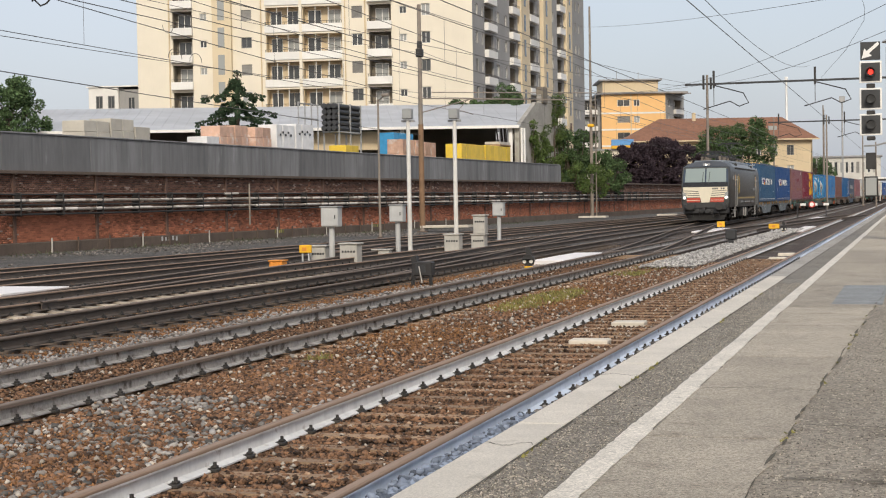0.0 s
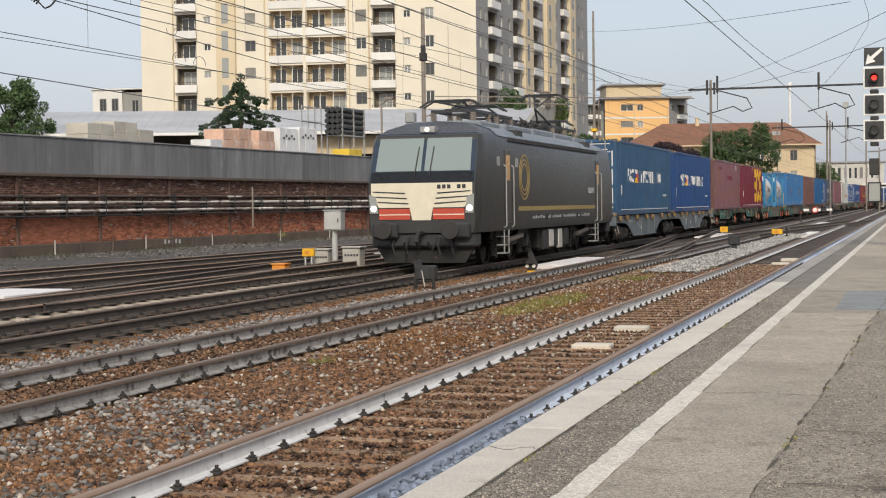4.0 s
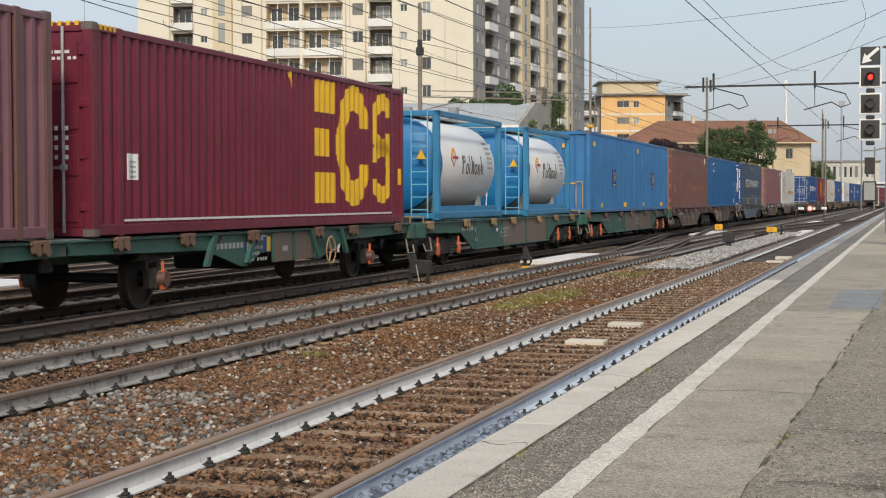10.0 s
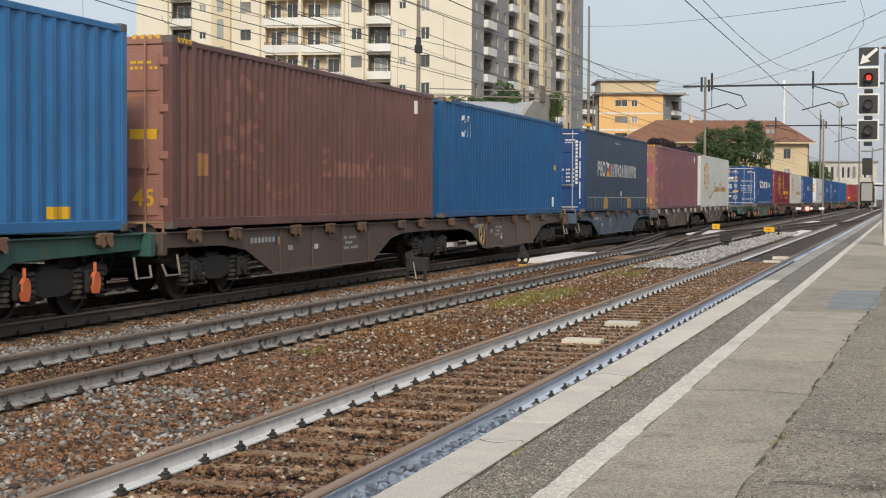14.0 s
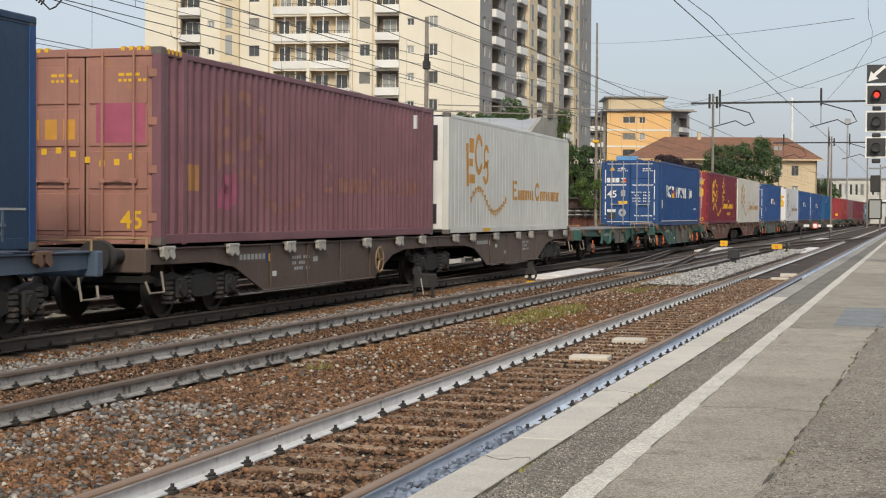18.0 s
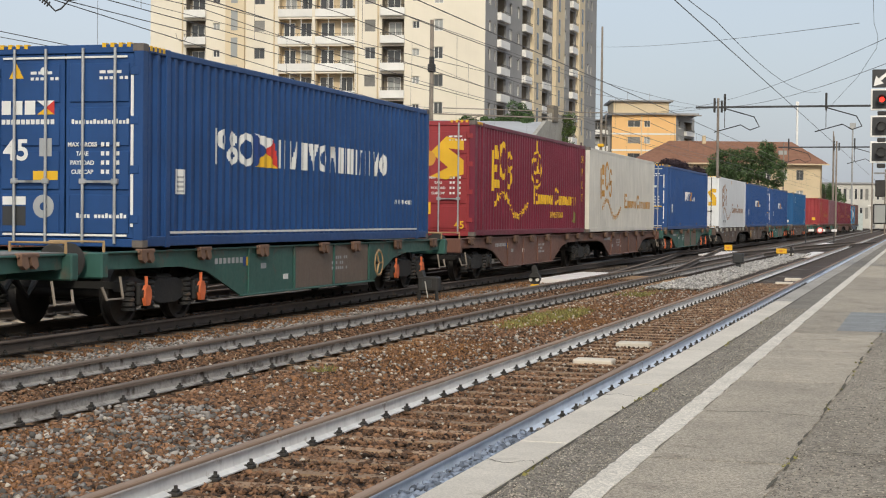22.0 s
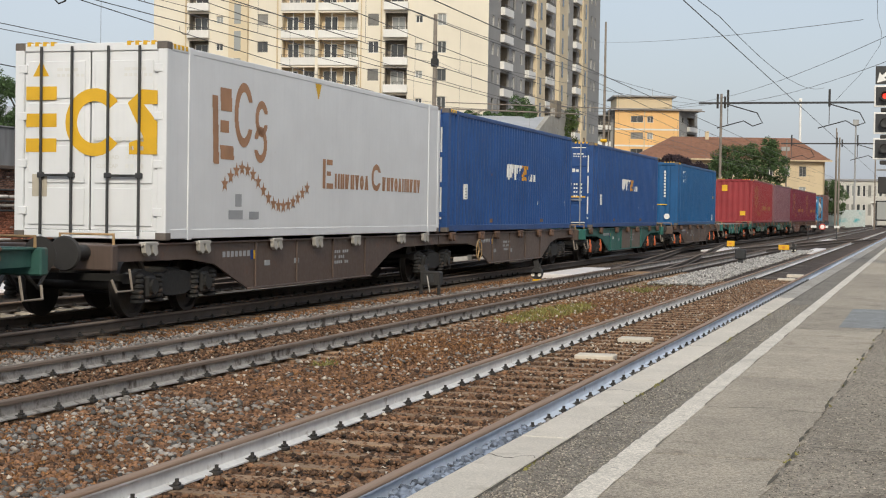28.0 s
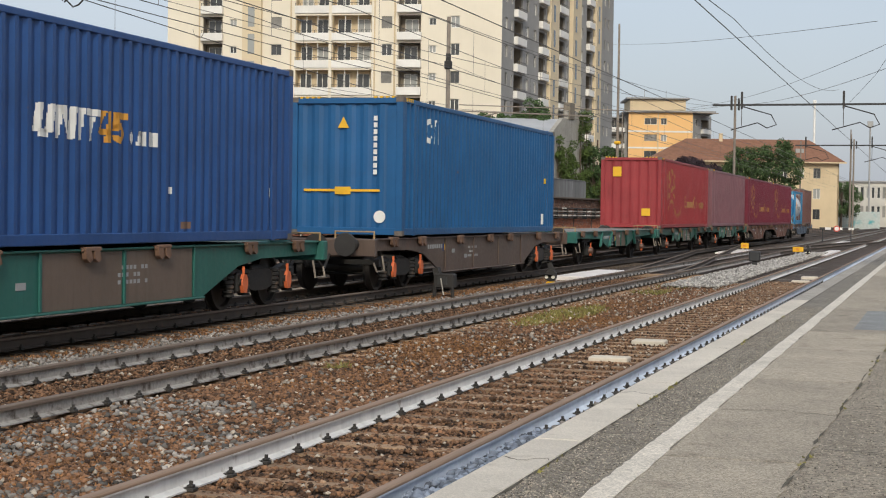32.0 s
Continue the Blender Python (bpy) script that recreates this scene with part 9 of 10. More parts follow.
# ---- containers, front to rear ----
P_ROYAL1 = paint("faded_mid_blue_paint", (0.024, 0.08, 0.165), rust=0.1, streak=0.25)
P_ROYAL2 = paint("royal_blue_paint", (0.01, 0.056, 0.19), rust=0.08, streak=0.15)
P_PURPLE = paint("faded_purple_brown_paint", (0.195, 0.088, 0.104), rust=0.2, streak=0.3)
P_MAROON = paint("maroon_paint", (0.15, 0.013, 0.032), rust=0.08, streak=0.15)
P_SKY = paint("sky_blue_paint", (0.036, 0.17, 0.40), rust=0.1, streak=0.25)
P_RUSTB = paint("rusty_brown_paint", (0.15, 0.07, 0.06), rust=0.3, streak=0.5, stain=(0.17, 0.075, 0.035))
P_STRONG = paint("strong_blue_paint", (0.008, 0.09, 0.245), rust=0.1, streak=0.2)
P_NAVY = paint("navy_curtain", (0.012, 0.042, 0.095), rust=0.04, streak=0.15, rough=0.5)
P_WHITE = paint("grimy_white_panel", (0.66, 0.665, 0.625), rust=0.12, streak=0.3, vary=0.1, stain=(0.45, 0.38, 0.28))
P_CREAM = paint("yellowed_cream_panel", (0.72, 0.68, 0.60), rust=0.16, streak=0.3, vary=0.12, stain=(0.55, 0.42, 0.22))
P_CLEAN = paint("clean_white_panel", (0.76, 0.77, 0.78), rust=0.03, streak=0.06, vary=0.05, stain=(0.5, 0.48, 0.45))
P_UNIT = paint("dark_royal_blue_paint", (0.015, 0.066, 0.225), rust=0.1, streak=0.15)
P_DOOR_ROSE = paint("faded_rose_door_paint", (0.34, 0.165, 0.125), rust=0.25, streak=0.25, stain=(0.42, 0.2, 0.06))
P_RED = paint("bright_red_paint", (0.28, 0.03, 0.035), rust=0.1, streak=0.2)
M_TEXT_TAN = surface("greyed_tan_marking", (0.40, 0.21, 0.11), rough=0.6, vary=0.2, scale=2)
L45 = 13.716
HALF, HW = L45 / 2, 1.25


def edge_lines(fe, face, h=2.896):
    """White painted edges of the door end."""
    s = Shape()
    for x in (-1.08, 1.08):
        s.box(x - 0.022, x + 0.022, face - 0.016, face - 0.012, 0.3, h - 0.4)
    s.box(-1.0, 1.0, face - 0.014, face - 0.011, h - 0.2, h - 0.17).box(-1.0, 1.0, face - 0.014, face - 0.011, 0.16, 0.19)
    s.make("edge_line", M_TEXT_W, fe, "white painted edge")


def blue_door_marks(fe, face, band=True, number=True):
    edge_lines(fe, face)
    for k in range(6):
        Shape().box(-1.02 + 0.145 * k, -0.9 + 0.145 * k, face - 0.016, face - 0.013, 1.88, 2.07).make("name_block", M_TEXT_W if k < 4 else M_TEXT_Y, fe)
    for k in range(5):
        Shape().box(0.14 + 0.13 * k, 0.24 + 0.13 * k, face - 0.016, face - 0.013, 1.88, 1.97 + 0.03 * (k % 2)).make("name_block", M_TEXT_W, fe)
    Shape().extrude([(-1.0, 0.62), (-0.62, 0.62), (-0.62, 0.86), (-0.81, 0.94), (-1.0, 0.86)], "y", face - 0.016, face - 0.013).make("label_plate", M_TEXT_W, fe, "white label")
    Shape().lathe([(0.16, 0), (0.16, -0.004), (0.06, -0.004), (0.06, 0)], (0.35, face - 0.012, 0.62), "y", 18).make("emblem", M_TEXT_GREY, fe, "worn grey emblem")
    if number:
        writing("45", 0.42, M_TEXT_W, fe, pose(-0.8, face - 0.016, 1.28, 90))
    if band:
        Shape().box(-1.0, 1.0, face - 0.016, face - 0.013, 1.02, 1.07).make("yellow_band", M_TEXT_Y, fe, "yellow band")
    else:
        Shape().box(-0.62, -0.22, face - 0.016, face - 0.013, 1.0, 1.1).make("yellow_plate", M_TEXT_Y, fe)
    Shape().extrude([(-0.95, 2.42), (-0.72, 2.42), (-0.835, 2.62)], "y", face - 0.016, face - 0.013).make("warning_triangle", M_TEXT_Y, fe, "yellow warning triangle")


def flag_door_marks(fe, f):
    """Name blocks with a small flag, number, plates and data rows of the blue door end."""
    edge_lines(fe, f)
    for k, w in enumerate((0.15, 0.15, 0.17)):
        Shape().box(-1.02 + 0.19 * k, -1.02 + 0.19 * k + w, f - 0.016, f - 0.013, 1.9, 2.1).make("name_block", M_TEXT_W, fe)
    for pts, m in (([(-0.44, 2.1), (-0.16, 2.1), (-0.3, 2.0)], M_TEXT_W), ([(-0.44, 1.9), (-0.16, 1.9), (-0.3, 2.0)], M_TEXT_Y), ([(-0.16, 2.1), (-0.16, 1.9), (-0.3, 2.0)], M_TEXT_RED)):
        Shape().extrude(pts, "y", f - 0.016, f - 0.013).make("flag_mark", m, fe)
    s = Shape()
    for k in range(11):
        s.box(-1.02 + 0.08 * k, -0.96 + 0.08 * k, f - 0.016, f - 0.013, 1.76, 1.83)
    for k in range(16):
        s.box(0.12 + 0.058 * k, 0.16 + 0.058 * k, f - 0.016, f - 0.013, 1.76, 1.81 + 0.02 * (k % 3 == 0))
    for k in range(14):
        if k != 4:
            s.box(0.2 + 0.058 * k, 0.24 + 0.058 * k, f - 0.016, f - 0.013, 0.42, 0.47 + 0.02 * (k % 4 == 0))
    tagged(s.make("marking", M_TEXT_W, fe, "rows of small name blocks"), kind="stuff")
    writing("45", 0.42, M_TEXT_W, fe, pose(-0.78, f - 0.016, 1.25, 90))
    Shape().box(-0.4, -0.2, f - 0.016, f - 0.013, 1.3, 1.56).make("label_plate", M_TEXT_GREY, fe, "grey label")
    Shape().box(-0.5, -0.1, f - 0.016, f - 0.013, 0.96, 1.09).make("yellow_plate", M_TEXT_Y, fe)
    Shape().box(-1.0, -0.62, f - 0.016, f - 0.013, 0.6, 0.72).make("label_plate", M_TEXT_W, fe, "white label")
    Shape().box(-1.0, -0.62, f - 0.016, f - 0.013, 0.3, 0.58).make("label_plate", M_DARK, fe, "dark label")
    Shape().lathe([(0.17, 0), (0.17, -0.004), (0.06, -0.004), (0.06, 0)], (-0.33, f - 0.012, 0.58), "y", 18).make("emblem", M_TEXT_GREY, fe, "worn grey emblem")
    Shape().extrude([(-0.9, 2.42), (-0.66, 2.42), (-0.78, 2.64)], "y", f - 0.016, f - 0.013).make("warning_triangle", M_TEXT_Y, fe, "yellow warning triangle")
    Shape().cyl((-0.33, f - 0.012, 2.52), (-0.33, f - 0.016, 2.52), 0.06, n=14).make("round_label", M_TEXT_W, fe)


c, sd, fe, fa = container(20.77, L45, P_ROYAL1, "blue corrugated container with white name shapes")
flag_marks(sd, STEELY, HALF, HW)
small_marks(sd, STEELY, HALF, HW, 0.95)
edge_lines(fe, fa)
c, sd, fe, fa = container(35.47, L45, P_ROYAL2, "royal blue corrugated container with white name shapes")
flag_marks(sd, STEELY, HALF, HW, -0.2)
small_marks(sd, STEELY, HALF, HW, 0.74)
c, sd, fe, fa = container(50.48, L45, P_PURPLE, "faded purple-brown container with ghosted markings", post_mat=P_RUSTB, end_mat=P_RUSTB)
stars_marks(sd, STEELY, HALF, HW, M_TEXT_FADER, lead=0.4)
marking(sd, STEELY, HW - 0.012, HALF, [p_rect(6.84, 9.39, 1.75, 2.0)], P_MAROON, "repainted maroon patch")
marking(sd, STEELY, HW - 0.012, HALF, [p_rect(2.6, 4.2, 2.32, 2.5)], P_MAROON)
marking(sd, STEELY, HW - 0.012, HALF, [p_rect(11.55, 11.78, 2.4, 2.68)], M_TEXT_W)
marking(sd, STEELY, HW - 0.012, HALF, [p_rect(0.95, 1.3, 0.9, 1.25)], M_TEXT_FADE, "faded yellow panel")
c, sd, fe, fa = container(65.23, L45, P_MAROON, "maroon corrugated container with large yellow emblem")
x = HW - 0.012
g = FLOOR
marking(sd, STEELY, x, HALF, [p_rect(8.4, 9.5, 3.32 - g, 3.92 - g), p_rect(8.4, 9.1, 2.5 - g, 3.02 - g), p_rect(8.4, 9.5, 1.62 - g, 2.2 - g)], M_TEXT_Y, "large yellow bars")
marking(sd, STEELY, x, HALF, [p_crescent(10.55, 2.75 - g, 0.98, 1.2, 0.5, 1, 0.3)], M_TEXT_Y, "large open yellow ring")
marking(sd, STEELY, x, HALF, [p_crescent(12.35, 3.24 - g, 0.7, 0.66, 0.36, 1, 0.25), p_crescent(12.3, 2.28 - g, 0.7, 0.68, 0.36, -1, 0.25)], M_TEXT_Y, "large yellow half rings")
marking(sd, STEELY, x, HALF, [p_poly([(7.05, 4.0 - g), (7.35, 4.0 - g), (7.2, 3.65 - g)]), p_rect(13.4, 13.7, 2.0 - g, 2.35 - g)], M_TEXT_Y)
small_marks(sd, STEELY, HALF, HW, 1.0, extra=False)


def tank(u, label):
    """A tank container: a pale drum in a blue frame with a ladder."""
    L, hw, H = 6.06, 1.22, 2.6
    t = thing("tank_container", label, "tank container", None, "containers of the train")
    MOVERS.append((t, u + L / 2, FLOOR))
    for sx in (1, -1):
        for sy in (1, -1):
            Shape().box(*sorted((sx * (hw - 0.16), sx * hw)), *sorted((sy * (L / 2 - 0.16), sy * L / 2)), 0, H, 0.015).make("corner_post", P_TANKF, t)
        Shape().box(*sorted((sx * (hw - 0.12), sx * hw)), -L / 2, L / 2, 0.04, 0.2, 0.015).make("bottom_rail", P_TANKF, t)
        Shape().box(*sorted((sx * (hw - 0.1), sx * hw)), -L / 2, L / 2, H - 0.14, H, 0.015).make("top_rail", P_TANKF, t)
        Shape().box(*sorted((sx * (hw - 0.16), sx * (hw - 0.1))), -L / 2 + 0.1, L / 2 - 0.1, 0.14, 0.34, 0.01).make("side_channel", P_TANKF, t)
    for sy in (1, -1):
        for z in (0.04, H - 0.13):
            Shape().box(-hw, hw, *sorted((sy * (L / 2 - 0.13), sy * L / 2)), z, z + 0.13, 0.015).make("end_rail", P_TANKF, t)
    prof = [(0.0, -2.8), (0.55, -2.76), (0.95, -2.68), (1.12, -2.6), (1.145, -2.5), (1.145, 2.52), (1.1, 2.64), (0.94, 2.76), (0.55, 2.86), (0.0, 2.9)]
    drum = Shape().lathe(prof, (0, 0, 1.35), "y", 40).make("drum", P_DRUM, t, "pale grey cylindrical drum", smooth=True)
    cap = [(0.0, -2.88), (0.6, -2.85), (1.0, -2.76), (1.14, -2.66), (1.16, -2.5)]
    Shape().lathe(cap, (0, 0, 1.35), "y", 40).make("drum_end", P_TANKE, drum, "bright blue drum end", smooth=True)
    for y in (-1.0, 1.0):
        Shape().lathe([(1.145, y - 0.012), (1.151, y), (1.145, y + 0.012)], (0, 0, 1.35), "y", 40).make("drum_seam", P_DRUM, drum, smooth=True)
    Shape().box(-0.35, 0.35, -2.6, 2.6, H - 0.06, H - 0.02).make("walkway", M_STEEL, t)
    for k in (-2.0, 2.0):
        Shape().extrude([(k - 0.18, 0.2), (k + 0.18, 0.2), (k + 0.1, 0.75), (k - 0.1, 0.75)], "x", 0.78, 0.86).make("saddle", M_CABINET, t)
    lad = Shape()
    for xx in (0.55, 0.95):
        lad.tube([(xx, -L / 2 - 0.03, 0.05), (xx, -L / 2 - 0.03, H)], 0.02)
    for k in range(8):
        lad.tube([(0.55, -L / 2 - 0.03, 0.25 + 0.3 * k), (0.95, -L / 2 - 0.03, 0.25 + 0.3 * k)], 0.015)
    lad.make("ladder", P_LADDER, t, "pale blue ladder")
    Shape().extrude([(0.68, 1.45), (0.92, 1.45), (0.8, 1.68)], "y", -L / 2 - 0.06, -L / 2 - 0.045).make("warning_triangle", M_TEXT_Y, t)
    s = Shape()
    name = [p_rect(-0.66, -0.58, 1.14, 1.6), p_ring(-0.48, 1.5, 0.08, 0.1, 0.05), p_ring(-0.22, 1.27, 0.12, 0.14, 0.055), p_rect(-0.02, 0.05, 1.14, 1.62), p_rect(0.2, 0.29, 1.14, 1.6), p_rect(0.34, 0.42, 1.14, 1.48)]
    name += [p_ring(0.6, 1.27, 0.13, 0.14, 0.055), p_rect(0.8, 0.87, 1.14, 1.4), p_rect(0.95, 1.01, 1.14, 1.4), p_rect(1.12, 1.19, 1.14, 1.62), p_rect(1.26, 1.32, 1.14, 1.4)]
    for a, b_, spans in name:
        n = max(3, int((b_ - a) / 0.02))
        for k in range(n):
            y0, y1 = a + (b_ - a) * k / n, a + (b_ - a) * (k + 1) / n
            for z0, z1 in spans((y0 + y1) / 2):
                xs = [math.sqrt(1.152 ** 2 - (z - 1.35) ** 2) for z in (z0, (z0 + z1) / 2, z1)]
                s.add([(xx, y, z) for xx, z in zip(xs, (z0, (z0 + z1) / 2, z1)) for y in (y0, y1)], [(0, 1, 3, 2), (2, 3, 5, 4)])
    tagged(s.make("marking", M_DARK, drum, "dark name shapes"), kind="stuff")
    Shape().extrude([(-1.72, 1.52), (-1.48, 1.75), (-1.24, 1.52), (-1.48, 1.29)], "x", 1.1, 1.151).make("emblem", M_TEXT_O, drum, "orange-edged diamond")
    Shape().extrude([(-1.66, 1.52), (-1.48, 1.69), (-1.3, 1.52), (-1.48, 1.35)], "x", 1.1, 1.154).make("emblem_field", P_DRUM, drum)
    Shape().box(1.1, 1.156, -1.6, -1.1, 1.49, 1.56).make("emblem_bar", M_TEXT_RED, drum, "red bar")
    s = Shape()
    for k in range(6):
        z = 1.95 - 0.13 * k
        xx = math.sqrt(max(0.01, 1.15 ** 2 - (z + 0.02 - 1.35) ** 2)) + 0.012
        for j in range(4):
            s.box(xx - 0.01, xx, 1.75 + 0.13 * j, 1.84 + 0.13 * j, z, z + 0.05)
    s.make("marking", M_TEXT_GREY, drum)
    s = Shape()
    for z, n0, n1 in ((2.02, 0, 9), (1.88, 2, 6), (1.7, 1, 3), (1.7, 5, 8), (1.62, 1, 3), (1.62, 5, 8)):
        for k in range(n0, n1):
            s.box(-0.72 + 0.085 * k, -0.655 + 0.085 * k, -2.9, -2.82, z, z + 0.09)
    tagged(s.make("marking", M_TEXT_W, drum, "rows of small white blocks"), kind="stuff")
    Shape().tube([(-0.55, -3.05, 0.25), (-0.5, -3.05, 0.95), (0.0, -3.05, 0.95), (-0.05, -3.05, 0.25)], 0.022).make("grab_bar", P_DRUM, t, "pale grab bar")
    return t


P_TANKF = paint("tank_frame_blue_paint", (0.035, 0.2, 0.38), rust=0.15, streak=0.2)
P_TANKE = paint("bright_blue_tank_end_paint", (0.01, 0.17, 0.42), rust=0.05, streak=0.2, rough=0.5)
P_LADDER = paint("pale_blue_ladder_paint", (0.16, 0.42, 0.6), rust=0.05, streak=0.1)
P_DRUM = paint("pale_grey_drum_cladding", (0.82, 0.81, 0.79), rust=0.03, streak=0.06, vary=0.06, rough=0.4, stain=(0.4, 0.39, 0.37))
tank(81.76, "pale tank container in a blue frame with a ladder")
tank(90.95, "pale tank container in a blue frame with red label")

L30 = 9.125
for u, first in ((100.29, True), (109.7, False)):
    c, sd, fe, fa = container(u, L30, P_SKY, "sky-blue ribbed thirty-foot container with dark emblem", front="plain", profile=COARSE, posts=False, post_mat=P_SKY)
    marking(sd, COARSE, x, L30 / 2, [p_rect(4.48, 5.25, 2.13 - g, 2.8 - g)], M_FLAG_BLUE, "dark square emblem")
    marking(sd, COARSE, x, L30 / 2, [p_rect(4.78 - 0.03 * (k % 2), 5.02, 2.38 - g + 0.05 * k, 2.405 - g + 0.05 * k) for k in range(6)] + [p_poly([(4.52, 2.64 - g), (4.72, 2.7 - g), (4.6, 2.78 - g)]), p_poly([(5.0, 2.66 - g), (5.16, 2.62 - g), (5.14, 2.76 - g)]), p_poly([(4.55, 2.32 - g), (4.76, 2.3 - g), (4.7, 2.42 - g)])] + [p_rect(4.54 + 0.11 * k, 4.62 + 0.11 * k, 2.17 - g, 2.24 - g) for k in range(6)], M_TEXT_Y, lift=0.01, step=0.03)
    marking(sd, COARSE, x, L30 / 2, [p_rect(2.1, 2.62, 1.38 - g, 1.54 - g), p_rect(7.0, 7.55, 1.38 - g, 1.54 - g), p_rect(0.7, 1.0, 3.55 - g, 3.72 - g)], M_TEXT_Y, "small yellow plates")
    Shape().box(-0.95, 0.7, fa - 0.012, fa - 0.006, 1.02, 1.07).make("yellow_band", M_TEXT_Y, fe, "yellow band")
    Shape().box(-0.75, -0.45, fa - 0.014, fa - 0.006, 0.98, 1.12).box(-0.72, -0.4, fa - 0.014, fa - 0.006, 2.3, 2.45).box(0.25, 0.42, fa - 0.014, fa - 0.006, 2.3, 2.45).make("yellow_plate", M_TEXT_Y, fe)
    Shape().cyl((-0.55, fa - 0.014, 1.75), (-0.55, fa - 0.006, 1.75), 0.26, n=20).make("emblem", M_TEXT_Y, fe, "yellow round emblem")
    Shape().tube([(0.75, fa - 0.03, 0.2), (0.75, fa - 0.08, 0.3), (0.75, fa - 0.08, 1.1), (0.98, fa - 0.08, 1.1), (0.98, fa - 0.08, 0.3), (0.98, fa - 0.03, 0.2)], 0.018).make("grab_bar", M_TEXT_Y, c, "yellow grab bar")

c, sd, fe, fa = container(120.24, L45, P_RUSTB, "rusty brown container with worn yellow markings", end_mat=P_DOOR_ROSE, trim=P_DOOR_ROSE, text=M_TEXT_Y)
writing("45", 0.36, M_TEXT_Y, fe, pose(0.78, fa - 0.016, 0.35, 90))
stars_marks(sd, STEELY, HALF, HW, M_TEXT_FADER)
marking(sd, STEELY, x, HALF, [p_rect(0.95, 1.3, 2.0 - g, 2.35 - g)], M_TEXT_FADE)
marking(sd, STEELY, x, HALF, [p_rect(12.2, 12.5, 3.55 - g, 3.85 - g)], M_TEXT_W)
Shape().box(0.55, 1.0, fa - 0.016, fa - 0.013, 1.35, 1.5).make("yellow_plate", M_TEXT_Y, fe)


def slant_marks(sd, fe, fa):
    marking(sd, STEELY, x, HALF, [p_crescent(1.88, 3.46 - g, 0.24, 0.27, 0.11, 1, 0.35), p_slant(2.2, 2.34, 3.2 - g, 3.73 - g, 0.11), p_slant(2.5, 2.56, 3.2 - g, 3.73 - g, 0.12)], M_TEXT_W, "white slanting emblem")
    marking(sd, STEELY, x, HALF, [p_rect(12.5, 12.75, 2.55 - g, 2.7 - g)], M_TEXT_Y)
    marking(sd, STEELY, x, HALF, [p_rect(12.3, 12.5, 1.4 - g, 1.7 - g)], M_TEXT_W)
    Shape().box(-0.95, 0.75, fa - 0.012, fa - 0.006, 0.92, 0.97).make("yellow_band", M_TEXT_Y, fe, "yellow band")
    Shape().box(-0.25, 0.1, fa - 0.014, fa - 0.006, 0.86, 1.02).make("yellow_plate", M_TEXT_Y, fe)
    Shape().extrude([(-0.2, 2.25), (0.05, 2.25), (-0.075, 2.48)], "y", fa - 0.014, fa - 0.006).make("warning_triangle", M_TEXT_Y, fe)
    s = Shape()
    for k in range(9):
        s.box(0.6, 0.68, fa - 0.014, fa - 0.006, 2.4 - 0.14 * k, 2.5 - 0.14 * k)
    s.make("marking", M_TEXT_W, fe)
    Shape().cyl((0.75, fa - 0.014, 0.4), (0.75, fa - 0.006, 0.4), 0.13, n=16).make("round_label", M_TEXT_W, fe)
    Shape().box(0.9, 1.1, fa - 0.02, fa - 0.012, 0.1, 2.7).make("edge_strip", P_STRONG, fe)


c, sd, fe, fa = container(134.79, L45, P_STRONG, "strong blue corrugated container with white emblem", front="plain")
slant_marks(sd, fe, fa)

# the curtain-sided swap body
M_POCKET = surface("rust_worn_yellow_pocket", (0.5, 0.29, 0.05), rough=0.65, vary=0.2, scale=3, stain=(0.16, 0.07, 0.03), stain_amount=0.5, stain_scale=3)
M_STRAP = surface("grey_blue_webbing", (0.1, 0.13, 0.18), rough=0.8, vary=0.2)
c, sd, fe, fa = container(152.26, L45, P_NAVY, "navy curtain-sided container with white name shapes and buckled straps", profile=SMOOTH, posts=False, end_mat=P_ROYAL2, post_mat=P_ROYAL2)
flag_marks(sd, SMOOTH, HALF, HW)
Shape().box(HW - 0.012, HW + 0.004, -HALF + 0.6, HALF - 0.25, 0.5, 0.53).make("curtain_hem", M_TEXT_GREY, sd, "pale curtain hem")
Shape().box(HW - 0.02, HW - 0.006, -HALF + 0.2, HALF - 0.2, 0.16, 0.49).make("lower_curtain", P_NAVY, sd, "blue lower panel")
for k in range(21):
    y = -HALF + 0.75 + 0.61 * k
    Shape().box(HW - 0.006, HW + 0.006, y - 0.022, y + 0.022, 0.12, 0.5).box(HW - 0.006, HW + 0.02, y - 0.05, y + 0.05, 0.3, 0.34).box(HW - 0.006, HW + 0.014, y - 0.06, y + 0.0, 0.2, 0.24).make("strap", M_STRAP, sd, "buckled strap")
for v in (3.64, 8.78):
    Shape().extrude([(v - HALF, 0.1), (v + 0.74 - HALF, 0.1), (v + 0.74 - HALF, 0.44), (v + 0.64 - HALF, 0.5), (v + 0.1 - HALF, 0.5), (v - HALF, 0.44)], "x", HW - 0.006, HW + 0.014).make("lift_pocket", M_POCKET, sd, "worn yellow lifting pocket")
    Shape().tube([(HW + 0.02, v + 0.12 - HALF, 0.5), (HW + 0.03, v + 0.12 - HALF, 0.68), (HW + 0.03, v + 0.62 - HALF, 0.68), (HW + 0.02, v + 0.62 - HALF, 0.5)], 0.015).make("pocket_handle", M_STRAP, sd)
Shape().box(HW - 0.03, HW + 0.01, -HALF, HALF, 2.8, 2.9, 0.02).make("curtain_rail", P_NAVY, c)
marking(sd, SMOOTH, x, HALF, p_word(6.0, 7.1, 3.72 - g, 3.8 - g, 8), M_TEXT_W)
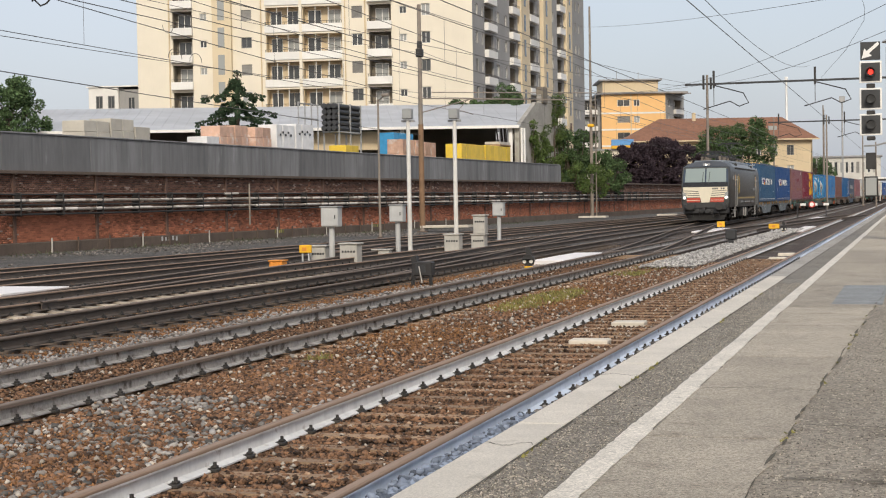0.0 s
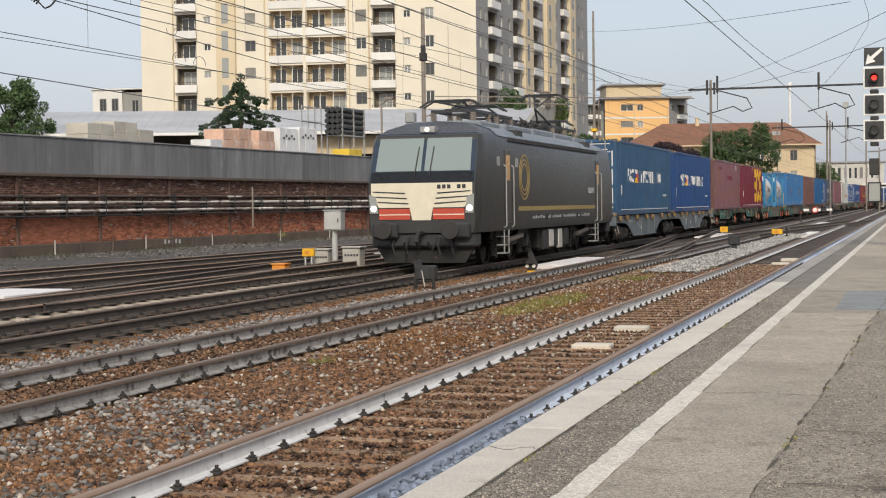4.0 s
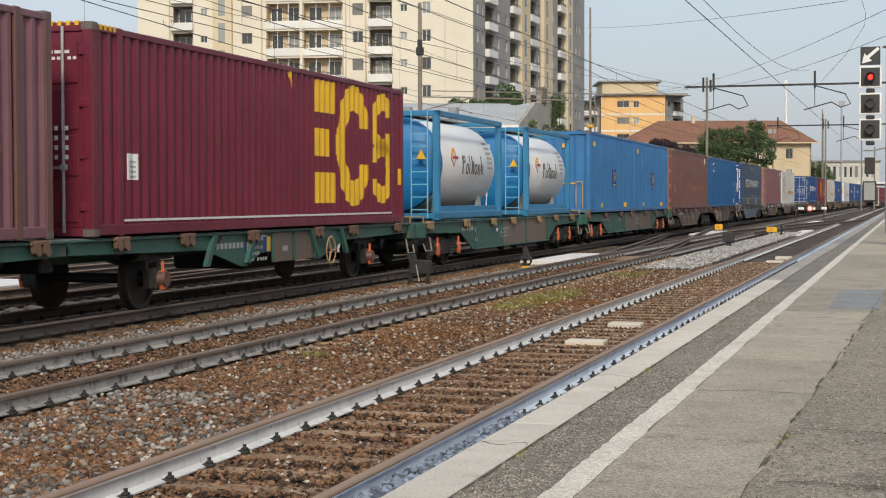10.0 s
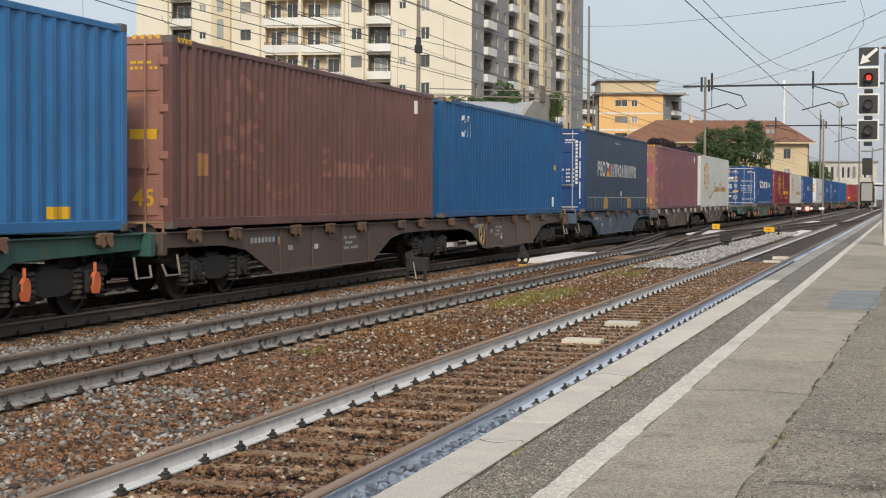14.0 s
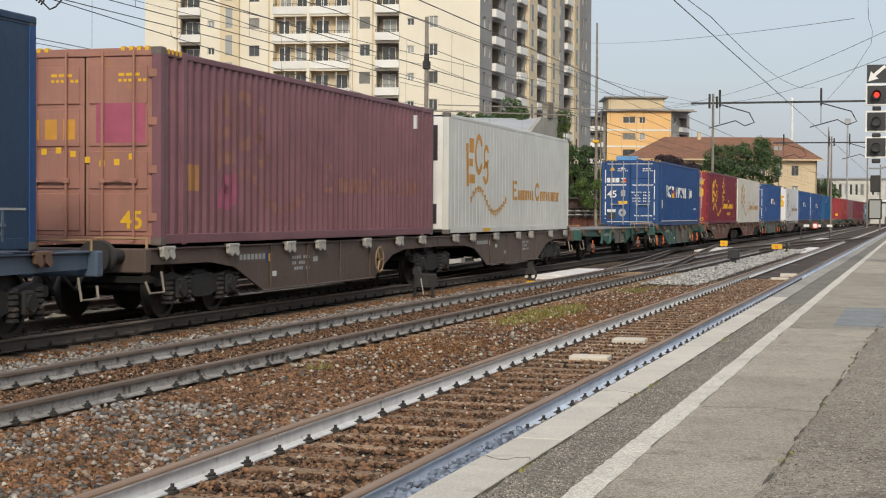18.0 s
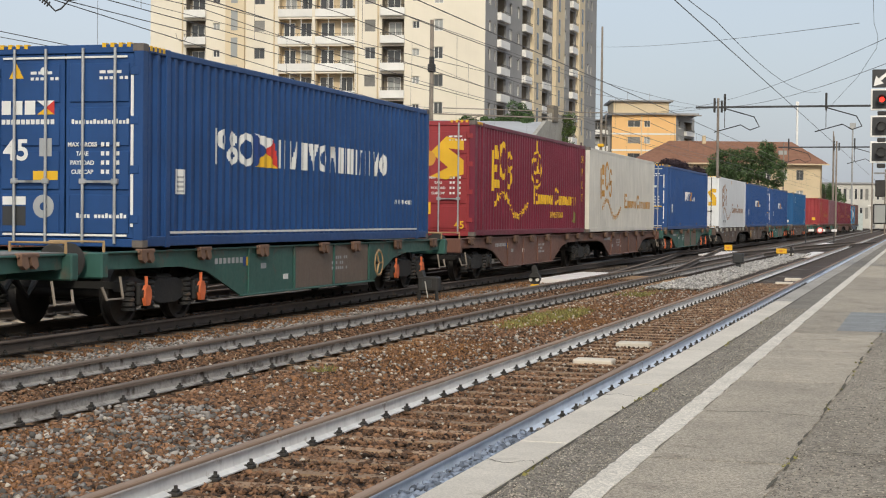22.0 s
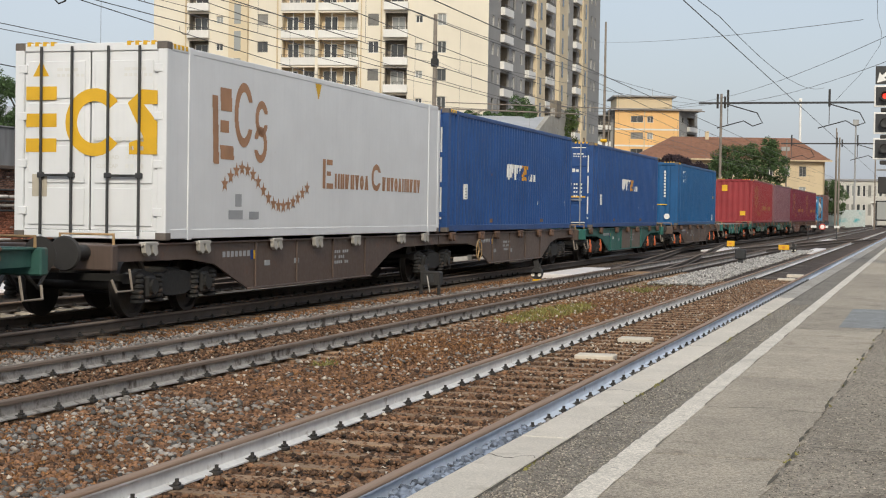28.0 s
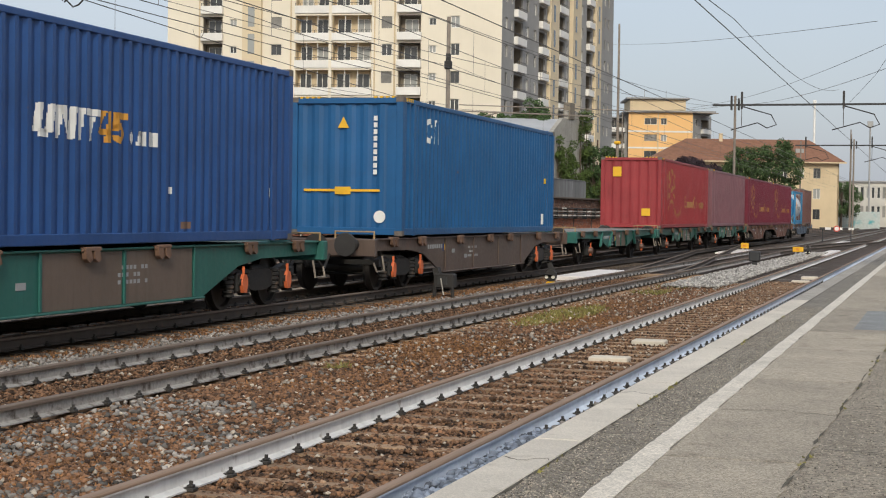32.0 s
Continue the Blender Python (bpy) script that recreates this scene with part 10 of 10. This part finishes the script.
marking(sd, SMOOTH, x, HALF, [p_ring(7.35, 1.85 - g, 0.14, 0.12, 0.12)], M_TEXT_W)
s = Shape()
for k in range(3):
    s.box(-0.95 + 0.28 * k, -0.73 + 0.28 * k, fa - 0.016, fa - 0.013, 2.2, 2.42)
s.make("marking", M_TEXT_W, fe, "white name shapes")
Shape().extrude([(-0.05, 2.2), (0.2, 2.42), (-0.05, 2.42)], "y", fa - 0.016, fa - 0.013).make("marking", M_TEXT_RED, fe)
s = Shape()
for k in range(12):
    s.box(0.92, 1.0, fa - 0.016, fa - 0.013, 2.4 - 0.13 * k, 2.49 - 0.13 * k)
s.make("marking", M_TEXT_W, fe)
edge_lines(fe, fa)

c, sd, fe, fa = container(169.38, L45, P_PURPLE, "faded purple-brown container with rose-coloured rusty doors", end_mat=P_DOOR_ROSE, trim=P_DOOR_ROSE, text=M_TEXT_Y)
stars_marks(sd, STEELY, HALF, HW, M_TEXT_FADER, lead=0.3)
marking(sd, STEELY, x, HALF, [p_rect(12.3, 12.55, 3.55 - g, 3.85 - g)], M_TEXT_W)
marking(sd, STEELY, x, HALF, [p_rect(0.95, 1.3, 2.0 - g, 2.4 - g)], M_TEXT_FADE)
marking(sd, STEELY, x, HALF, [p_poly([(2.0, 1.75 - g), (2.5, 1.7 - g), (2.9, 1.95 - g), (2.7, 2.3 - g), (2.2, 2.25 - g)])], surface("faded_magenta_patch", (0.27, 0.075, 0.13), vary=0.25), "faded magenta patch")
writing("45", 0.36, M_TEXT_Y, fe, pose(0.78, fa - 0.016, 0.25, 90))
Shape().box(0.2, 1.0, fa - 0.015, fa - 0.012, 1.5, 2.08).make("pink_patch", surface("pink_repaint_patch", (0.36, 0.085, 0.14), vary=0.15), fe, "pink repaint patch")
s = Shape()
for k in range(8):
    z = 1.25 + 0.1 * math.sin(k * 0.9)
    s.box(-0.95 + 0.24 * k, -0.86 + 0.24 * k, fa - 0.016, fa - 0.013, z, z + 0.09)
s.make("marking", M_TEXT_Y, fe)
for xx in (-0.95, -0.65, -0.35):
    Shape().box(xx, xx + 0.2, fa - 0.016, fa - 0.013, 1.55, 1.85).make("marking", M_TEXT_O, fe)

c, sd, fe, fa = container(184.35, L45, P_WHITE, "grimy white refrigerated container with orange markings", front="reefer", profile=RIBBED, posts=False)
stars_marks(sd, RIBBED, HALF, HW, M_TEXT_O)
Shape().box(HW - 0.003, HW + 0.003, -HALF + 3.2, -HALF + 3.9, 0.04, 0.12).make("yellow_tab", M_TEXT_Y, sd)

c, sd, fe, fa = container(216.74, L45, P_ROYAL2, "royal blue container with white-edged doors", )
flag_marks(sd, STEELY, HALF, HW)
small_marks(sd, STEELY, HALF, HW, 1.05)
flag_door_marks(fe, fa)

c, sd, fe, fa = container(234.35, L45, P_MAROON, "maroon container with yellow stars and crest", end_mat=P_RED)
stars_marks(sd, STEELY, HALF, HW, M_TEXT_Y, lead=0.1)
marking(sd, STEELY, x, HALF, [p_ring(6.78, 3.05 - g, 0.62, 0.56, 0.07)], M_TEXT_Y, "yellow crest ring")
marking(sd, STEELY, x, HALF, [p_crescent(6.6, 3.15 - g, 0.2, 0.24, 0.09, -1, 0.1), p_slant(6.84, 6.92, 2.95 - g, 3.4 - g, 0.1), p_slant(7.08, 6.96, 2.95 - g, 3.4 - g, 0.1), p_rect(6.6, 6.98, 2.68 - g, 2.78 - g), p_rect(6.72, 6.84, 3.6 - g, 3.9 - g)], M_TEXT_Y)
writing("34 PALLET LOAD", 0.24, M_TEXT_Y, sd, pose(x + 0.006, 9.4 - HALF, 1.68 - g, 90, 0, 90))
marking(sd, STEELY, x, HALF, [p_poly([(11.8, 1.55 - g), (12.05, 1.9 - g), (12.25, 1.8 - g), (12.2, 1.5 - g)])], M_GRASS, "green tree-shaped spot")
for k, ch in enumerate(("34", "P", "L", "T")):
    writing(ch, 0.34, M_TEXT_Y, sd, pose(x + 0.008, 13.2 - HALF, 2.3 - 0.42 * k, 90, 0, 90))
s = Shape()
s.lathe([(0.52, 0), (0.52, -0.006), (0.3, -0.006), (0.3, 0)], (-0.62, fa - 0.012, 1.95), "y", 28)
s.make("marking", M_TEXT_Y, fe, "large yellow ring")
Shape().extrude([(0.08, 2.1), (0.5, 2.5), (0.95, 2.4), (0.95, 2.15), (0.55, 2.2), (0.95, 1.9), (0.95, 1.55), (0.5, 1.42), (0.08, 1.5), (0.55, 1.72)], "y", fa - 0.018, fa - 0.013).make("marking", M_TEXT_Y, fe, "large yellow shape")
Shape().cyl((0.02, fa - 0.02, 1.95), (0.02, fa - 0.012, 1.95), 0.2, n=24).make("round_crest", M_TEXT_O, fe, "round crest")
writing("45", 0.26, M_TEXT_Y, fe, pose(0.85, fa - 0.016, 0.2, 90))
Shape().box(-1.0, -0.2, fa - 0.016, fa - 0.013, 0.18, 0.34).box(-0.3, 0.1, fa - 0.016, fa - 0.013, 0.55, 0.85).make("yellow_plate", M_TEXT_Y, fe)

c, sd, fe, fa = container(248.76, L45, P_CREAM, "yellowed cream refrigerated container with orange markings", front="reefer", profile=RIBBED, posts=False)
stars_marks(sd, RIBBED, HALF, HW, M_TEXT_O, lead=0.4)

c, sd, fe, fa = container(266.13, L45, P_UNIT, "dark blue container with white and orange shapes")
unit_marks(sd, HALF, HW)
blue_door_marks(fe, fa)

c, sd, fe, fa = container(284.78, L45, P_CLEAN, "clean white container with large yellow door emblem", profile=SMOOTH, trim=M_DARK)
stars_marks(sd, SMOOTH, HALF, HW, M_TEXT_TAN)
marking(sd, SMOOTH, x, HALF, [p_poly([(5.9, 3.95 - g), (6.2, 3.95 - g), (6.05, 3.65 - g)]), p_rect(5.0, 5.6, 1.25 - g, 1.31 - g), p_rect(10.3, 10.9, 1.25 - g, 1.31 - g)], M_TEXT_Y)
marking(sd, SMOOTH, x, HALF, [p_rect(2.2, 2.75, 1.5 - g, 1.64 - g), p_rect(3.0, 3.4, 1.5 - g, 1.62 - g), p_rect(2.45, 2.7, 1.7 - g, 1.9 - g)], M_TEXT_GREY)
arc = [radians(38 + 284 * k / 24) for k in range(25)]
Shape().extrude([(0.08 + 0.48 * math.cos(q), 1.72 + 0.5 * math.sin(q)) for q in arc] + [(0.08 + 0.29 * math.cos(q), 1.72 + 0.31 * math.sin(q)) for q in arc[::-1]], "y", fa - 0.018, fa - 0.013).make("marking", M_TEXT_Y, fe, "large open yellow ring")
for z in (1.28, 1.65, 2.05):
    Shape().box(-1.06, -0.55, fa - 0.018, fa - 0.013, z, z + 0.2).make("marking", M_TEXT_Y, fe, "yellow bar")
Shape().extrude([(0.62, 2.0), (0.85, 2.2), (1.1, 2.18), (1.1, 1.98), (0.88, 1.98), (1.1, 1.72), (1.1, 1.25), (0.65, 1.25), (0.65, 1.42), (0.88, 1.5)], "y", fa - 0.018, fa - 0.013).make("marking", M_TEXT_Y, fe, "yellow half shape")
Shape().extrude([(-0.95, 2.4), (-0.68, 2.4), (-0.815, 2.64)], "y", fa - 0.016, fa - 0.013).make("warning_triangle", M_TEXT_Y, fe)
Shape().box(-0.95, -0.7, fa - 0.016, fa - 0.013, 0.62, 0.95).make("label_plate", surface("buff_plate", (0.5, 0.45, 0.36), vary=0.1), fe)

for u in (299.15, 316.3):
    c, sd, fe, fa = container(u, L45, P_UNIT, "dark blue container with white and orange shapes" if u < 300 else "dark blue container with white-edged doors and yellow band")
    unit_marks(sd, HALF, HW)
    blue_door_marks(fe, fa)
c, sd, fe, fa = container(335.89, L45, P_STRONG, "strong blue corrugated container with white emblem", front="plain")
slant_marks(sd, fe, fa)
c, sd, fe, fa = container(368.5, L45, P_RED, "red corrugated container with yellow plates", front="plain")
Shape().box(-0.75, -0.4, fa - 0.014, fa - 0.006, 2.1, 2.5).box(0.45, 0.8, fa - 0.014, fa - 0.006, 0.5, 0.8).make("yellow_plate", M_TEXT_Y, fe)
stars_marks(sd, STEELY, HALF, HW, M_TEXT_FADE)
c, sd, fe, fa = container(383.8, L45, P_PURPLE, "faded purple-brown corrugated container")
c, sd, fe, fa = container(399.16, L45, P_MAROON, "maroon corrugated container with faded stars")
stars_marks(sd, STEELY, HALF, HW, M_TEXT_FADE)
c, sd, fe, fa = container(413.2, L45, P_MAROON, "maroon corrugated container with faded stars")
stars_marks(sd, STEELY, HALF, HW, M_TEXT_FADE)
tank(431.0, "pale tank container in a blue frame at the train's rear")
container(438.3, 7.2, P_RUSTB, "short rusty brown container at the train's rear", posts=False)

# ---- what moves ----
RUN = [(0, -95.37), (2, -66.83), (6, -8.03), (9, 33.22), (10.5, 53.11), (13, 86.41), (19, 161.19), (21, 185.24), (23, 208.34), (28, 264.31), (31, 295.4), (32, 305.33)]


def run(t):
    """How far the train has come at t seconds: a smooth curve through the table."""
    i = max(k for k in range(len(RUN) - 1) if RUN[k][0] <= t or k == 0)
    (t0, d0), (t1, d1) = RUN[i], RUN[i + 1]

    def speed(k):
        a, b = RUN[max(0, k - 1)], RUN[min(len(RUN) - 1, k + 1)]
        return (b[1] - a[1]) / (b[0] - a[0])
    h = t1 - t0
    f = (t - t0) / h
    return (2 * f ** 3 - 3 * f ** 2 + 1) * d0 + (f ** 3 - 2 * f ** 2 + f) * h * speed(i) + (3 * f ** 2 - 2 * f ** 3) * d1 + (f ** 3 - f ** 2) * h * speed(i + 1)


def motions():
    times = [0.5 * k for k in range(65)]
    for ob, u, z in MOVERS:
        rows = []
        for t in times:
            y = u - run(t)
            rows.append((t, pose(track_x(y), y, z, 0, 0, -math.degrees(math.atan(track_slope(y))))))
        walk(ob, rows)
    # wheels turn as they roll past the camera
    for w, u, r, dy in WHEELSETS:
        at = lambda d: pose(0, dy, r, math.degrees(d / r))
        ts = [k / 30 for k in range(961) if 11 < u - run(k / 30) < 48]
        if not ts:
            ts = [0.0]
        rows = [(t, at(run(t))) for t in ts]
        if ts[0] > 0.2:
            rows.insert(0, (0.0, at(run(ts[0]) - 0.3)))
        if ts[-1] < 31.8:
            rows.append((32.0, at(run(ts[-1]) + 0.3)))
        walk(w, rows)


motions()
